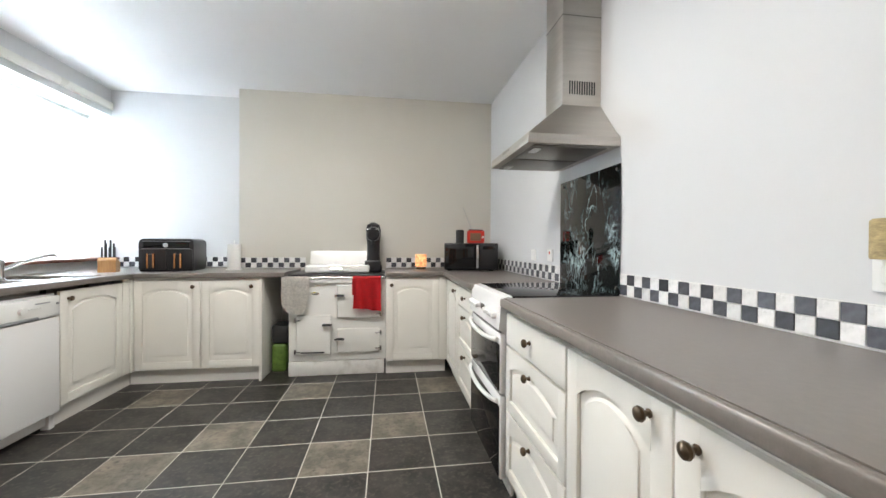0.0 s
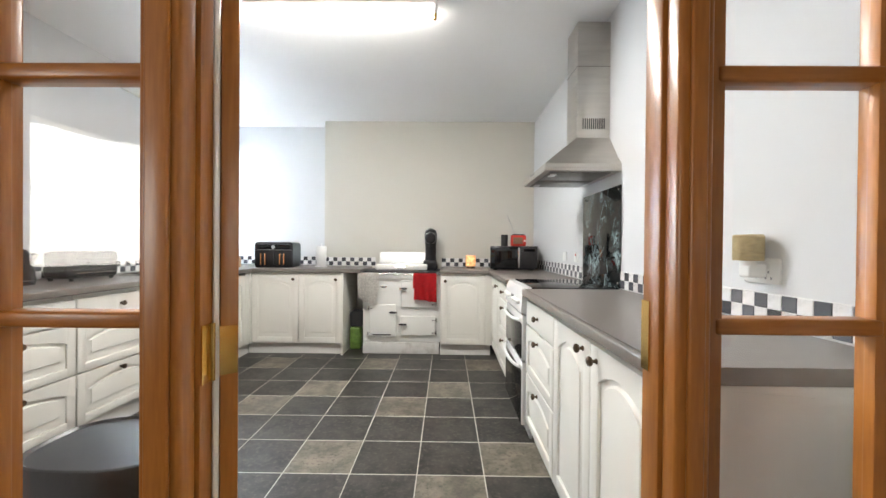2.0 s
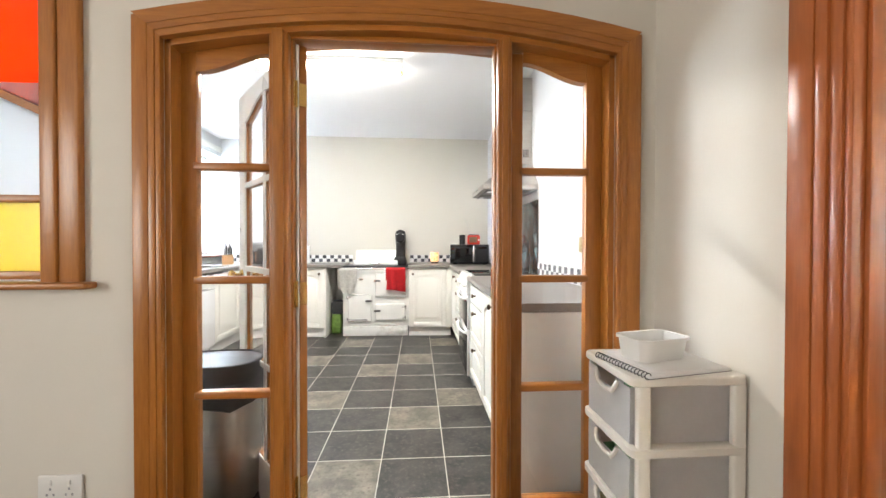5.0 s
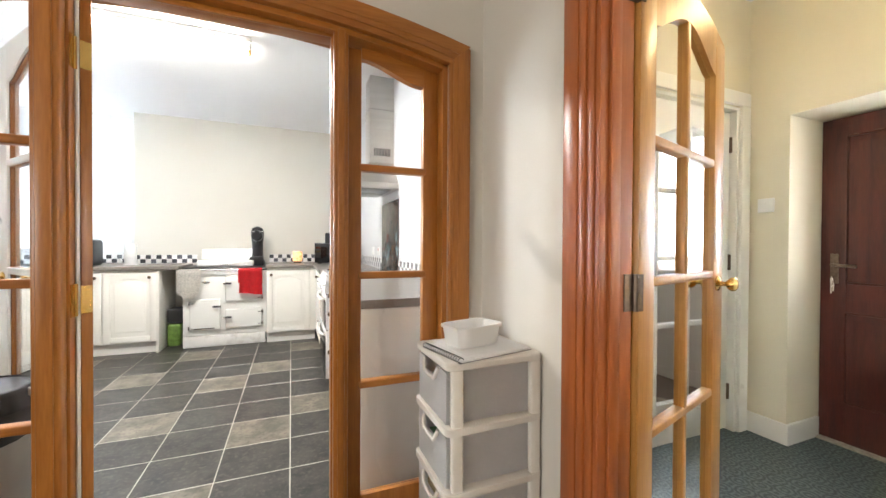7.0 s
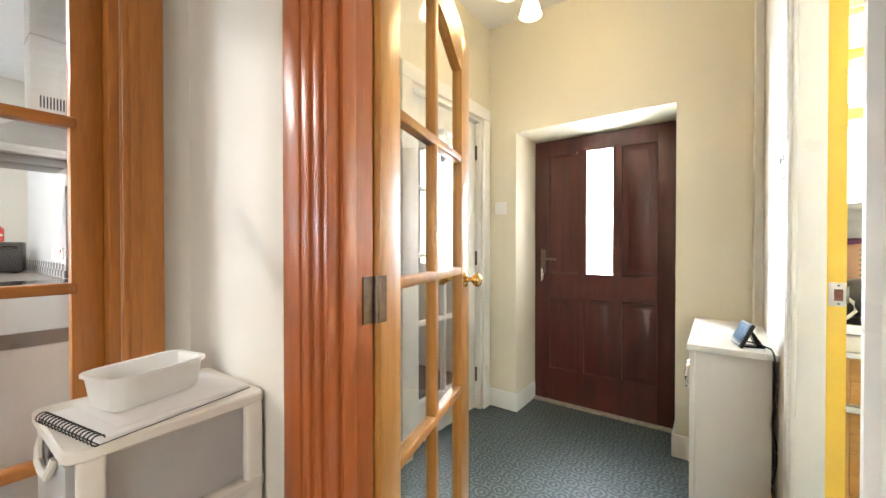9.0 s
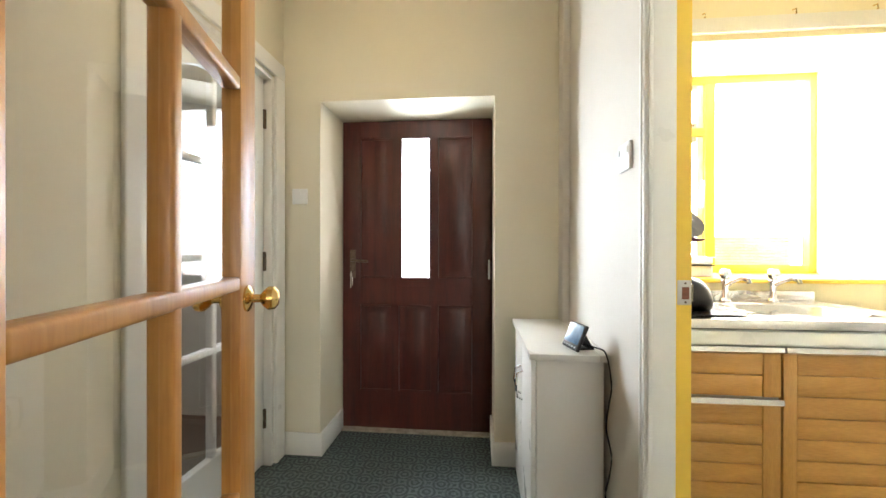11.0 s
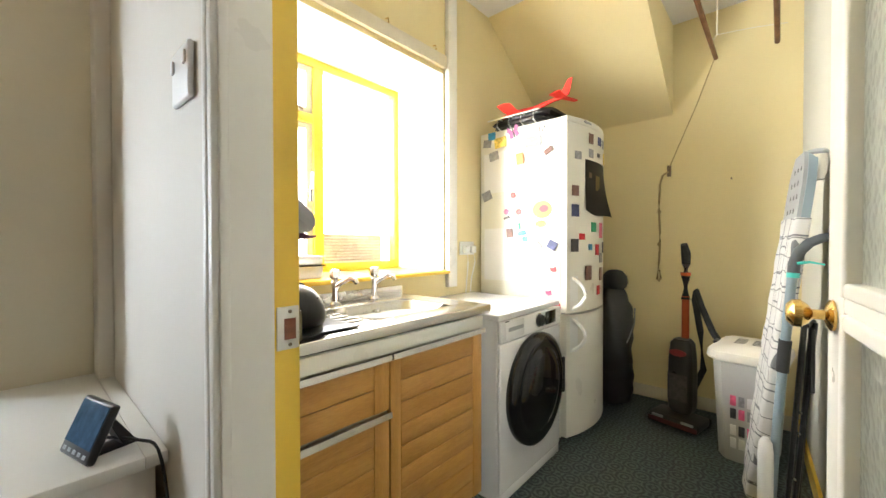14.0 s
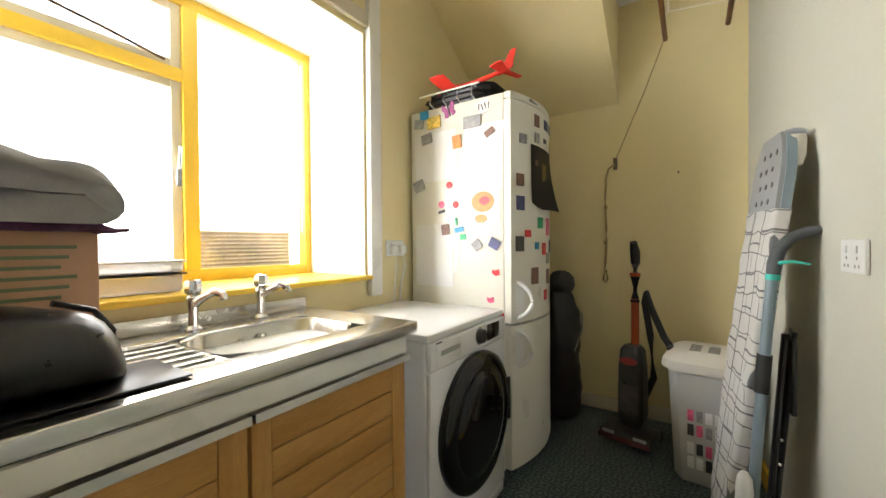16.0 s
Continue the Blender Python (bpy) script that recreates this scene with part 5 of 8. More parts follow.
part("bar", B(-1.90, -1.178, -0.022, 0.022, 1.345, 1.372, 0.005), WOOD_X, w)
part("arched_bar", Shape().prism([(-1.90, 1.80), (-1.6, 1.80), (-1.4, 1.765), (-1.178, 1.665), (-1.178, 1.635), (-1.4, 1.735), (-1.6, 1.77), (-1.90, 1.77)], -0.02, 0.02, "y"), WOOD_X, w)


def stained(name, colour):
    m, n, k, p = nodes_of(name)
    tr = n.new("ShaderNodeBsdfTranslucent")
    tr.inputs[0].default_value = (*colour, 1)
    p.inputs["Base Color"].default_value, p.inputs["Roughness"].default_value = (*colour, 1), 0.15
    co = n.new("ShaderNodeTexCoord")
    v = n.new("ShaderNodeTexVoronoi")
    v.inputs["Scale"].default_value = 55
    k.new(co.outputs["Object"], v.inputs[0])
    b = n.new("ShaderNodeBump")
    b.inputs["Strength"].default_value = 0.5
    k.new(v.outputs[0], b.inputs["Height"])
    k.new(b.outputs[0], p.inputs["Normal"])
    mx = n.new("ShaderNodeMixShader")
    mx.inputs[0].default_value = 0.7
    k.new(p.outputs[0], mx.inputs[1])
    k.new(tr.outputs[0], mx.inputs[2])
    k.new(mx.outputs[0], n["Material Output"].inputs[0])
    return m


part("pane", B(-1.90, -1.178, -0.003, 0.003, 1.80, 2.15).prism([(-1.6, 1.80), (-1.4, 1.765), (-1.178, 1.665), (-1.178, 1.81), (-1.6, 1.81)], -0.0025, 0.0035, "y"), stained("orange_glass", (0.95, 0.16, 0.01)), w, "orange glass pane")
part("pane", B(-1.90, -1.178, -0.006, -0.0035, 1.372, 1.78), stained("textured_white_glass", (0.72, 0.76, 0.80)), w, "textured white glass pane")
part("pane", B(-1.90, -1.178, -0.003, 0.003, 1.095, 1.345), stained("yellow_glass", (0.85, 0.72, 0.16)), w, "yellow glass pane")
socket_plate("wall_socket", pose(-1.115, -0.0805, 0.345), 0.146, "white double wall socket low on the dining wall")

# plastic drawer tower with tub and notebook
CLEAR_PLASTIC = surface("clear_frosted_plastic", (0.80, 0.785, 0.765), 0.45, vary=0.08, scale=9, bump=0.03, trans=0.55)
tw = thing("storage_tower", pose(0.868, -0.366, 0, 0, 0, 0.5), "cream plastic drawer tower with frosted drawers of craft things", "storage drawers")
WX, WY = 0.168, 0.146


def tray_outline(z, d=0.0):
    """Rounded outline of the tower's shelves, bowed a little at the open front."""
    pts = []
    for sx, sy, a0 in ((1, 1, 0), (-1, 1, 90), (-1, -1, 180), (1, -1, 270)):
        for q in (0, 30, 60, 90):
            an = radians(a0 + q)
            pts.append((sx * (WX - 0.022) + (0.022 + d) * math.cos(an), sy * (WY - 0.022) + (0.022 + d) * math.sin(an), z))
    return pts


part("top", Shape().loft([tray_outline(0.812, -0.004), tray_outline(0.816), tray_outline(0.832), tray_outline(0.836, -0.004)]), CREAM_PLASTIC, tw, local=True)
LV = (0.632, 0.442, 0.252, 0.062)
for z in LV:
    part("shelf", Shape().loft([tray_outline(z - 0.014, -0.004), tray_outline(z - 0.010, 0.002), tray_outline(z + 0.010, 0.002), tray_outline(z + 0.014, -0.004)]), CREAM_PLASTIC, tw, local=True)
for x in (-0.132, 0.142):
    for y in (-0.134, 0.134):
        part("post", B(x - 0.019, x + 0.019, y - 0.011, y + 0.011, 0.0, 0.815, 0.007, 3), CREAM_PLASTIC, tw, local=True)
CONTENT = [(0.62, 0.40, 0.36), (0.16, 0.36, 0.16), (0.60, 0.50, 0.26), (0.66, 0.62, 0.58)]
for i, z in enumerate(LV):
    z0, z1 = z + 0.017, (0.808 if i == 0 else LV[i - 1] - 0.018)
    dr = part("drawer", Shape().box(-0.155, 0.150, -0.118, 0.118, z0, z0 + 0.004), CLEAR_PLASTIC, tw, "frosted plastic drawer", local=True)
    part("front_panel", Shape().prism([(-0.120, z0), (0.120, z0), (0.122, z1 - 0.006), (0.060, z1 - 0.006), (0.042, z1 - 0.040), (-0.042, z1 - 0.040), (-0.060, z1 - 0.006), (-0.122, z1 - 0.006)], -0.161, -0.157, "x"), CLEAR_PLASTIC, dr, local=True)
    part("back_panel", Shape().box(0.148, 0.152, -0.118, 0.118, z0, z1 - 0.015), CLEAR_PLASTIC, dr, local=True)
    for ya, yb in ((-0.1225, -0.1190), (0.1190, 0.1225)):
        part("side_panel", Shape().box(-0.157, 0.148, ya, yb, z0, z1 - 0.003), CLEAR_PLASTIC, dr, local=True)
    part("drawer_pull", Shape().tube([(-0.163, -0.062, z1 - 0.006), (-0.168, -0.056, z1 - 0.024), (-0.170, -0.042, z1 - 0.042), (-0.171, 0.0, z1 - 0.046), (-0.170, 0.042, z1 - 0.042), (-0.168, 0.056, z1 - 0.024), (-0.163, 0.062, z1 - 0.006)], 0.007), CREAM_PLASTIC, dr, local=True)
    for j in range(4):
        c = CONTENT[(i + j) % 4]
        part("content", B(-0.14 + 0.072 * j, -0.075 + 0.072 * j, -0.10, 0.10 - 0.02 * (j % 2), z0 + 0.005, z0 + 0.06 + 0.025 * ((i + 2 * j) % 3), 0.012), surface("craft_%d%d" % (i, j), c, 0.7, vary=0.4, scale=18), dr, local=True)
nb = thing("notebook", pose(0.862, -0.385, 0.8365, 0, 0, 11), "white spiral-bound notebook lying under a tub", "notebook")
PAPERSTOCK = surface("white_paper", (0.78, 0.77, 0.76), 0.8, vary=0.03)
part("page_block", B(-0.140, 0.140, -0.108, 0.108, 0.0, 0.007, 0.001), PAPERSTOCK, nb, local=True)
part("back_cover", B(-0.142, 0.142, -0.110, 0.110, -0.0003, 0.0006), BLACK_MATT, nb, local=True)
part("loose_sheet", B(-0.10, 0.146, -0.095, 0.118, 0.0072, 0.0085, m=pose(0, 0, 0, 0, 0, -5)), PAPERSTOCK, nb, local=True)
for i in range(17):
    y = -0.102 + 0.0127 * i
    part("spiral_ring", Shape().tube([(-0.140 + 0.010 * math.cos(q), y, 0.006 + 0.009 * math.sin(q)) for q in np.linspace(0, 2 * math.pi, 11)], 0.0014, 5), BLACK, nb, local=True)
tb = thing("plastic_tub", pose(0.858, -0.352, 0.8455, 0, 0, 14), "empty white plastic food tub on a notebook", "tub")
rr = lambda w, d, z: [(max(-w, min(w, 1.25 * w * math.cos(q))), max(-d, min(d, 1.25 * d * math.sin(q))), z) for q in np.linspace(0, 2 * math.pi, 32, endpoint=False)]
part("bowl", Shape().loft([rr(0.082, 0.048, 0.0), rr(0.085, 0.051, 0.004), rr(0.092, 0.058, 0.060), rr(0.098, 0.064, 0.061), rr(0.098, 0.064, 0.069), rr(0.090, 0.056, 0.068), rr(0.081, 0.047, 0.006)], cap=True), WHITE_PLASTIC, tb, local=True)

# ---- hall ----
bb = Shape()
for x0, x1, y0, y1 in ((3.004, 3.0195, -0.222, 0.008), (3.02, 3.34, -0.222, -0.206), (3.004, 3.0195, -1.495, -1.150), (3.02, 3.34, -1.165, -1.150), (2.07, 2.40, -1.5295, -1.514), (1.15, 2.07, -0.006, 0.009)):
    bb.box(x0, x1, y0, y1, 0.0, 0.125, 0.004)
setting("baseboard", bb, WHITE_GLOSS, "white painted baseboards of the hall", "baseboard")
setting("threshold", B(3.30, 3.42, -1.164, -0.206, 0.0, 0.012, 0.002), surface("worn_sill", (0.34, 0.30, 0.24), 0.8, vary=0.4, scale=25, bump=0.4), "worn pale threshold strip", "threshold")

# front door
d = tagged(thing("door_3", (3.344, -0.685, 0.012), "closed dark mahogany front door with a narrow glass light", "door"), kind="structure")
s = Shape().box(3.344, 3.39, -1.155, -1.04, 0.012, 1.955, 0.002).box(3.344, 3.39, -0.33, -0.215, 0.012, 1.955, 0.002)
s.box(3.3446, 3.3894, -1.04, -0.33, 0.012, 0.25).box(3.3446, 3.3894, -1.04, -0.33, 0.79, 0.965).box(3.3446, 3.3894, -1.04, -0.33, 1.842, 1.9544)
s.box(3.3452, 3.3888, -0.828, -0.782, 0.25, 0.79).box(3.3452, 3.3888, -0.578, -0.532, 0.25, 0.79)
s.box(3.3452, 3.3888, -0.828, -0.775, 0.965, 1.842).box(3.3452, 3.3888, -0.594, -0.532, 0.965, 1.842)
part("frame", s, MAHOGANY, d)
for y0, y1, z0, z1 in ((-1.04, -0.828, 0.965, 1.842), (-0.532, -0.33, 0.965, 1.842), (-1.04, -0.828, 0.25, 0.79), (-0.782, -0.578, 0.25, 0.79), (-0.532, -0.33, 0.25, 0.79)):
    rings = [[(x, y0 + i, z0 + i), (x, y1 - i, z0 + i), (x, y1 - i, z1 - i), (x, y0 + i, z1 - i)] for i, x in ((0.0, 3.372), (0.002, 3.358), (0.030, 3.358), (0.052, 3.349))]
    part("panel", Shape().loft([[(3.385, y0, z0), (3.385, y1, z0), (3.385, y1, z1), (3.385, y0, z1)]] + rings), MAHOGANY, d)
    part("bead", B(3.341, 3.350, y0, y1, z0 - 0.004, z0 + 0.008, 0.003).box(3.341, 3.350, y0, y1, z1 - 0.008, z1 + 0.004, 0.003), MAHOGANY, d)
part("pane", B(3.365, 3.369, -0.775, -0.594, 0.965, 1.842), pane_glass("obscure_door_glass", (1, 1, 1), 0.35, 0.4, 60), d).visible_shadow = False
part("pane_bead", B(3.338, 3.346, -0.782, -0.772, 0.96, 1.848).box(3.338, 3.346, -0.598, -0.588, 0.96, 1.848).box(3.338, 3.346, -0.782, -0.588, 0.957, 0.967), MAHOGANY, d)
lk = part("lock_plate", B(3.336, 3.344, -0.300, -0.262, 0.96, 1.14, 0.003), IRON, d)
part("lever_handle", Shape().tube([(3.338, -0.281, 1.075), (3.305, -0.281, 1.075), (3.300, -0.32, 1.072), (3.302, -0.39, 1.068)], 0.009), IRON, lk)
part("key", Shape().rod((3.336, -0.281, 1.0), (3.31, -0.281, 1.0), 0.004, seg=8).box(3.308, 3.311, -0.288, -0.274, 0.965, 0.995, 0.002).box(3.312, 3.315, -0.292, -0.284, 0.915, 0.968, 0.001).box(3.316, 3.319, -0.280, -0.273, 0.90, 0.962, 0.001), CHROME, lk, "hanging bunch of keys")
part("door_frame", B(3.392, 3.42, -1.165, -1.13, 0.012, 1.961).box(3.392, 3.42, -0.24, -0.206, 0.012, 1.961).box(3.392, 3.42, -1.13, -0.24, 1.92, 1.961), MAHOGANY, d)
part("strike", B(3.3432, 3.3445, -1.150, -1.138, 0.96, 1.08), CHROME, d)

# white glazed door to the next room
cs = tagged(thing("door_4_casing", (2.5, 0.01, 0), "white painted door casing", "door casing"), kind="structure")
part("casing", B(2.915, 3.0, -0.012, 0.0095, 0, 2.065, 0.006, 3), WHITE_GLOSS, cs)
part("casing", B(2.05, 2.135, -0.012, 0.0095, 0, 2.065, 0.006, 3), WHITE_GLOSS, cs)
part("head_casing", B(2.05, 3.0, -0.0125, 0.0095, 2.066, 2.15, 0.006, 3), WHITE_GLOSS, cs)
part("jamb", B(2.897, 2.919, 0.010, 0.129, 0, 2.058).box(2.131, 2.147, 0.010, 0.129, 0, 2.058).box(2.147, 2.897, 0.010, 0.129, 2.04, 2.058), WHITE_GLOSS, cs)
d = tagged(thing("door_4", pose(2.893, 0.070, 0.010, 0, 0, 180), "closed white glazed door with small panes", "door"), kind="structure")
part("frame", door_frame_shape(0.742, 2.028, -0.02, 0.02, 0.105, (0.24, 0.70, 1.10, 1.50), (1.82, 1.90), 2.026), WHITE_GLOSS, d, local=True)
door_panes(d, 0.742, 0.105, (0.24, 0.70, 1.10, 1.50), (1.82, 1.90), GLASS)
for z in (0.25, 1.08, 1.83):
    part("hinge", B(2.885, 2.900, 0.046, 0.0495, z - 0.05, z + 0.05).rod((2.895, 0.044, z - 0.05), (2.895, 0.044, z + 0.05), 0.007, seg=10), IRON, d)
wall_with_hole("wall_next_room", "y", 1.2, 1.3, 1.28, 3.5, 0, H, [], CREAM_WALL, "plain wall of the next room")
setting("floor_next_room", B(1.28, 3.5, 0.2, 1.2, -0.12, -0.001), CARPET, "carpet of the next room", "floor")
setting("ceiling_next_room", B(1.28, 3.5, 0.13, 1.3, H, H + 0.1), CEILING, "plain ceiling", "ceiling")
wall_with_hole("wall_next_room_side", "x", 3.42, 3.5, 0.13, 1.2, 0, H, [(0.3, 1.0, 1.0, 2.1)], CREAM_WALL, "plain wall of the next room")

socket_plate("light_switch", pose(3.0195, -0.09, 1.437, 0, 0, -90), 0.088, "white light switch beside the front door recess", 1, "light switch")
socket_plate("light_switch", pose(2.205, -1.5295, 1.43, 0, 0, 180), 0.09, "white double light switch by the utility door", 2, "light switch")

# hall cabinet with its weather display
c = thing("hall_cabinet", (2.67, -1.395, 0), "low white cupboard with two doors against the wall", "cupboard")
part("body", B(2.352, 2.922, -1.512, -1.283, 0.0, 0.760, 0.002), WHITE_GLOSS, c)
part("top", B(2.334, 3.0, -1.494, -1.256, 0.761, 0.784, 0.003), WHITE_GLOSS, c)
part("top_back", B(2.334, 2.92, -1.528, -1.4945, 0.761, 0.7838, 0.002), WHITE_GLOSS, c)
part("plinth", B(2.37, 2.90, -1.2829, -1.276, 0.0, 0.055, 0.002), WHITE_GLOSS, c)
for x0, x1, hx in ((2.358, 2.634, 2.60), (2.638, 2.915, 2.672)):
    dr = part("door", B(x0, x1, -1.2825, -1.264, 0.06, 0.755, 0.003), WHITE_GLOSS, c)
    part("handle", Shape().tube([(hx, -1.264, 0.64), (hx, -1.242, 0.63), (hx, -1.236, 0.58), (hx, -1.242, 0.53), (hx, -1.264, 0.52)], 0.005), CHROME, dr, "chrome bow handle")
w = thing("weather_display", pose(2.412, -1.411, 0.784, 0, 0, -166), "small black digital display propped on the cupboard", "digital display")
part("case", B(-0.055, 0.055, -0.007, 0.007, 0.0, 0.098, 0.005, 3, m=pose(0, 0, 0.003, -24)), BLACK, w, local=True)
part("screen", B(-0.049, 0.049, -0.0085, -0.0072, 0.022, 0.092, m=pose(0, 0, 0.003, -24)), surface("dim_blue_screen", (0.05, 0.10, 0.16), 0.10, vary=0.4, scale=40), w, "dim blue-grey screen", local=True)
for i in range(5):
    part("button", B(-0.042 + 0.019 * i, -0.033 + 0.019 * i, -0.0084, -0.0072, 0.008, 0.014, m=pose(0, 0, 0.003, -24)), GREY_PLASTIC, w, local=True)
part("leg", B(-0.02, 0.02, 0.012, 0.085, 0.0, 0.006, 0.002).prism([(0.060, 0.006), (0.085, 0.0), (0.048, 0.060), (0.036, 0.062)], -0.018, 0.018, "x"), BLACK, w, local=True)
pts = [(2.46, -1.425, 0.792), (2.435, -1.455, 0.800), (2.38, -1.492, 0.800), (2.335, -1.513, 0.790)] + [(2.318 - 0.016 * math.sin(1.9 * i), -1.517 + 0.006 * math.cos(2.1 * i), 0.775 - 0.078 * i) for i in range(1, 10)] + [(2.36, -1.505, 0.01)]
fine = [Vector(pts[0])]
for p0, p1, p2, p3 in zip([pts[0]] + pts, pts, pts[1:], pts[2:] + [pts[-1]]):
    q0, q1, q2, q3 = Vector(p0), Vector(p1), Vector(p2), Vector(p3)
    for h in (0.25, 0.5, 0.75, 1.0):
        fine.append(0.5 * ((2 * q1) + (q2 - q0) * h + (2 * q0 - 5 * q1 + 4 * q2 - q3) * h * h + (3 * q1 - q0 - 3 * q2 + q3) * h ** 3))
solid("power_cable", Shape().tube(fine, 0.0028, 6), BLACK_MATT, "thin black cable hanging down the wall", "cable", smooth=80)

# hall ceiling light
l = thing("hall_light", (2.35, -0.60, H), "brass ceiling light with white tulip glass shades", "ceiling light")
part("rose", Shape().turned([(0.06, 0.0), (0.055, -0.02), (0.02, -0.035), (0.008, -0.04)], 20), BRASS, l, local=True)
part("stem", Shape().rod((0, 0, -0.03), (0, 0, -0.22), 0.008), BRASS, l, local=True)
OPAL = glow("lit_opal_glass", (1.0, 0.80, 0.48), 3.2)
for i in range(3):
    q = radians(25 + 120 * i)
    cx, cy = 0.13 * math.cos(q), 0.13 * math.sin(q)
    am = part("arm", Shape().tube([(0, 0, -0.21), (cx * 0.5, cy * 0.5, -0.26), (cx, cy, -0.245), (cx, cy, -0.27)], 0.006), BRASS, l, local=True)
    part("shade", Shape().turned([(0.022, 0.0), (0.03, -0.01), (0.045, -0.05), (0.052, -0.08), (0.060, -0.098), (0.056, -0.098), (0.048, -0.08), (0.0, -0.04)], 18, pose(cx, cy, -0.265)), OPAL, am, "lit white tulip shade", local=True)

# doorway to the utility room
dj = tagged(thing("utility_doorway", (1.7, -1.59, 0), "painted door lining, white in the hall and yellow in the utility room", "door casing"), kind="structure")
part("jamb", B(2.045, 2.0595, -1.5965, -1.514, 0, 2.05, 0.003), WHITE_GLOSS, dj)
part("bead", B(2.038, 2.046, -1.535, -1.522, 0, 2.05, 0.003), WHITE_GLOSS, dj)
part("casing", B(2.0605, 2.075, -1.529, -1.512, 0, 2.10, 0.004), WHITE_GLOSS, dj)
part("rebate", B(2.050, 2.0595, -1.636, -1.597, 0, 2.05), YELLOW_GLOSS, dj, "yellow painted rebate")
part("head", B(1.33, 2.0595, -1.636, -1.514, 2.035, 2.05), WHITE_GLOSS, dj)
part("jamb", B(1.3305, 1.345, -1.636, -1.514, 0, 2.035), WHITE_GLOSS, dj)
part("strike_plate", B(2.0478, 2.0498, -1.6345, -1.600, 1.003, 1.068, 0.0008), STEEL, dj, "chrome strike plate")
part("latch_hole", B(2.0470, 2.0476, -1.629, -1.611, 1.018, 1.050), SILLWOOD, dj)
part("strike_lip", Shape().prism([(2.0478, -1.6345), (2.0500, -1.6345), (2.0535, -1.6400), (2.0515, -1.6412)], 1.012, 1.058, "z"), CHROME, dj)
for z in (1.010, 1.060):
    part("screw", Shape().rod((2.0478, -1.620, z), (2.0470, -1.620, z), 0.003, seg=10), IRON, dj)
d = tagged(thing("door_5", pose(1.332, -1.668, 0.012, 0, 0, -84), "open white utility door with pressed glass panes", "door"), kind="structure")
part("frame", door_frame_shape(0.70, 1.985, -0.018, 0.018, 0.10, (0.22, 1.045), (1.80, 1.805), 1.984, False), WHITE_GLOSS, d, local=True)
part("bead", B(0.10, 0.125, -0.024, 0.024, 1.059, 1.80, 0.006, 3).box(0.575, 0.60, -0.024, 0.024, 1.059, 1.80, 0.006, 3).box(0.125, 0.575, -0.024, 0.024, 1.059, 1.085, 0.006, 3).box(0.10, 0.125, -0.024, 0.024, 0.22, 1.031, 0.006, 3).box(0.575, 0.60, -0.024, 0.024, 0.22, 1.031, 0.006, 3).box(0.125, 0.575, -0.024, 0.024, 1.005, 1.031, 0.006, 3), WHITE_GLOSS, d, local=True)
door_panes(d, 0.70, 0.10, (0.22, 1.045), (1.80, 1.80), FROST, 1)
door_knob(d, 0.655, 1.02, 0.019)

# ---- utility room ----
w = tagged(thing("window_4", (3.45, -2.45, 1.0), "yellow painted timber window with an opening light and a fixed pane", "window"), kind="structure")
part("window_sill", B(2.985, 3.47, -3.10, -1.78, 0.982, 1.004, 0.006, 3), YELLOW_GLOSS, w)
part("frame", B(3.43, 3.49, -3.075, -3.035, 1.005, 2.20, 0.004).box(3.43, 3.49, -1.84, -1.80, 1.005, 2.20, 0.004).box(3.43, 3.489, -3.035, -1.84, 1.005, 1.055, 0.004).box(3.43, 3.489, -3.035, -1.84, 2.15, 2.20, 0.004), YELLOW_GLOSS, w)
part("mullion", B(3.425, 3.49, -2.505, -2.445, 1.055, 2.15, 0.004), YELLOW_GLOSS, w)
part("transom", B(3.425, 3.488, -2.445, -1.84, 1.835, 1.885, 0.004), YELLOW_GLOSS, w)
OFFWHITE = surface("old_cream_paint", (0.70, 0.64, 0.50), 0.4, vary=0.06, bump=0.06)
for nm, z0, z1 in (("casement", 1.055, 1.835), ("fanlight", 1.885, 2.15)):
    cs = part(nm, B(3.44, 3.475, -2.444, -2.405, z0, z1, 0.003).box(3.44, 3.475, -1.88, -1.841, z0, z1, 0.003).box(3.4405, 3.4745, -2.405, -1.88, z0, z0 + 0.035, 0.003).box(3.4405, 3.4745, -2.405, -1.88, z1 - 0.035, z1, 0.003), OFFWHITE, w, "cream painted opening light")
    part("pane", B(3.456, 3.460, -2.405, -1.88, z0 + 0.035, z1 - 0.035), GLASS, cs).visible_shadow = False
part("pane", B(3.456, 3.460, -3.035, -2.505, 1.055, 2.15), GLASS, w).visible_shadow = False
part("casement_fastener", B(3.418, 3.426, -2.435, -2.415, 1.40, 1.47, 0.003).rod((3.415, -2.425, 1.47), (3.405, -2.425, 1.56), 0.007, seg=8), CHROME, w)
part("casement_stay", Shape().tube([(3.425, -2.38, 1.90), (3.41, -2.2, 1.93), (3.41, -2.05, 1.955)], 0.006), IRON, w)
setting("window_trim", B(2.985, 3.019, -3.165, -3.085, 0.90, H - 0.002, 0.006, 3), WHITE_GLOSS, "white painted vertical boxing beside the window", "trim")
setting("picture_rail", B(2.995, 3.019, -3.084, -1.66, 2.225, 2.30, 0.004), OFFWHITE, "cream painted rail with hooks above the window", "trim")
for y in (-2.98, -2.62, -2.2):
    solid("cup_hook", Shape().tube([(2.995, y, 2.33), (2.975, y, 2.325), (2.972, y, 2.305), (2.982, y, 2.295)], 0.003, 6), BRASS, "small metal hook in the wall above the window", "hook").location = (0.021, 0, 0)
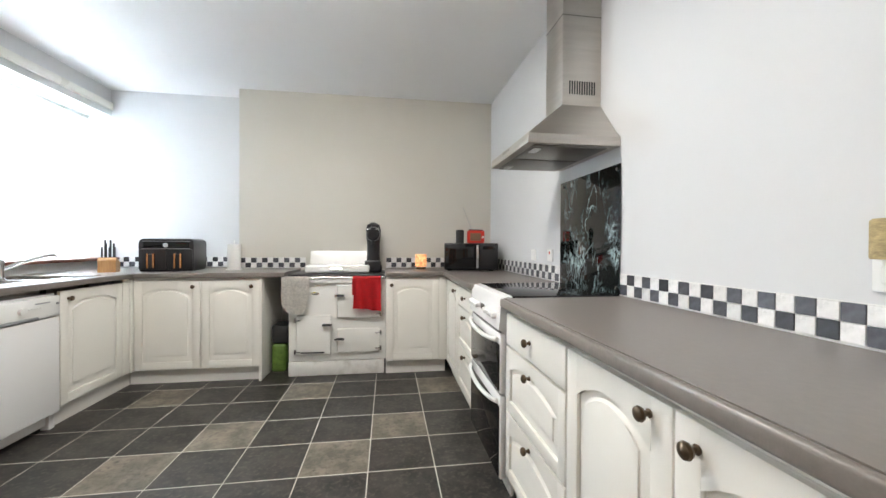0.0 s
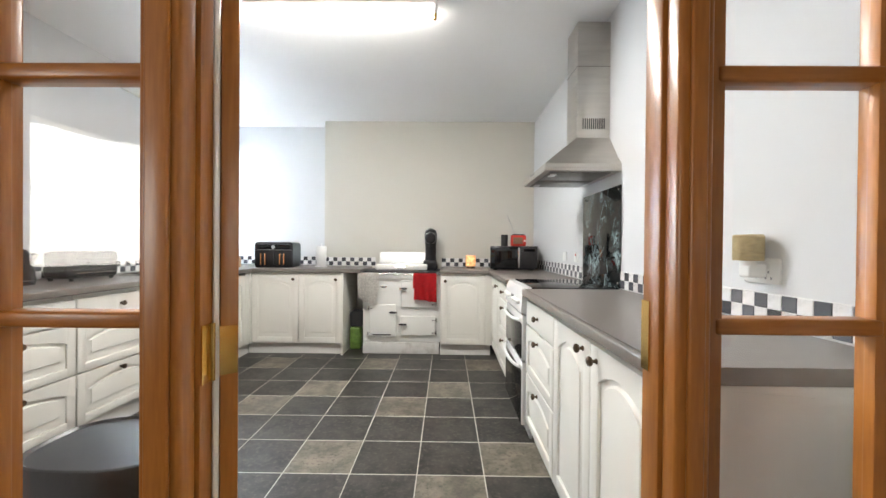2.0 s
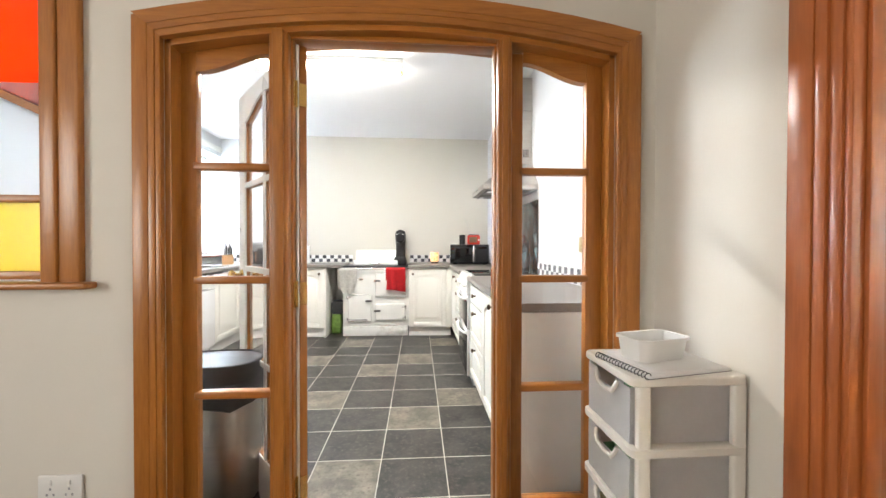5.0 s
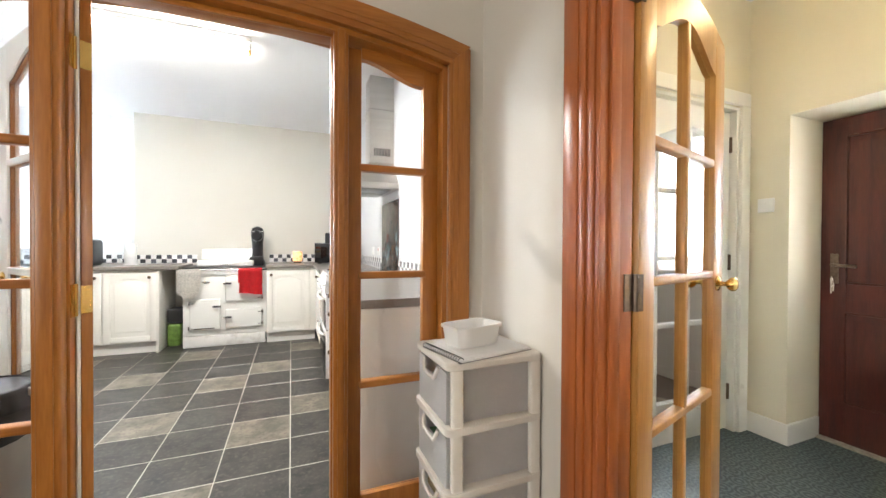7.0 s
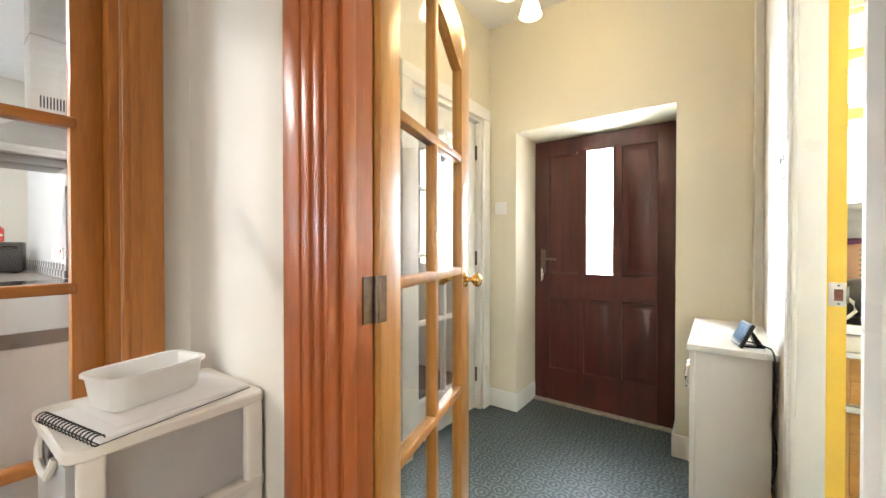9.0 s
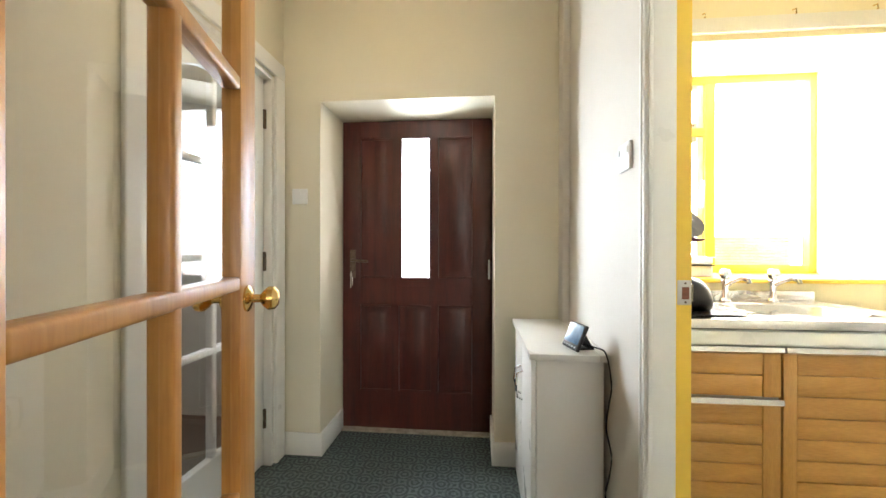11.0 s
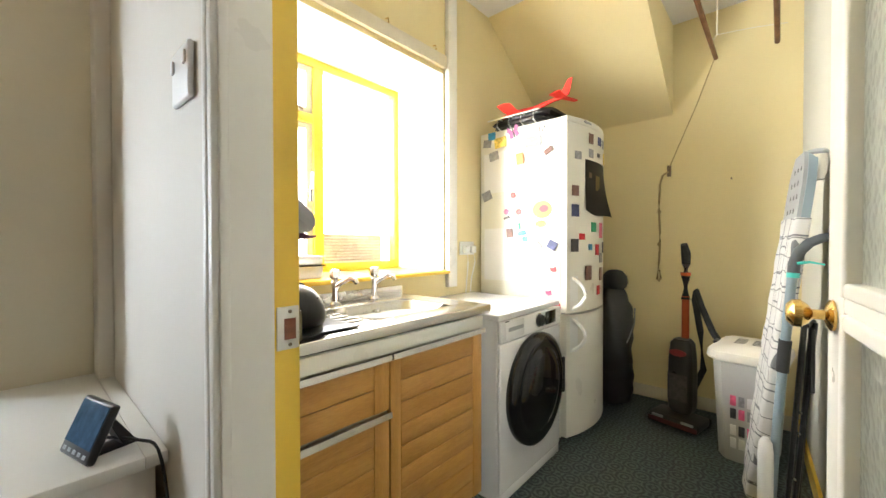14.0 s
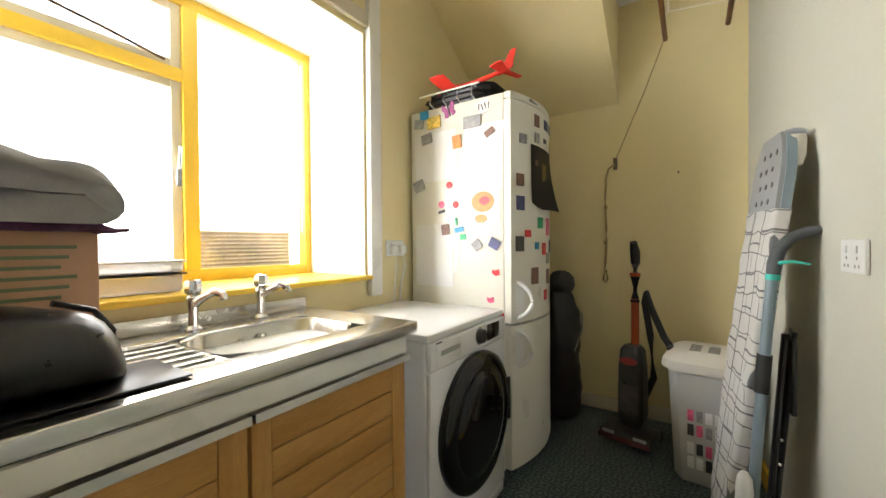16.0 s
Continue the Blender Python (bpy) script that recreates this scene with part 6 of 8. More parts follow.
setting("baseboard_utility", B(1.372, 3.0, -4.519, -4.505, 0.0, 0.09, 0.004), OFFWHITE, "cream painted baseboard", "baseboard")
setting("baseboard_utility_side", Shape().prism([(side_x(-4.5), -4.5), (side_x(-4.5) + 0.014, -4.5), (side_x(-2.6) + 0.014, -2.6), (side_x(-2.6), -2.6)], 0.0, 0.09, "z"), YELLOW_GLOSS, "yellow painted baseboard", "baseboard")

# sink unit
u = thing("sink_cabinet", (2.7, -2.2, 0), "white sink base unit with golden oak boarded fronts", "kitchen cabinet")
part("carcass", B(2.46, 3.0, -2.66, -1.67, 0.10, 0.855), WHITE_GLOSS, u)
part("fascia", B(2.436, 2.459, -2.665, -1.67, 0.808, 0.858, 0.002), WHITE_GLOSS, u)
part("toe_board", B(2.50, 2.52, -2.66, -1.67, 0.0, 0.10), BLACK_MATT, u)
for y0, y1 in ((-2.66, -2.150), (-2.142, -1.67)):
    part("finger_rail", Shape().prism([(2.43, 0.783), (2.418, 0.788), (2.420, 0.806), (2.434, 0.802), (2.459, 0.802), (2.459, 0.783)], y0, y1, "y"), SINK, u, "aluminium finger rail")
part("finger_rail", Shape().prism([(2.43, 0.598), (2.418, 0.603), (2.420, 0.622), (2.434, 0.618), (2.459, 0.618), (2.459, 0.598)], -2.142, -1.67, "y"), SINK, u, "aluminium finger rail")


def boarded(y0, y1, z0, z1, name):
    """A framed front of horizontal oak boards with open joints."""
    d = part(name, B(2.447, 2.458, y0, y1, z0, z1), OAK, u)
    for a, b in ((y0, y0 + 0.058), (y1 - 0.045, y1)):
        part("stile", B(2.436, 2.4468, a, b, z0, z1, 0.002), OAK_Z, d)
    n = max(1, round((z1 - z0) / 0.072))
    for i in range(n):
        a, b = z0 + (z1 - z0) * i / n, z0 + (z1 - z0) * (i + 1) / n
        part("board", B(2.437, 2.4468, y0 + 0.0595, y1 - 0.0465, a + 0.0015, b - 0.0015, 0.002), OAK, d)


boarded(-2.655, -2.150, 0.105, 0.780, "door")
boarded(-2.142, -1.675, 0.625, 0.780, "drawer_front")
boarded(-2.142, -1.675, 0.105, 0.595, "door")
s = thing("utility_sink", (2.7, -2.2, 0.86), "stainless steel sit-on sink with a ribbed drainer", "sink")
sh = Shape()
BX0, BX1, BY0, BY1 = 2.545, 2.86, -2.585, -2.165
sh.box(2.430, BX0, -2.72, -1.665, 0.862, 0.90, 0.006, 3).box(BX1, 3.0, -2.72, -1.665, 0.866, 0.8995, 0.003).box(BX0, BX1, -2.72, BY0, 0.866, 0.8993).box(BX0, BX1, BY1, -1.665, 0.866, 0.8965)
part("rim", sh, SINK, s)
rr2 = lambda ix, iy, z: [((BX0 + BX1) / 2 + max(-1, min(1, 1.18 * math.cos(q))) * ((BX1 - BX0) / 2 - ix), (BY0 + BY1) / 2 + max(-1, min(1, 1.18 * math.sin(q))) * ((BY1 - BY0) / 2 - iy), z) for q in np.linspace(0, 2 * math.pi, 40, endpoint=False)]
bowl = Shape().loft([rr2(-0.002, -0.002, 0.8985), rr2(0.004, 0.004, 0.893), rr2(0.016, 0.016, 0.79), rr2(0.045, 0.045, 0.725), rr2(0.14, 0.18, 0.716)], cap=False)
part("bowl", bowl, SINK, s, smooth=60)
part("bowl_base", B(2.60, 2.81, -2.50, -2.25, 0.713, 0.717), SINK, s)
part("waste", Shape().turned([(0.034, 0.0), (0.034, 0.004), (0.0, 0.003)], 20, pose(2.70, -2.37, 0.7175)), IRON, s)
for i in range(6):
    x = 2.575 + 0.05 * i
    part("drainer_rib", B(x, x + 0.018, -2.15, -1.72, 0.8967, 0.9025, 0.0025), SINK, s)
part("upstand", B(2.985, 3.0, -2.70, -1.665, 0.90, 0.945, 0.003), SINK, s)
part("overflow", Shape().turned([(0.016, 0), (0.016, 0.004), (0.006, 0.005), (0.0, 0.002)], 16, pose(2.842, -2.42, 0.858, 0, -80, 0)), CHROME, s)
part("plug_chain", Shape().tube([(2.842, -2.36, 0.87), (2.80, -2.33, 0.78), (2.74, -2.36, 0.728)], 0.003, 6), CHROME, s)
part("plug", Shape().turned([(0.03, 0), (0.032, 0.01), (0.01, 0.018), (0.0, 0.02)], 16, pose(2.70, -2.27, 0.7175)), BLACK_MATT, s, "black rubber plug")


def pillar_tap(x, y, label):
    t = thing("pillar_tap", (x, y, 0.8997), label, "tap", "pillar taps")
    part("body", Shape().turned([(0.024, 0), (0.024, 0.006), (0.015, 0.016), (0.013, 0.06), (0.017, 0.085), (0.018, 0.10), (0.012, 0.108)], 18), CHROME, t, local=True)
    part("spout", Shape().tube([(0, 0, 0.075), (-0.03, -0.012, 0.10), (-0.07, -0.03, 0.118), (-0.095, -0.04, 0.11), (-0.10, -0.042, 0.095)], [0.013, 0.013, 0.012, 0.011, 0.010], 10), CHROME, t, local=True)
    part("head", Shape().turned([(0.012, 0.106), (0.023, 0.116), (0.026, 0.135), (0.022, 0.152), (0.0, 0.156)], 8), CHROME, t, "faceted chrome tap head", local=True)


pillar_tap(2.925, -2.255, "chrome pillar tap on the steel sink")
pillar_tap(2.935, -2.475, "chrome pillar tap on the steel sink")

# washing machine
m = thing("washing_machine", (2.7, -3.03, 0), "white washing machine with a large black round door", "washing machine")
part("body", B(2.41, 2.99, -3.335, -2.735, 0.012, 0.822, 0.010, 3), WHITE_ENAMEL, m)
part("top", B(2.398, 3.0, -3.337, -2.732, 0.824, 0.850, 0.006, 3), WHITE_ENAMEL, m)
part("front_panel", B(2.392, 2.409, -3.335, -2.735, 0.06, 0.72, 0.008, 3), WHITE_ENAMEL, m)
cp = part("control_panel", B(2.388, 2.409, -3.335, -2.735, 0.724, 0.822, 0.008, 3), WHITE_ENAMEL, m)
part("dial", Shape().turned([(0.030, 0), (0.032, 0.008), (0.027, 0.024), (0.0, 0.025)], 24, pose(2.388, -3.075, 0.782, 0, -90, 0)), BLACK, cp, "black dial with a chrome ring")
part("dial_ring", Shape().turned([(0.036, 0), (0.036, 0.005), (0.033, 0.006)], 24, pose(2.3878, -3.075, 0.782, 0, -90, 0)), CHROME, cp)
part("display", B(2.3845, 2.3895, -3.265, -3.150, 0.745, 0.812, 0.002), BLACK_GLASS, cp, "black display")
part("detergent_drawer", B(2.385, 2.389, -2.93, -2.765, 0.738, 0.812, 0.003), WHITE_ENAMEL, cp)
part("drawer_grip", B(2.3835, 2.3852, -2.92, -2.79, 0.770, 0.788, 0.002), GREY_PLASTIC, cp)
part("print", B(2.3875, 2.3885, -2.80, -2.765, 0.815, 0.820), BLACK, cp)
MD = pose(2.392, -3.045, 0.455, 0, -90, 0)
dr = part("door_ring", Shape().turned([(0.268, 0.0), (0.272, 0.010), (0.268, 0.030), (0.250, 0.040), (0.215, 0.044), (0.19, 0.040)], 48, MD), BLACK_GLASS, m, "glossy black door ring", smooth=50)
part("door_glass", Shape().turned([(0.205, 0.041), (0.20, 0.046), (0.15, 0.054), (0.08, 0.058), (0.0, 0.059)], 40, MD), BLACK_GLASS, dr, "dark door glass", smooth=60)
part("door_grip", B(2.352, 2.366, -3.318, -3.295, 0.36, 0.55, 0.006, 3), BLACK_MATT, dr)
part("kick_panel", B(2.396, 2.41, -3.33, -2.74, 0.012, 0.058, 0.003), WHITE_ENAMEL, m)
for x in (2.45, 2.95):
    for y in (-3.29, -2.78):
        part("foot", Shape().rod((x, y, 0), (x, y, 0.014), 0.02, seg=12), BLACK_MATT, m)

# fridge freezer
FRIDGE = surface("cream_fridge_enamel", (0.76, 0.74, 0.66), 0.3, vary=0.02, scale=3, bump=0.02)
f = thing("fridge_freezer", (2.68, -3.73, 0), "tall cream fridge freezer covered in magnets and papers", "fridge freezer")


def bow(y, d=0.0):
    q = (y + 3.73) / 0.30
    return 2.395 - 0.062 * (1 - q * q) - d


def bowed(z0, z1):
    ys = [-4.03 + 0.60 * i / 16 for i in range(17)]
    return Shape().prism([(2.43, -4.03)] + [(bow(y), y) for y in ys] + [(2.43, -3.43)], z0, z1, "z")


part("body", B(2.432, 3.0, -4.03, -3.43, 0.03, 1.898, 0.006, 3), FRIDGE, f)
up = part("fridge_door", bowed(0.765, 1.862), FRIDGE, f)
lo = part("freezer_door", bowed(0.045, 0.752), FRIDGE, f)
part("door_seal", B(2.4305, 2.436, -4.02, -3.44, 0.750, 0.768), GREY_PLASTIC, f)
part("top_cap", bowed(1.866, 1.898), FRIDGE, f)
part("base_grille", B(2.44, 2.46, -4.02, -3.44, 0.0, 0.042), BLACK_MATT, f)
for dr, z0, z1 in ((up, 0.785, 0.965), (lo, 0.545, 0.725)):
    n = 10
    part("bow_handle", Shape().tube([(bow(-3.475, -0.004) - 0.072 * math.sin(math.pi * i / n) ** 0.7, -3.478 - 0.012 * math.sin(math.pi * i / n), z0 + (z1 - z0) * i / n) for i in range(n + 1)], 0.011, 8), WHITE_PLASTIC, dr, "white bow handle")
    part("handle_plate", Shape().prism([(bow(-3.455, 0.001), -3.455), (bow(-3.515, 0.001), -3.515), (bow(-3.515, -0.012), -3.515), (bow(-3.455, -0.012), -3.455)], z0 - 0.01, z1 + 0.01, "z"), WHITE_PLASTIC, dr)
part("badge", B(bow(-3.62, 0.004), bow(-3.62, -0.006), -3.68, -3.56, 1.878, 1.886), GREY_PLASTIC, f)


def tint(name, c, vary=0.35):
    return surface(name, c, 0.45, vary=vary, scale=60, fine=200, bump=0.02)


PAPER = surface("pinned_paper", (0.80, 0.80, 0.79), 0.85, vary=0.02, scale=8, bump=0.02)
TINTS = {"grey": tint("magnet_grey", (0.30, 0.30, 0.31)), "dark": tint("magnet_dark", (0.05, 0.05, 0.06)), "red": tint("magnet_red", (0.70, 0.03, 0.04)), "pink": tint("magnet_pink", (0.75, 0.12, 0.25)),
         "blue": tint("magnet_blue", (0.03, 0.28, 0.55)), "green": tint("magnet_green", (0.04, 0.42, 0.20)), "orange": tint("magnet_orange", (0.75, 0.24, 0.05)), "yellow": tint("magnet_yellow", (0.75, 0.55, 0.10), 0.6),
         "brown": tint("magnet_brown", (0.16, 0.07, 0.05)), "purple": tint("magnet_purple", (0.42, 0.10, 0.28)), "white": PAPER, "navy": tint("magnet_navy", (0.05, 0.06, 0.18))}
# x, z, width, height, tilt, colour on the fridge's side
SIDE_A = [(2.548, 1.601, 0.226, 0.33, -2, "white"), (2.833, 1.632, 0.274, 0.264, 2, "white"), (2.846, 1.096, 0.242, 0.338, 0, "white"), (2.699, 1.111, 0.022, 0.216, -8, "white"), (2.540, 1.349, 0.174, 0.186, 2, "white"),
          (2.904, 1.870, 0.055, 0.048, 0, "blue"), (2.839, 1.820, 0.085, 0.065, 4, "yellow"), (2.940, 1.827, 0.060, 0.050, -8, "grey"), (2.888, 1.738, 0.070, 0.055, 10, "grey"), (2.695, 1.694, 0.050, 0.068, 6, "orange")]
SIDE_B = [(2.603, 1.784, 0.102, 0.060, 0, "grey"), (2.505, 1.715, 0.056, 0.030, 30, "brown"), (2.943, 1.482, 0.070, 0.060, 20, "grey"), (2.791, 1.331, 0.042, 0.014, 15, "dark"), (2.769, 1.234, 0.046, 0.056, 6, "brown"),
          (2.683, 1.231, 0.055, 0.026, 10, "blue"), (2.660, 1.193, 0.034, 0.028, 0, "green"), (2.700, 1.275, 0.014, 0.040, 5, "green"), (2.578, 1.150, 0.048, 0.048, 40, "grey"), (2.481, 1.156, 0.056, 0.050, -28, "navy")]


def magnet_on_side(x, z, w, h, tilt, c, lift):
    t = 0.001 if c == "white" else 0.004
    m = pose(x, -3.4295 + lift, z, 0, tilt, 0)
    g = "papers on the fridge" if c == "white" else "fridge magnets"
    ob = solid("pinned_paper" if c == "white" else "fridge_magnet", B(-w / 2, w / 2, 0, t, -h / 2, h / 2), TINTS[c], ("sheet of white paper pinned to the fridge side" if c == "white" else c + " fridge magnet stuck on the fridge side"), "paper" if c == "white" else "magnet", g)
    ob.matrix_basis = m
    return ob


for i, a in enumerate(SIDE_A + SIDE_B):
    magnet_on_side(*a, lift=0.0006 * (i % 5) if a[5] == "white" else 0.0042)
for x, z, c in ((2.744, 1.471, "red"), (2.705, 1.364, "red"), (2.794, 1.370, "pink")):
    ob = solid("fridge_magnet", Shape().turned([(0.010, 0), (0.018, 0), (0.019, 0.003), (0.010, 0.004)], 16, pose(0, 0, 0, -90)), TINTS[c], c + " round fridge magnet stuck on the fridge side", "magnet", "fridge magnets")
    ob.matrix_basis = Matrix.Translation((x, -3.4278, z))
for x, z, c in ((2.475, 1.014, "red"), (2.505, 0.875, "pink"), (2.425, 0.80, "red")):
    ob = solid("fridge_magnet", Shape().prism([(-0.02, -0.012), (0.0, -0.018), (0.018, -0.008), (0.020, 0.012), (0.004, 0.006), (-0.016, 0.016)], 0, 0.004, "y"), TINTS[c], c + " plastic letter magnet on the fridge side", "magnet", "fridge magnets")
    ob.matrix_basis = Matrix.Translation((x if x > 2.44 else 2.45, -3.4293, z))
# butterfly and the child's drawing
b = thing("butterfly_magnet", (2.744, -3.4285, 1.87), "purple butterfly magnet at the top of the fridge", "magnet", "fridge magnets")
for sx in (-1, 1):
    part("wing", Shape().prism([(0, 0), (sx * 0.03, 0.045), (sx * 0.042, 0.02), (sx * 0.028, -0.005), (sx * 0.036, -0.03), (sx * 0.014, -0.038)], 0.001, 0.004, "y", pose(0, 0, 0, 0, 18, 0)), TINTS["purple"], b, local=True)
part("body", B(-0.003, 0.003, 0.001, 0.006, -0.035, 0.04, m=pose(0, 0, 0, 0, 18, 0)), TINTS["dark"], b, local=True)
d = thing("painted_sheet", (2.54, -3.4258, 1.349), "child's orange and red painted shapes on paper", "drawing")
part("orange_patch", Shape().turned([(0.058, 0), (0.058, 0.0006)], 20, pose(0.005, 0.0, 0.02, -90) @ Matrix.Diagonal((1.1, 0.9, 1, 1))), TINTS["orange"], d, local=True)
part("red_patch", Shape().turned([(0.024, 0), (0.024, 0.0006)], 18, pose(-0.005, 0.001, 0.025, -90) @ Matrix.Diagonal((1.2, 0.9, 1, 1))), TINTS["red"], d, local=True)
part("brown_patch", Shape().turned([(0.030, 0), (0.030, 0.0006)], 16, pose(0.015, 0.0, -0.065, -90) @ Matrix.Diagonal((1.2, 0.7, 1, 1))), TINTS["orange"], d, local=True)
d = thing("comic_sketch", (2.537, -3.4278, 1.848), "cream sketch magnet with dark strokes near the fridge top", "magnet", "fridge magnets")
part("card", Shape().prism([(-0.045, -0.02), (0.02, -0.04), (0.05, 0.02), (-0.02, 0.042)], 0, 0.002, "y"), PAPER, d, local=True)
for i in range(4):
    part("stroke", B(-0.03 + 0.018 * i, -0.024 + 0.018 * i, 0.002, 0.003, -0.015, 0.018, m=pose(0, 0, 0, 0, 12 * (i % 3), 0)), TINTS["dark"], d, local=True)
# y, z, width, height, colour on the bowed front
FRONT = [(-3.512, 1.679, 0.055, 0.045, "grey"), (-3.640, 1.795, 0.050, 0.060, "brown"), (-3.770, 1.801, 0.060, 0.050, "navy"), (-3.640, 1.706, 0.050, 0.050, "grey"), (-3.750, 1.712, 0.040, 0.022, "dark"),
         (-3.900, 1.714, 0.050, 0.070, "yellow"), (-3.490, 1.472, 0.055, 0.060, "brown"), (-3.490, 1.357, 0.060, 0.070, "navy"), (-3.676, 1.265, 0.060, 0.058, "green"), (-3.800, 1.248, 0.055, 0.095, "pink"),
         (-3.548, 1.206, 0.050, 0.036, "red"), (-3.485, 1.155, 0.060, 0.075, "dark"), (-3.634, 1.144, 0.040, 0.036, "blue"), (-3.730, 1.127, 0.050, 0.066, "red"), (-3.800, 1.075, 0.060, 0.060, "grey")]
FRONT_B = [(-3.612, 0.989, 0.065, 0.085, "brown"), (-3.800, 0.974, 0.050, 0.080, "brown"), (-3.750, 0.876, 0.045, 0.055, "red"), (-3.86, 1.80, 0.04, 0.05, "grey"), (-3.86, 1.14, 0.03, 0.07, "dark")]
for y, z, wd, h, c in FRONT + FRONT_B:
    slope = math.degrees(math.atan(2 * 0.062 * (y + 3.73) / 0.09))
    ob = solid("fridge_magnet", B(-0.0045, 0.0, -wd / 2, wd / 2, -h / 2, h / 2), TINTS[c], c + " picture magnet stuck on the fridge door", "magnet", "fridge magnets")
    ob.matrix_basis = pose(bow(y, 0.0016), y, z, 0, 0, -slope)
sh = Shape()
grid = []
for j in range(9):
    down = j / 8
    row = []
    for i in range(13):
        far = i / 12
        y = -3.575 - 0.30 * far
        lift = 0.004 + 0.055 * far ** 3 * down ** 2 + 0.018 * max(0.0, 0.25 - far) * down ** 2
        row.append(sh.bm.verts.new((bow(y, lift), y, 1.665 - 0.30 * down - 0.045 * far * down ** 2 - 0.012 * math.sin(5 * far) * down)))
    grid.append(row)
for r0, r1 in zip(grid, grid[1:]):
    for i in range(12):
        sh.bm.faces.new((r0[i], r0[i + 1], r1[i + 1], r1[i]))
bmesh.ops.solidify(sh.bm, geom=sh.bm.faces[:], thickness=0.0012)
po = thing("black_poster", (2.33, -3.72, 1.5), "curling black printed sheet held to the fridge door", "poster")
part("sheet", sh, tint("black_print", (0.02, 0.019, 0.018), 0.6), po, smooth=70)
part("yellow_print", B(bow(-3.73, 0.0065), bow(-3.73, 0.0045), -3.76, -3.70, 1.49, 1.58), tint("ochre_print", (0.22, 0.16, 0.05)), po)
part("pale_print", B(bow(-3.63, 0.0065), bow(-3.63, 0.0045), -3.66, -3.61, 1.56, 1.59), tint("tan_print", (0.20, 0.12, 0.08)), po)

# oven trays, wire rack and toy glider on top of the fridge
t = thing("wire_rack", (2.72, -3.56, 1.898), "white wire rack lying on the fridge", "wire rack")
for i in range(4):
    y0 = -3.43
    part("wire", Shape().tube([(2.60 + 0.085 * i, y0 - 0.25, 1.985), (2.60 + 0.085 * i, y0 + 0.01, 1.975), (2.60 + 0.085 * i, y0 + 0.02, 1.92), (2.60 + 0.085 * i, y0 - 0.03, 1.902)], 0.004, 6), WHITE_PLASTIC, t)
part("wire", Shape().rod((2.56, -3.418, 1.972), (2.93, -3.418, 1.972), 0.005, seg=8), WHITE_PLASTIC, t)
for i, (dz, dx) in enumerate(((0.0, 0.0), (0.028, 0.02), (0.054, -0.02))):
    rr3 = lambda kx, ky, z: [(2.72 + dx + max(-1, min(1, 1.25 * math.cos(q))) * kx, -3.60 + max(-1, min(1, 1.25 * math.sin(q))) * ky, z) for q in np.linspace(0, 2 * math.pi, 28, endpoint=False)]
    z = 1.899 + dz
    tr = thing("baking_tray", (2.72 + dx, -3.60, z), "black baking tray stacked on the fridge", "baking tray", "baking trays")
    part("pan", Shape().loft([rr3(0.17, 0.13, z), rr3(0.18, 0.14, z + 0.024), rr3(0.20, 0.155, z + 0.026), rr3(0.20, 0.155, z + 0.030), rr3(0.178, 0.138, z + 0.028), rr3(0.165, 0.125, z + 0.005)]), BLACK, tr)
g = thing("toy_glider", pose(2.64, -3.50, 1.965, 0, 0, 0), "red foam toy glider resting on baking trays", "toy plane")
FOAM = surface("red_foam", (0.75, 0.035, 0.02), 0.6, vary=0.08, scale=20, bump=0.1)
NV, TV = Vector((0.20, 0.04, 0.02)), Vector((-0.20, -0.03, 0.085))
part("fuselage", Shape().tube([NV, NV.lerp(TV, 0.2), NV.lerp(TV, 0.5) - Vector((0, 0, 0.012)), NV.lerp(TV, 0.8), TV], [0.010, 0.020, 0.018, 0.011, 0.006], 10), FOAM, g, local=True)
part("wing", Shape().loft([[(x + q[0], y, z + q[1]) for q in ((-0.045, 0), (0.0, 0.007), (0.05, 0.0), (0.0, -0.004))] for x, y, z in ((0.13, 0.15, 0.062), (0.11, 0.09, 0.030), (0.08, 0.0, 0.018), (0.06, -0.12, 0.022), (0.04, -0.20, 0.045))]), FOAM, g, local=True)
part("tail_fin", Shape().prism([(-0.14, 0.065), (-0.215, 0.09), (-0.235, 0.185), (-0.205, 0.18)], -0.033, -0.027, "y"), FOAM, g, local=True)
part("tailplane", Shape().prism([(-0.13, 0.06), (-0.175, 0.085), (-0.21, 0.085), (-0.195, -0.03), (-0.225, -0.135), (-0.20, -0.14), (-0.15, -0.03)], 0.077, 0.083, "z"), FOAM, g, local=True)

# socket with plug and cable beside the fridge
p = socket_plate("wall_socket", pose(3.0195, -3.295, 1.137, 0, 0, -90), 0.146, "white double socket with a plug and cable")
part("plug", B(-0.055, -0.008, -0.045, -0.012, -0.032, 0.016, 0.008, 3), WHITE_PLASTIC, p, local=True)
part("plug", B(0.012, 0.058, -0.045, -0.012, -0.032, 0.016, 0.008, 3), WHITE_PLASTIC, p, local=True)
part("flex", Shape().tube([(-0.03, -0.035, -0.03), (-0.03, -0.04, -0.10), (-0.02, -0.02, -0.22), (-0.03, -0.02, -0.30)], 0.004, 6), WHITE_PLASTIC, p, local=True)
part("flex", Shape().tube([(0.035, -0.035, -0.03), (0.045, -0.04, -0.09), (0.03, -0.02, -0.20), (0.02, -0.02, -0.30)], 0.004, 6), WHITE_PLASTIC, p, local=True)
socket_plate("wall_socket", pose(side_x(-3.07) + 0.0005, -3.07, 1.116, 0, 0, 92.4), 0.146, "white double wall socket beside the ironing board")

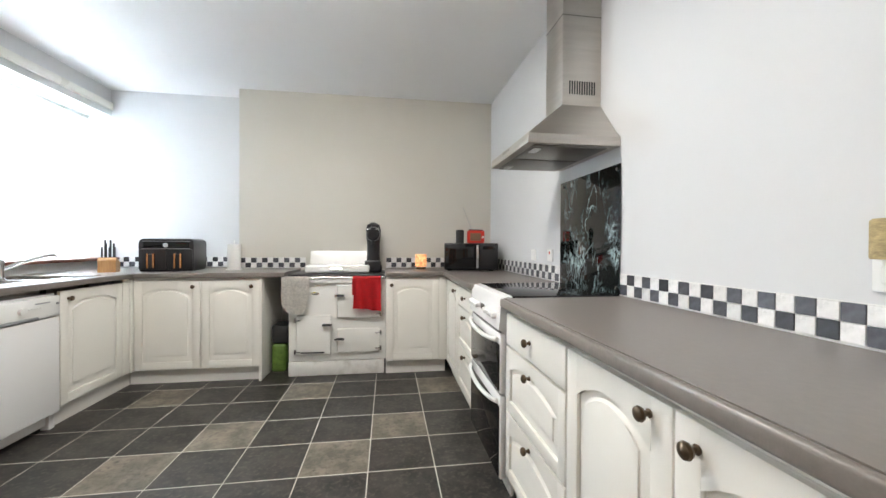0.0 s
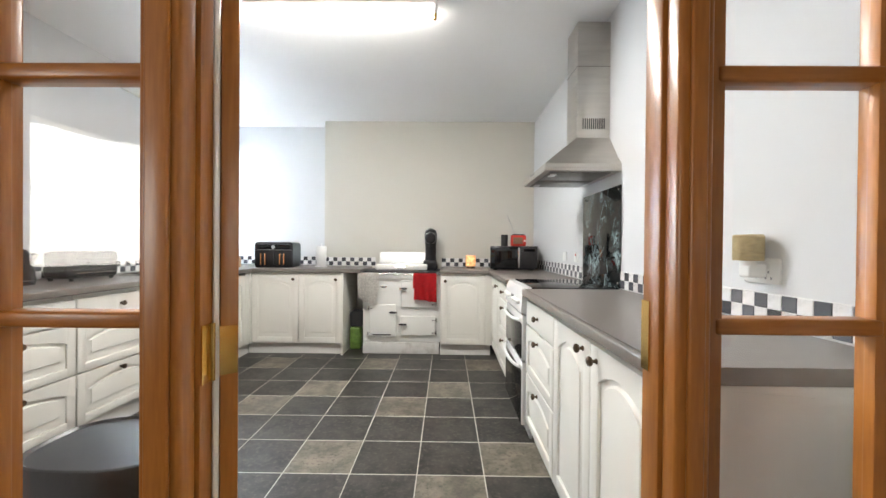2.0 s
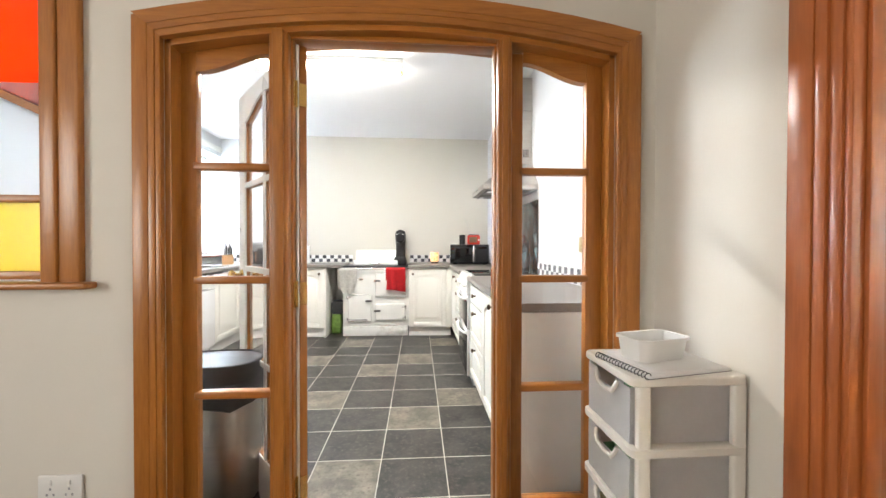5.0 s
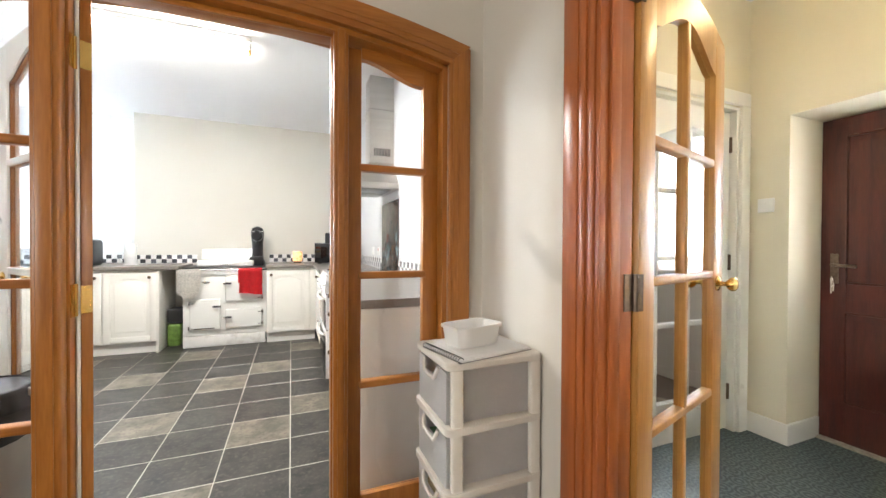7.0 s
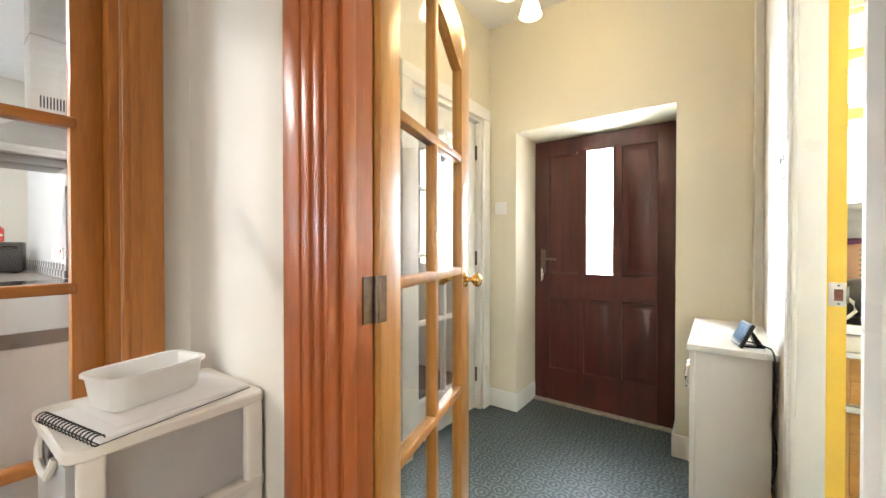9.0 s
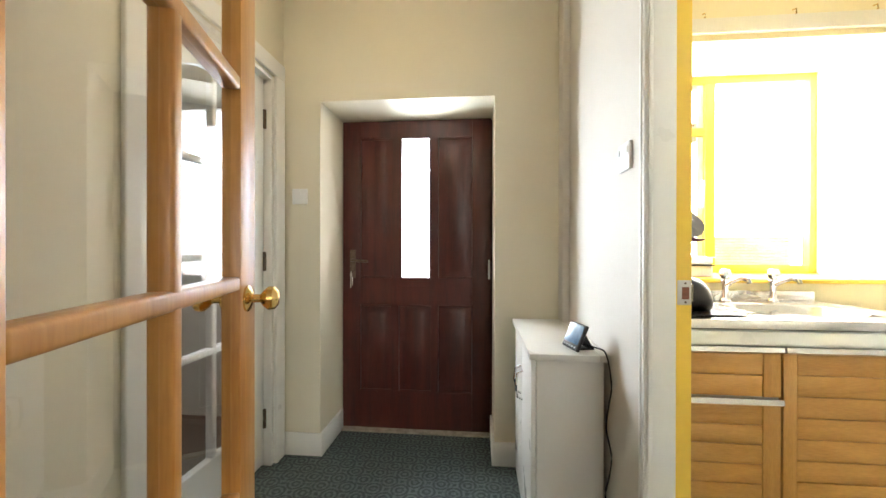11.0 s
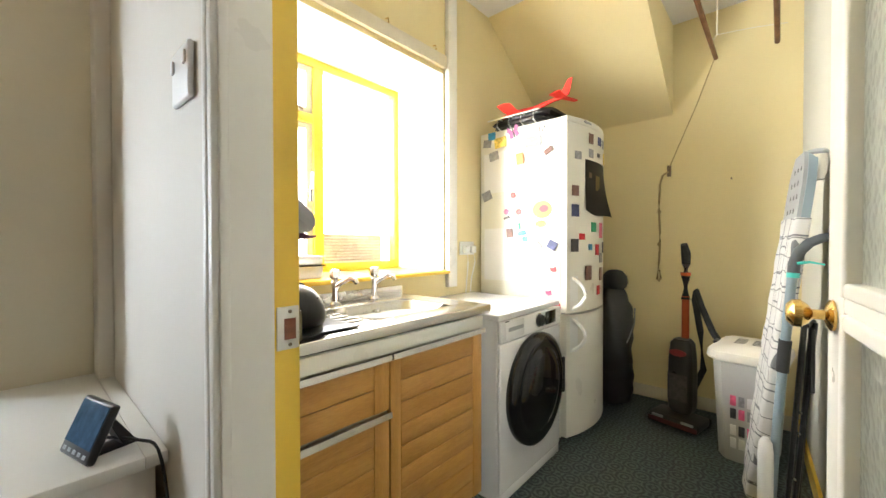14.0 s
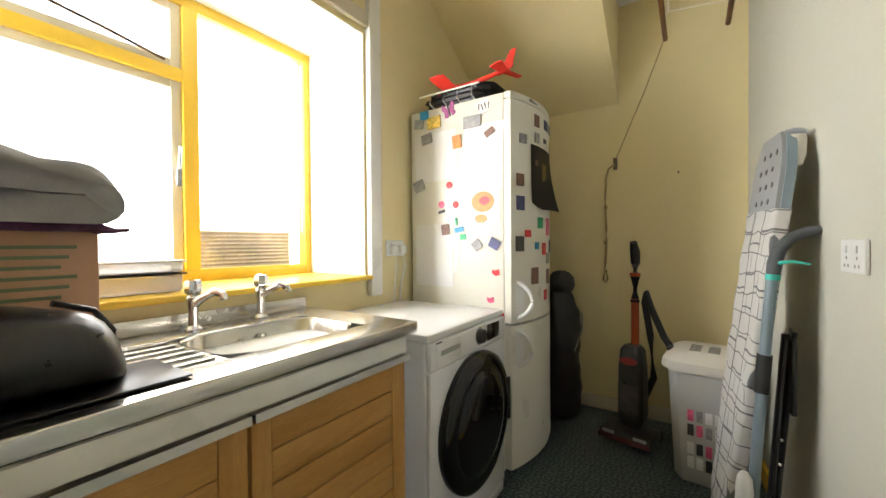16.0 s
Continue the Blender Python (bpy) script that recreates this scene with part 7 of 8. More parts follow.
# box, blanket and bag on the drainer
CARD = surface("brown_cardboard", (0.50, 0.30, 0.19), 0.85, vary=0.06, scale=12, bump=0.06)
b = thing("cardboard_box", (2.86, -1.83, 0.9025), "brown cardboard box with green print on the drainer", "box")
part("carton", B(2.73, 2.978, -1.99, -1.675, 0.9030, 1.185, 0.003), CARD, b)
PRINT = surface("faded_green_print", (0.16, 0.20, 0.12), 0.8, vary=0.1)
for i in range(6):
    part("print_bar", B(2.7285, 2.7299, -1.955 + 0.012 * (i % 3), -1.80, 1.15 - 0.020 * i, 1.157 - 0.020 * i), PRINT, b, "unreadable green print")
GREYCLOTH = surface("grey_fleece", (0.25, 0.25, 0.275), 0.95, vary=0.15, scale=14, fine=300, bump=0.5)


def folded(name, x0, x1, y0, y1, z0, h, mat, label, layers=2, category="blanket"):
    o = thing(name, ((x0 + x1) / 2, (y0 + y1) / 2, z0), label, category)
    for k in range(layers):
        a, b2 = z0 + h * k / layers, z0 + h * (k + 1) / layers
        rings = []
        for i in range(19):
            q = 0.5 - 0.5 * math.cos(math.pi * i / 18)
            y = y0 + (y1 - y0) * q
            e = max(0.2, (1 - abs(2 * q - 1) ** 11) ** 0.5)
            ring = []
            for j in range(16):
                an = 2 * math.pi * j / 16
                cx, cz = max(-1, min(1, 1.3 * math.cos(an))), max(-1, min(1, 1.3 * math.sin(an)))
                wob = 0.030 * math.sin(7 * q + 2 * an + 2 * k) + 0.016 * math.sin(19 * q + k * 2 + an)
                ring.append(((x0 + x1) / 2 + (x1 - x0) / 2 * cx * (0.96 + wob), y, (a + b2) / 2 + (b2 - a) / 2 * cz * e + 0.5 * wob * (1 if cz > 0 else 0.2)))
            rings.append(ring)
        part("fold", Shape().loft(rings), mat, o, smooth=80)
    return o


folded("fleece_blanket", 2.68, 2.99, -2.03, -1.68, 1.187, 0.012, surface("navy_pink_cloth", (0.10, 0.03, 0.09), 0.9, vary=0.8, scale=9), "dark folded cloth under a grey blanket", 1, "cloth")


def fold_outline(y_open, y_fold, z0, h, thick, n=9):
    """A sheet folded over once: a U lying on its side, closed towards y_fold; points of its (y, z) outline."""
    r = h / 2
    out, inn = [], []
    for i in range(6):
        out.append((y_open + (y_fold + r - y_open) * i / 5, z0))
        inn.append((y_open + (y_fold + r - y_open) * i / 5, z0 + thick))
    for i in range(1, n):
        an = math.pi * i / n
        out.append((y_fold + r - r * math.sin(an), z0 + r - r * math.cos(an)))
        inn.append((y_fold + r - (r - thick) * math.sin(an), z0 + r - (r - thick) * math.cos(an)))
    for i in range(6):
        out.append((y_fold + r + (y_open - y_fold - r) * i / 5, z0 + h))
        inn.append((y_fold + r + (y_open - y_fold - r) * i / 5, z0 + h - thick))
    return out + inn[::-1]


bk = thing("fleece_blanket", (2.83, -1.83, 1.2), "grey folded fleece blanket on a cardboard box", "blanket")
for k, (y_fold, z0, h, t) in enumerate(((-2.035, 1.199, 0.118, 0.0575),)):
    rings = []
    for i in range(19):
        q = i / 18
        x = 2.665 + 0.318 * q
        sag = 0.012 * math.sin(5.5 * q + k) + 0.007 * math.sin(13 * q + 2 * k)
        end = 0.020 * (1 - min(1.0, 6 * q)) + 0.020 * (1 - min(1.0, 6 * (1 - q)))
        rings.append([(x + 0.010 * math.sin(24 * y + 9 * z), y + 0.016 * math.sin(4 * q + 20 * z + k) + end,
                       z + (sag + 0.009 * math.sin(17 * y + 6 * q) + 0.006 * math.sin(41 * y + 11 * q)) * ((z - 1.199) / 0.118) - 0.3 * end * (z > 1.27)) for y, z in fold_outline(-1.665, y_fold, z0, h, t)])
    part("fold", Shape().loft(rings), GREYCLOTH, bk, smooth=80)
LEATHER = surface("black_leather", (0.014, 0.013, 0.014), 0.30, vary=0.25, scale=25, fine=140, bump=0.22)
b = thing("handbag", (2.58, -1.82, 0.903), "black leather handbag lying on the drainer", "handbag")
rings = []
for i in range(15):
    q = math.sin(0.5 * math.pi * i / 14)
    y = -1.655 - 0.33 * q
    e = max(0.2, min(1.0, 0.8 + 0.35 * q) * (1 - q ** 7) ** 0.5)
    ring = []
    for j in range(20):
        an = 2 * math.pi * j / 20
        ring.append((2.595 + 0.125 * e * math.cos(an) * (1 + 0.05 * math.sin(8 * q)), y, 0.904 + 0.078 * e * (1 + math.sin(an)) * (1 + 0.04 * math.sin(11 * q + 2 * an))))
    rings.append(ring)
part("body", Shape().loft(rings), LEATHER, b, smooth=80)
part("strap", Shape().tube([(2.64, -1.90, 1.052), (2.65, -1.960, 1.030), (2.655, -1.990, 0.985), (2.65, -1.988, 0.94), (2.64, -1.96, 0.915)], 0.006, 8), LEATHER, b)
part("handle", Shape().tube([(2.46, -1.663, 1.00), (2.452, -1.70, 1.002), (2.448, -1.728, 0.975), (2.450, -1.735, 0.945), (2.456, -1.715, 0.918), (2.46, -1.67, 0.910)], 0.0055, 8), CREAM_PLASTIC, b, "pale cream strap edge")
solid("black_tray_mat", B(2.475, 2.66, -2.06, -1.67, 0.9027, 0.9085, 0.003), BLACK, "thin black mat under the handbag", "mat")
for i, (z, hh) in enumerate(((1.0045, 0.062), (1.068, 0.040))):
    tb = thing("plastic_container", (3.20, -2.19, z), "clear lidded plastic food container on the sill", "food container", "plastic containers")
    part("box", B(3.09, 3.30, -2.30, -2.06, z, z + hh, 0.012, 3), CLEAR_PLASTIC, tb)
    part("lid", B(3.083, 3.307, -2.307, -2.053, z + hh - 0.006, z + hh + 0.0005, 0.002), BLACK_MATT if i == 0 else WHITE_PLASTIC, tb)
WICKER = surface("weathered_wicker", (0.48, 0.42, 0.34), 0.85, vary=0.4, scale=10, fine=60, bump=0.5)
wb = thing("wicker_planter", (3.60, -2.76, 1.0), "weathered wicker planter standing outside the window", "planter")
for i in range(12):
    part("weave", Shape().tube([(3.575 + 0.006 * ((j + i) % 2), -2.52 - 0.043 * j, 1.012 + 0.019 * i) for j in range(13)], 0.009, 6), WICKER, wb)
part("liner", B(3.585, 3.68, -3.04, -2.51, 1.002, 1.225), WICKER, wb)
setting("outer_sill", B(3.495, 3.70, -3.2, -1.7, 0.94, 1.0015), GROUT, "stone outer window sill", "window sill")

# laundry airer on its rope
a = thing("laundry_airer", (1.75, -3.4, 2.3), "old wooden ceiling airer hung on ropes", "airer")
for x in (1.50, 1.78):
    part("rod", Shape().tube([(x, -4.17, 2.29), (x + 0.004, -3.5, 2.305), (x, -2.55, 2.30)], 0.0125, 8), STICK, a)
for y in (-4.02, -2.75):
    part("cord", Shape().tube([(1.46, y, 2.315), (1.58, y + 0.02, 2.33), (1.66, y, 2.35), (1.76, y, 2.362), (1.80, y, 2.315)], 0.0024, 6), CREAM_PLASTIC, a)
    part("rope", Shape().rod((1.76, y, 2.36), (1.76, y, H - 0.001), 0.004, seg=6), CREAM_PLASTIC, a)
ROPE = surface("old_jute_rope", (0.42, 0.32, 0.17), 0.9, vary=0.3, scale=60, fine=300, bump=0.6)
r = thing("airer_rope", (2.09, -4.51, 1.70), "jute rope tied off on a wall cleat and hanging", "rope")
part("line", Shape().tube([(1.79, -4.20, 2.30), (1.90, -4.34, 2.08), (2.02, -4.45, 1.85), (2.085, -4.505, 1.72)], 0.0035, 6), ROPE, r)
part("cleat", B(2.075, 2.10, -4.519, -4.50, 1.655, 1.735, 0.003), IRON, r)
pts = [(2.09, -4.50, 1.69), (2.13, -4.505, 1.665), (2.148, -4.508, 1.60)] + [(2.148 + 0.004 * math.sin(i), -4.508, 1.55 - 0.075 * i) for i in range(8)] + [(2.162, -4.508, 0.90), (2.150, -4.508, 0.885), (2.138, -4.508, 0.91), (2.148, -4.508, 0.97)]
part("tail", Shape().tube(pts, 0.007, 8), ROPE, r)
for z in (1.40, 1.16):
    part("knot", Shape().ball((2.149, -4.505, z), 0.012, (1, 1, 1.3), 10, 8), ROPE, r)
solid("wall_nail", Shape().rod((1.724, -4.52, 1.596), (1.724, -4.495, 1.60), 0.005, seg=8), IRON, "bent nail in the yellow wall", "nail")

# upright vacuum cleaner
GUN = surface("gunmetal_plastic", (0.05, 0.048, 0.047), 0.3, metal=0.4, vary=0.15, bump=0.03)
REDP = surface("orange_red_tube", (0.42, 0.07, 0.015), 0.3, vary=0.1)
v = thing("vacuum_cleaner", pose(1.945, -4.23, 0, 0, 0, -12), "grey and red upright vacuum cleaner against the wall", "vacuum cleaner")
hd = part("floor_head", B(-0.145, 0.145, -0.02, 0.18, 0.012, 0.070, 0.02, 3), GUN, v, local=True)
for x in (-0.085, 0.085):
    part("head_lamp", B(x - 0.035, x + 0.035, 0.160, 0.1815, 0.050, 0.066, 0.004), GREY_PLASTIC, hd, "pale lamp strip", local=True)
part("head_trim", B(-0.14, 0.14, 0.178, 0.188, 0.02, 0.05, 0.004), surface("maroon_trim", (0.10, 0.02, 0.02), 0.3), hd, local=True)
for x in (-0.13, 0.13):
    part("wheel", Shape().rod((x - 0.012, -0.02, 0.03), (x + 0.012, -0.02, 0.03), 0.03, seg=18), BLACK_MATT, v, local=True)
cy = part("canister", Shape().loft([[(0.070 * k * max(-1, min(1, 1.2 * math.cos(q))), 0.02 + 0.075 * k * max(-1, min(1, 1.2 * math.sin(q))), z) for q in np.linspace(0, 2 * math.pi, 24, endpoint=False)] for k, z in ((0.8, 0.075), (0.95, 0.10), (1.0, 0.14), (1.0, 0.30), (0.97, 0.42), (0.85, 0.52), (0.6, 0.545))]), GUN, v, local=True)
part("dust_window", B(-0.058, 0.058, 0.096, 0.102, 0.16, 0.33, 0.01, 3), surface("smoky_plastic", (0.10, 0.09, 0.085), 0.15, vary=0.3, scale=30), cy, local=True)
part("badge", Shape().turned([(0.036, 0), (0.036, 0.004), (0.0, 0.006)], 20, pose(0, 0.094, 0.465, -90) @ Matrix.Diagonal((1.4, 0.6, 1, 1))), tint("dull_red_badge", (0.35, 0.05, 0.05)), cy, "oval red and white badge", local=True)
part("tube", Shape().rod((0.0, -0.02, 0.50), (0.0, -0.02, 0.82), 0.022), REDP, v, "orange red metal tube", local=True)
part("handle", Shape().tube([(0, -0.02, 0.80), (0, -0.02, 0.95), (0, -0.025, 1.03), (0, -0.02, 1.10), (0, 0.01, 1.16)], [0.028, 0.028, 0.026, 0.030, 0.020]), BLACK, v, local=True)
part("collar", Shape().rod((0, -0.02, 0.955), (0, -0.02, 0.975), 0.030), REDP, v, local=True)
part("hose", Shape().tube([(-0.02, -0.05, 0.16), (-0.09, -0.06, 0.35), (-0.075, -0.05, 0.60), (-0.05, -0.03, 0.80), (-0.06, -0.02, 0.86), (-0.10, 0.0, 0.76), (-0.17, 0.03, 0.62), (-0.22, 0.05, 0.56)], 0.019, 10), BLACK_MATT, v, "black ribbed hose", local=True)

# laundry basket
b = thing("laundry_basket", pose(1.60, -4.02, 0, 0, 0, -6), "grey-white plastic laundry basket with a vented lid", "laundry basket")
BASKET = surface("pale_grey_plastic", (0.56, 0.56, 0.54), 0.4, vary=0.04, bump=0.03)
rr4 = lambda w2, d2, z: [(max(-1, min(1, 1.22 * math.cos(q))) * w2, max(-1, min(1, 1.22 * math.sin(q))) * d2, z) for q in np.linspace(0, 2 * math.pi, 32, endpoint=False)]
part("bin", Shape().loft([rr4(0.115, 0.150, 0.0), rr4(0.12, 0.155, 0.01), rr4(0.145, 0.185, 0.53), rr4(0.153, 0.193, 0.535), rr4(0.153, 0.193, 0.55)]), BASKET, b, local=True)
ld = part("lid", Shape().loft([rr4(0.168, 0.207, 0.540), rr4(0.172, 0.212, 0.552), rr4(0.166, 0.206, 0.585), rr4(0.13, 0.17, 0.612), rr4(0.05, 0.07, 0.618)]), CREAM_PLASTIC, b, local=True)
for i in range(6):
    for j in range(2):
        part("lid_slot", B(-0.024 - 0.038 * (1 - 2 * j), 0.024 - 0.038 * (1 - 2 * j), -0.06 + 0.024 * i, -0.051 + 0.024 * i, 0.6105, 0.6195, 0.002), BLACK_MATT, ld, local=True)
part("lid_grip", B(0.135, 0.166, -0.04, 0.04, 0.592, 0.606, 0.004), BLACK_MATT, ld, "dark grip opening", local=True)
for zi, z in enumerate((0.075, 0.145, 0.235, 0.305)):
    for xi in range(4):
        c = (TINTS["pink"], PAPER, TINTS["grey"], TINTS["dark"], PAPER)[(2 * zi + 3 * xi) % 5]
        lean = 0.1625 + 0.05 * z
        part("side_hole", B(-0.075 + 0.036 * xi, -0.049 + 0.036 * xi, lean - 0.006, lean - 0.002, z, z + 0.055, 0.003), c, b, "opening with laundry behind it", local=True)

# ironing board leaning on the wall
ib = thing("ironing_board", pose(1.600, -3.44, 0.0, 0, -6.8, 7), "folded ironing board in a grey checked cover against the wall", "ironing board")
BLUEGREY = surface("blue_grey_metal", (0.20, 0.26, 0.30), 0.4, vary=0.08, bump=0.03)


def checked(name):
    """White cotton printed with loose crossing grey strokes."""
    m, n, k, p = nodes_of(name)
    co = n.new("ShaderNodeTexCoord")
    br = n.new("ShaderNodeTexBrick")
    br.offset, br.squash, br.squash_frequency = 0.5, 0.55, 2
    br.inputs["Scale"].default_value, br.inputs["Mortar Size"].default_value = 2.6, 0.009
    br.inputs["Color1"].default_value = br.inputs["Color2"].default_value = (0.56, 0.55, 0.53, 1)
    br.inputs["Mortar"].default_value = (0.16, 0.16, 0.17, 1)
    mp = n.new("ShaderNodeMapping")
    mp.inputs["Rotation"].default_value = (0, radians(90), 0)
    k.new(co.outputs["Object"], mp.inputs[0])
    no = n.new("ShaderNodeTexNoise")
    no.inputs["Scale"].default_value = 5
    k.new(co.outputs["Object"], no.inputs["Vector"])
    mxv = n.new("ShaderNodeMix")
    mxv.data_type = "RGBA"
    mxv.inputs["Factor"].default_value = 0.07
    k.new(mp.outputs[0], mxv.inputs[6])
    k.new(no.outputs["Color"], mxv.inputs[7])
    k.new(mxv.outputs[2], br.inputs["Vector"])
    bs = n.new("ShaderNodeTexBrick")
    bs.offset, bs.squash, bs.squash_frequency = 0.31, 1.5, 3
    bs.inputs["Scale"].default_value, bs.inputs["Mortar Size"].default_value = 3.7, 0.008
    bs.inputs["Color1"].default_value = bs.inputs["Color2"].default_value = (1, 1, 1, 1)
    bs.inputs["Mortar"].default_value = (0.30, 0.30, 0.32, 1)
    tilt = n.new("ShaderNodeMapping")
    tilt.inputs["Rotation"].default_value = (0, 0, radians(90))
    tilt.inputs["Location"].default_value = (0.13, 0.07, 0)
    k.new(mxv.outputs[2], tilt.inputs[0])
    k.new(tilt.outputs[0], bs.inputs["Vector"])
    mu = n.new("ShaderNodeMix")
    mu.data_type, mu.blend_type = "RGBA", "MULTIPLY"
    mu.inputs["Factor"].default_value = 1.0
    k.new(br.outputs[0], mu.inputs[6])
    k.new(bs.outputs[0], mu.inputs[7])
    k.new(mu.outputs[2], p.inputs["Base Color"])
    p.inputs["Roughness"].default_value = 0.9
    b = n.new("ShaderNodeBump")
    b.inputs["Strength"].default_value = 0.4
    k.new(no.outputs[0], b.inputs["Height"])
    k.new(b.outputs[0], p.inputs["Normal"])
    return m




def half(z):
    """Half the board's width: a narrow nose at the floor, rounded corners at the top."""
    if z < 0.78:
        return 0.152 - 0.092 * ((0.78 - z) / 0.70) ** 1.7
    return 0.152 if z < 1.38 else 0.152 - 0.070 * ((z - 1.38) / 0.16) ** 2


def board_outline(lo, hi, n, grow=0.0):
    zz = [lo + (hi - lo) * i / n for i in range(n + 1)]
    return [(-half(z) - grow, z) for z in zz] + [(half(z) + grow, z) for z in reversed(zz)]


part("deck", Shape().prism(board_outline(0.09, 1.535, 26), -0.030, -0.004, "x"), BLUEGREY, ib, local=True)
cv = Shape()
rings = []
for d, g in ((-0.034, -0.012), (-0.030, 0.004), (0.000, 0.007), (0.009, 0.003), (0.012, -0.012), (0.012, -0.040)):
    rings.append([(d + 0.0025 * math.sin(37 * z + 9 * y), y, z) for y, z in board_outline(0.10, 1.27, 26, g)])
part("cover", cv.loft(rings), checked("checked_cotton_cover"), ib, "white cover with grey checks", local=True, smooth=60)
part("steam_rest", Shape().prism(board_outline(1.262, 1.530, 10, -0.006), -0.004, 0.008, "x"), GREY_PLASTIC, ib, "grey perforated iron rest", local=True)
for i in range(4):
    for j in range(3):
        part("rest_hole", Shape().rod((0.0075, -0.062 + 0.062 * j + 0.02 * (i % 2), 1.30 + 0.055 * i), (0.0092, -0.062 + 0.062 * j + 0.02 * (i % 2), 1.30 + 0.055 * i), 0.010, seg=10), BLACK, ib, local=True)
lg = part("leg", Shape().tube([(1.448, -3.285, 1.085), (1.462, -3.282, 0.90), (1.482, -3.276, 0.60), (1.500, -3.270, 0.30), (1.512, -3.266, 0.012)], 0.0155, 12), BLUEGREY, ib, "blue-grey tube leg")
part("elbow", Shape().tube([(side_x(-3.32) + 0.004, -3.325, 1.192), (1.372, -3.315, 1.182), (1.405, -3.305, 1.165), (1.432, -3.294, 1.132), (1.446, -3.287, 1.085), (1.449, -3.285, 1.050)], [0.014, 0.017, 0.018, 0.019, 0.019, 0.018], 12), surface("dark_grey_rubber", (0.07, 0.08, 0.09), 0.6, vary=0.1), lg, "dark grey rubber elbow")
TEAL = surface("teal_plastic", (0.05, 0.52, 0.46), 0.4)
part("collar", Shape().rod((1.4488, -3.285, 1.052), (1.4500, -3.2848, 1.034), 0.0195), TEAL, lg, "teal collar")
part("tag", Shape().tube([(1.438, -3.275, 1.088), (1.405, -3.270, 1.094), (1.365, -3.272, 1.086)], [0.007, 0.005, 0.003], 6), TEAL, lg, "teal plastic tie")
part("grip", Shape().rod((1.469, -3.280, 0.795), (1.4775, -3.2775, 0.672), 0.0200), BLACK_MATT, lg, "black sleeve")
part("foot", Shape().loft([[(1.523 + 0.024 * k * math.cos(q), -3.245 + 0.024 * k * math.sin(q), z) for q in np.linspace(0, 2 * math.pi, 16, endpoint=False)] for k, z in ((0.8, 0.13), (1.0, 0.16), (1.0, 0.36), (0.85, 0.40), (0.4, 0.418))]), WHITE_PLASTIC, lg, "white foot cap")
part("foot_sleeve", Shape().rod((1.523, -3.245, 0.012), (1.523, -3.245, 0.13), 0.025), BLACK_MATT, lg)
part("leg", Shape().tube([(-0.055, 0.06, 0.10), (-0.050, 0.0, 0.70), (-0.045, -0.05, 1.20)], 0.0125, 10), BLUEGREY, ib, local=True)
part("iron_cup", Shape().turned([(0.012, 0), (0.024, 0.03), (0.032, 0.08), (0.030, 0.100), (0.0, 0.104)], 18, pose(1.376, -3.375, 1.405, 10, 4, 0)), CREAM_PLASTIC, ib, "cream cap of the second leg")
part("cup_pad", Shape().ball((1.381, -3.392, 1.512), 0.033, (1.0, 1.1, 0.5)), GREY_PLASTIC, ib, "grey end pad")

# folded black stand between the board and the wall
fs = thing("folded_stand", (1.40, -3.36, 0), "folded black metal stand with steel rivets leaning on the wall", "folding stand")
for dx, dy, lean in ((0.0, 0.0, 0.03), (0.022, 0.045, 0.026), (-0.012, -0.05, 0.022)):
    part("rail", Shape().tube([(1.445 + dx, -3.36 + dy, 0.010), (1.445 + dx - lean, -3.36 + dy, 0.45), (1.445 + dx - 2 * lean, -3.36 + dy, 0.86)], 0.0095, 8), BLACK, fs)
part("cross_bar", Shape().rod((1.387, -3.42, 0.855), (1.412, -3.30, 0.855), 0.0095), BLACK, fs)
part("seat_edge", B(1.385, 1.400, -3.43, -3.31, 0.60, 0.84, 0.005), BLACK_MATT, fs)
for z in (0.26, 0.44, 0.52):
    part("rivet", Shape().ball((1.4545 - 0.058 * z, -3.308, z), 0.006, u=8, v=6), CHROME, fs)

# jacket behind the fridge
j = thing("hanging_jacket", (2.42, -4.25, 0.06), "black padded jacket heaped between fridge and wall", "jacket")
rings = []
for i in range(42):
    q = i / 41
    z = 0.02 + 0.86 * q
    e = 0.75 + 0.25 * math.sin(3.2 * q + 0.3) - 0.35 * max(0, q - 0.8) * 4
    rings.append([(2.40 + 0.14 * e * math.cos(a2) + 0.015 * math.sin(9 * q + 3 * a2) + 0.003 * math.sin(46 * q), -4.26 + 0.15 * e * math.sin(a2) + 0.012 * math.sin(7 * q + 2 * a2) + 0.003 * math.sin(46 * q), z) for a2 in np.linspace(0, 2 * math.pi, 18, endpoint=False)])
part("body", Shape().loft(rings), surface("black_nylon", (0.012, 0.012, 0.015), 0.45, vary=0.3, scale=14, bump=0.25), j, smooth=80)
part("hood", Shape().loft([[(2.385 + 0.075 * k * math.cos(a2) + 0.008 * math.sin(3 * a2), -4.25 + 0.085 * k * math.sin(a2), z) for a2 in np.linspace(0, 2 * math.pi, 16, endpoint=False)] for k, z in ((0.9, 0.84), (1.1, 0.88), (1.0, 0.93), (0.6, 0.965), (0.2, 0.975))]), BLACK_MATT, j, smooth=80)
part("piping", Shape().tube([(2.30, -4.16, 0.42), (2.27, -4.20, 0.50), (2.25, -4.25, 0.60), (2.255, -4.28, 0.70)], 0.005, 6), GREY_PLASTIC, j)

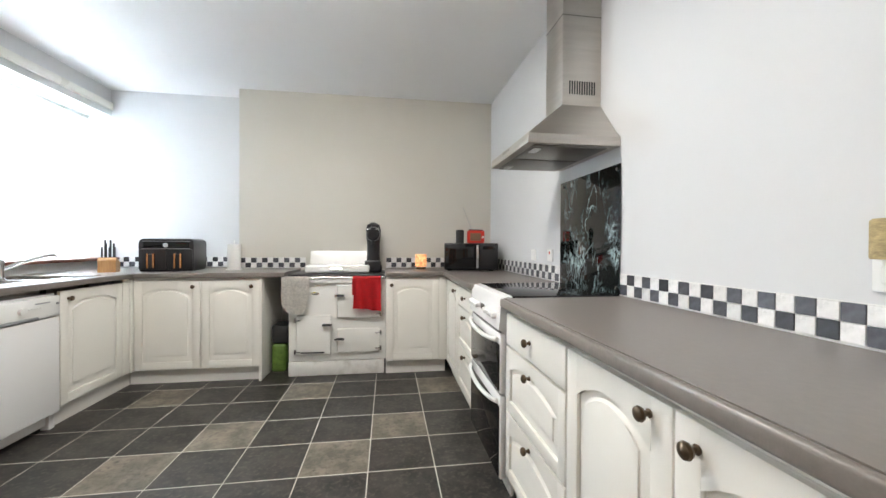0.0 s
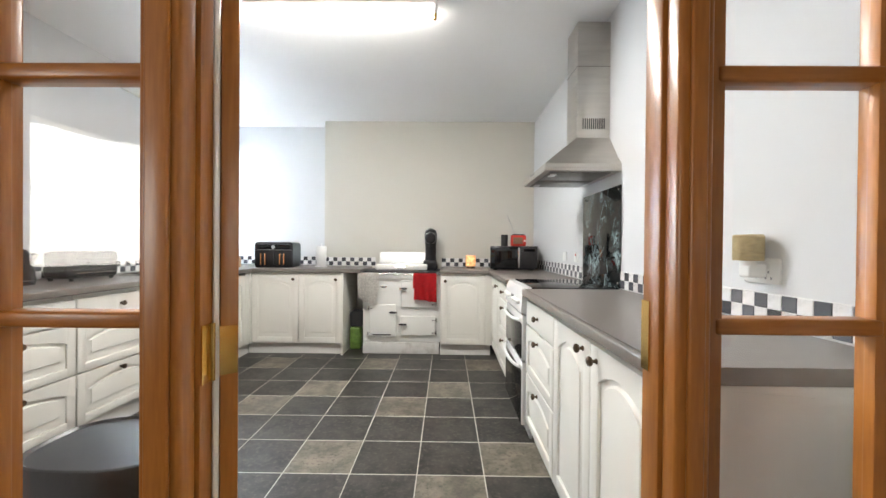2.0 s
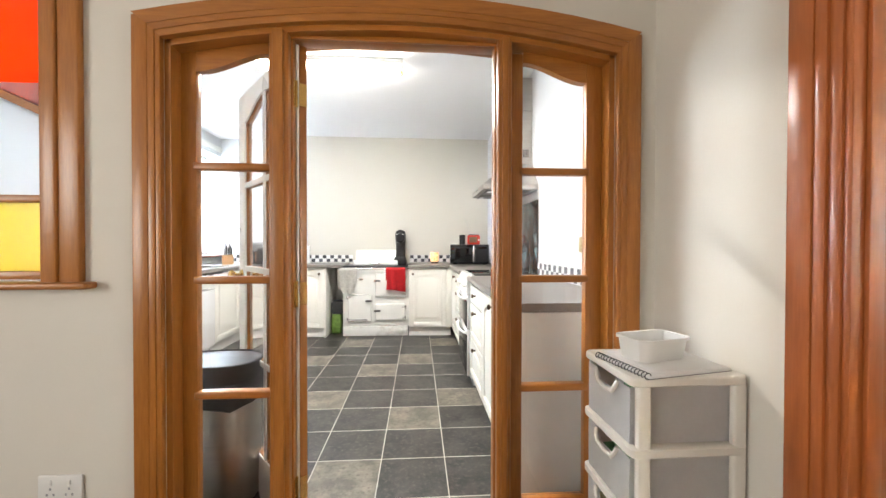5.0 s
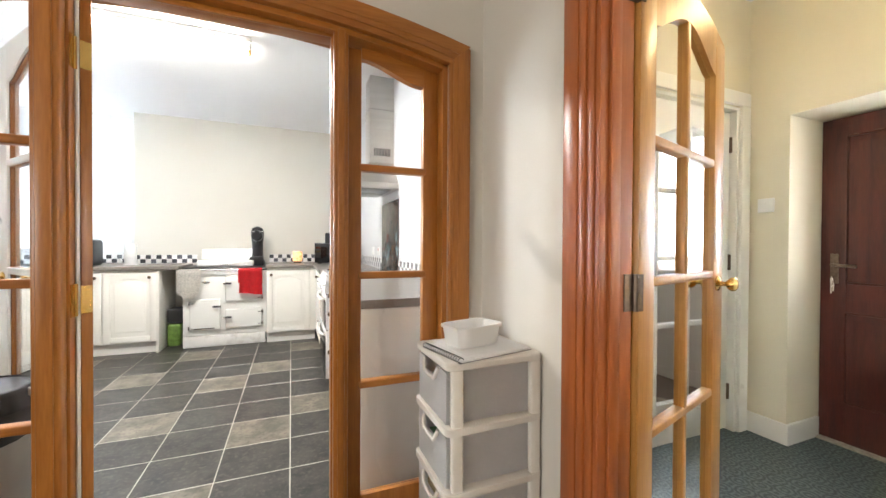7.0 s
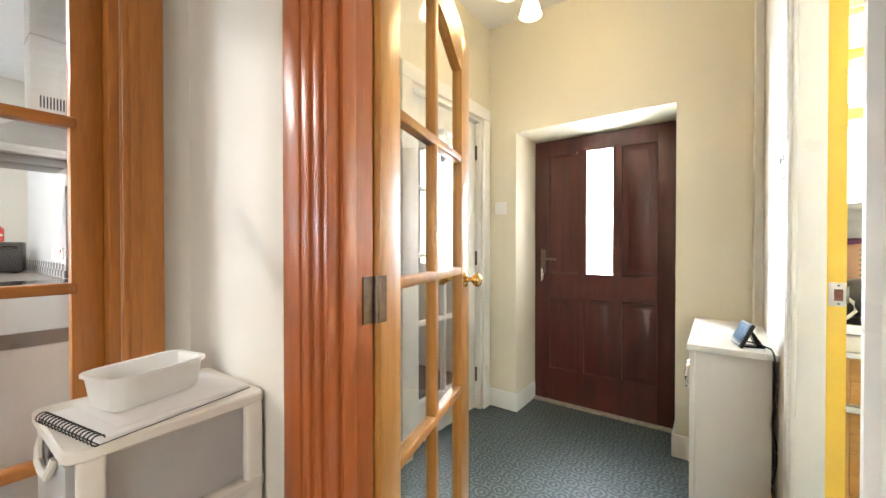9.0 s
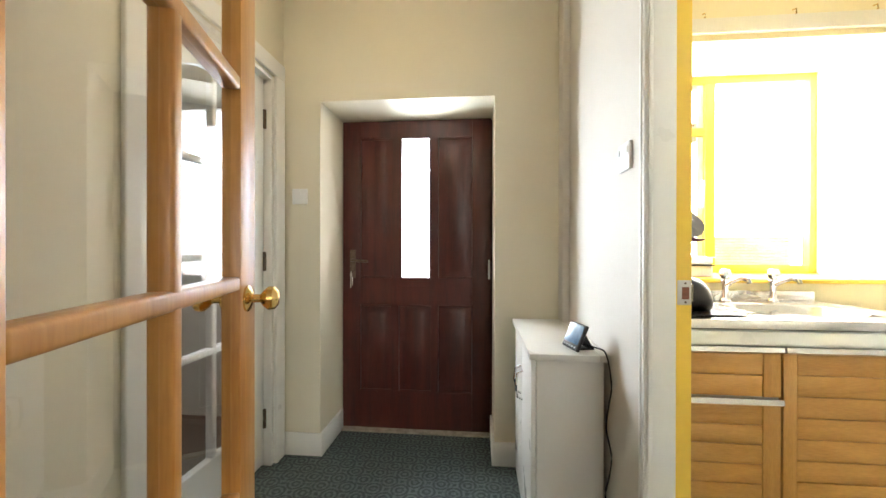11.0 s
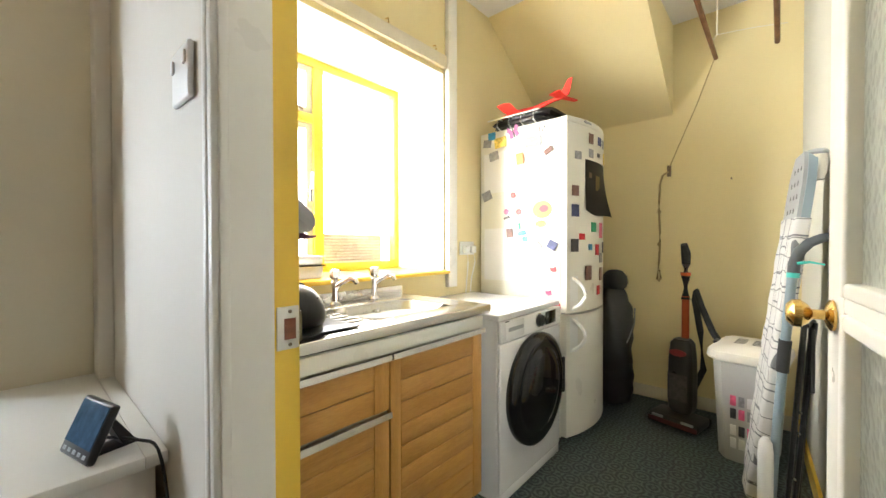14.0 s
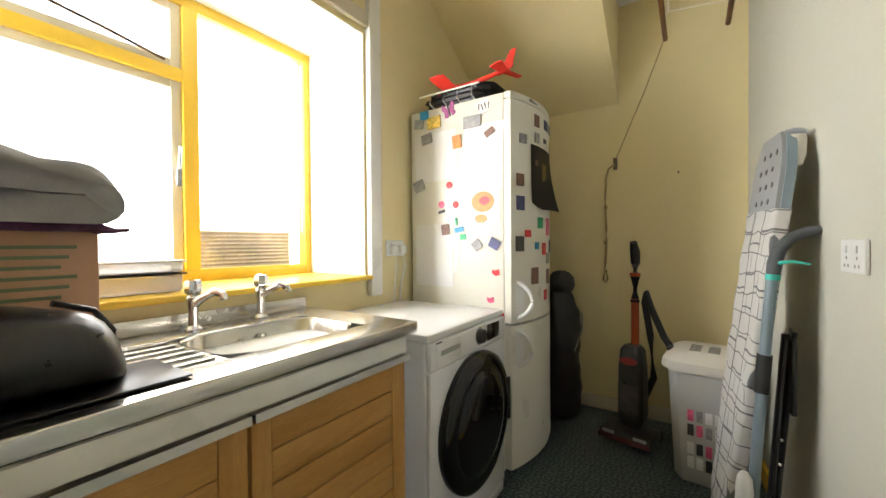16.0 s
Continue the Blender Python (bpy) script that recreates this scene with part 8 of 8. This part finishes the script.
# ---- floor tiles ----
LIGHT_CELLS = {(-1, 0), (-4, 0), (0, 1), (-3, 1), (-2, 3), (1, 3), (-5, 3), (-2, -2), (1, -2), (0, -3), (-1, -5), (1, -6)}
PX, PY, OX, OY = 0.351, 0.3345, -0.072, 1.962
tile_mesh = {}
for nm, mt in (("d", SLATE_DARK), ("l", SLATE_LIGHT)):
    tile_mesh[nm] = mesh_of("tile", Shape().box(-PX / 2 + 0.0027, PX / 2 - 0.0027, -PY / 2 + 0.0040, PY / 2 - 0.0040, -0.006, 0.0, 0.001, 1), mt)
for i in range(-9, 4):
    for j in range(-6, 8):
        cx, cy = OX + PX * (i + 0.5), OY + PY * (j + 0.5)
        if cx < KX0 - 0.1 or cx > KX1 or cy > 4.2 or (cx < -2.3) or (cx > 0.85):
            continue
        ob = new("tile", tile_mesh["l" if (i, j) in LIGHT_CELLS else "d"])
        ob.parent = floor
        ob.location = (cx, cy, 0.0)

# ---- black and white wall tiles ----
TW, TH = 0.0532, 0.0505
strip_mesh = [mesh_of("tile", Shape().box(-TW / 2 + 0.0012, TW / 2 - 0.0012, -0.006, 0.0, -TH / 2 + 0.0012, TH / 2 - 0.0012, 0.001, 1), mt) for mt in (TILE_WHITE, TILE_BLACK)]


def tile_strip(name, start, along, turn, length, phase=0):
    """Two rows of chequered tiles along a wall, from start in the direction along; turn: which way they face."""
    n = int(length / TW)
    d = Vector(along)
    back = setting(name, Shape().box(0, n * TW, -0.003, -0.0005, 0, 2 * TH + 0.008), WHITE_PLASTIC, "chequered strip of small black and white wall tiles", "wall tiles")
    back.matrix_basis = Matrix.Translation(start) @ pose(0, 0, 0, 0, 0, turn)
    for c in range(n):
        for r in range(2):
            ob = new("tile", strip_mesh[(c + r + phase) % 2])
            ob.parent = back
            ob.location = (TW * (c + 0.5), -0.0032, TH * (r + 0.5) + 0.006)


Z = CT + 0.0005
tile_strip("tile_strip_cooker_near", (KX1, 1.679, Z), (0, -1, 0), -90, 1.50, 1)
tile_strip("tile_strip_cooker_far", (KX1, 4.055, Z), (0, -1, 0), -90, 1.72)
tile_strip("tile_strip_chimney_a", (0.012, CHIM, Z), (1, 0, 0), 0, 1.14)
tile_strip("tile_strip_chimney_b", (-1.455, CHIM, Z), (1, 0, 0), 0, 0.64)
tile_strip("tile_strip_alcove", (KX0 + 0.005, KY1, Z), (1, 0, 0), 0, 1.31)
tile_strip("tile_strip_window", (KX0, 0.95, Z), (0, 1, 0), 90, 2.19)
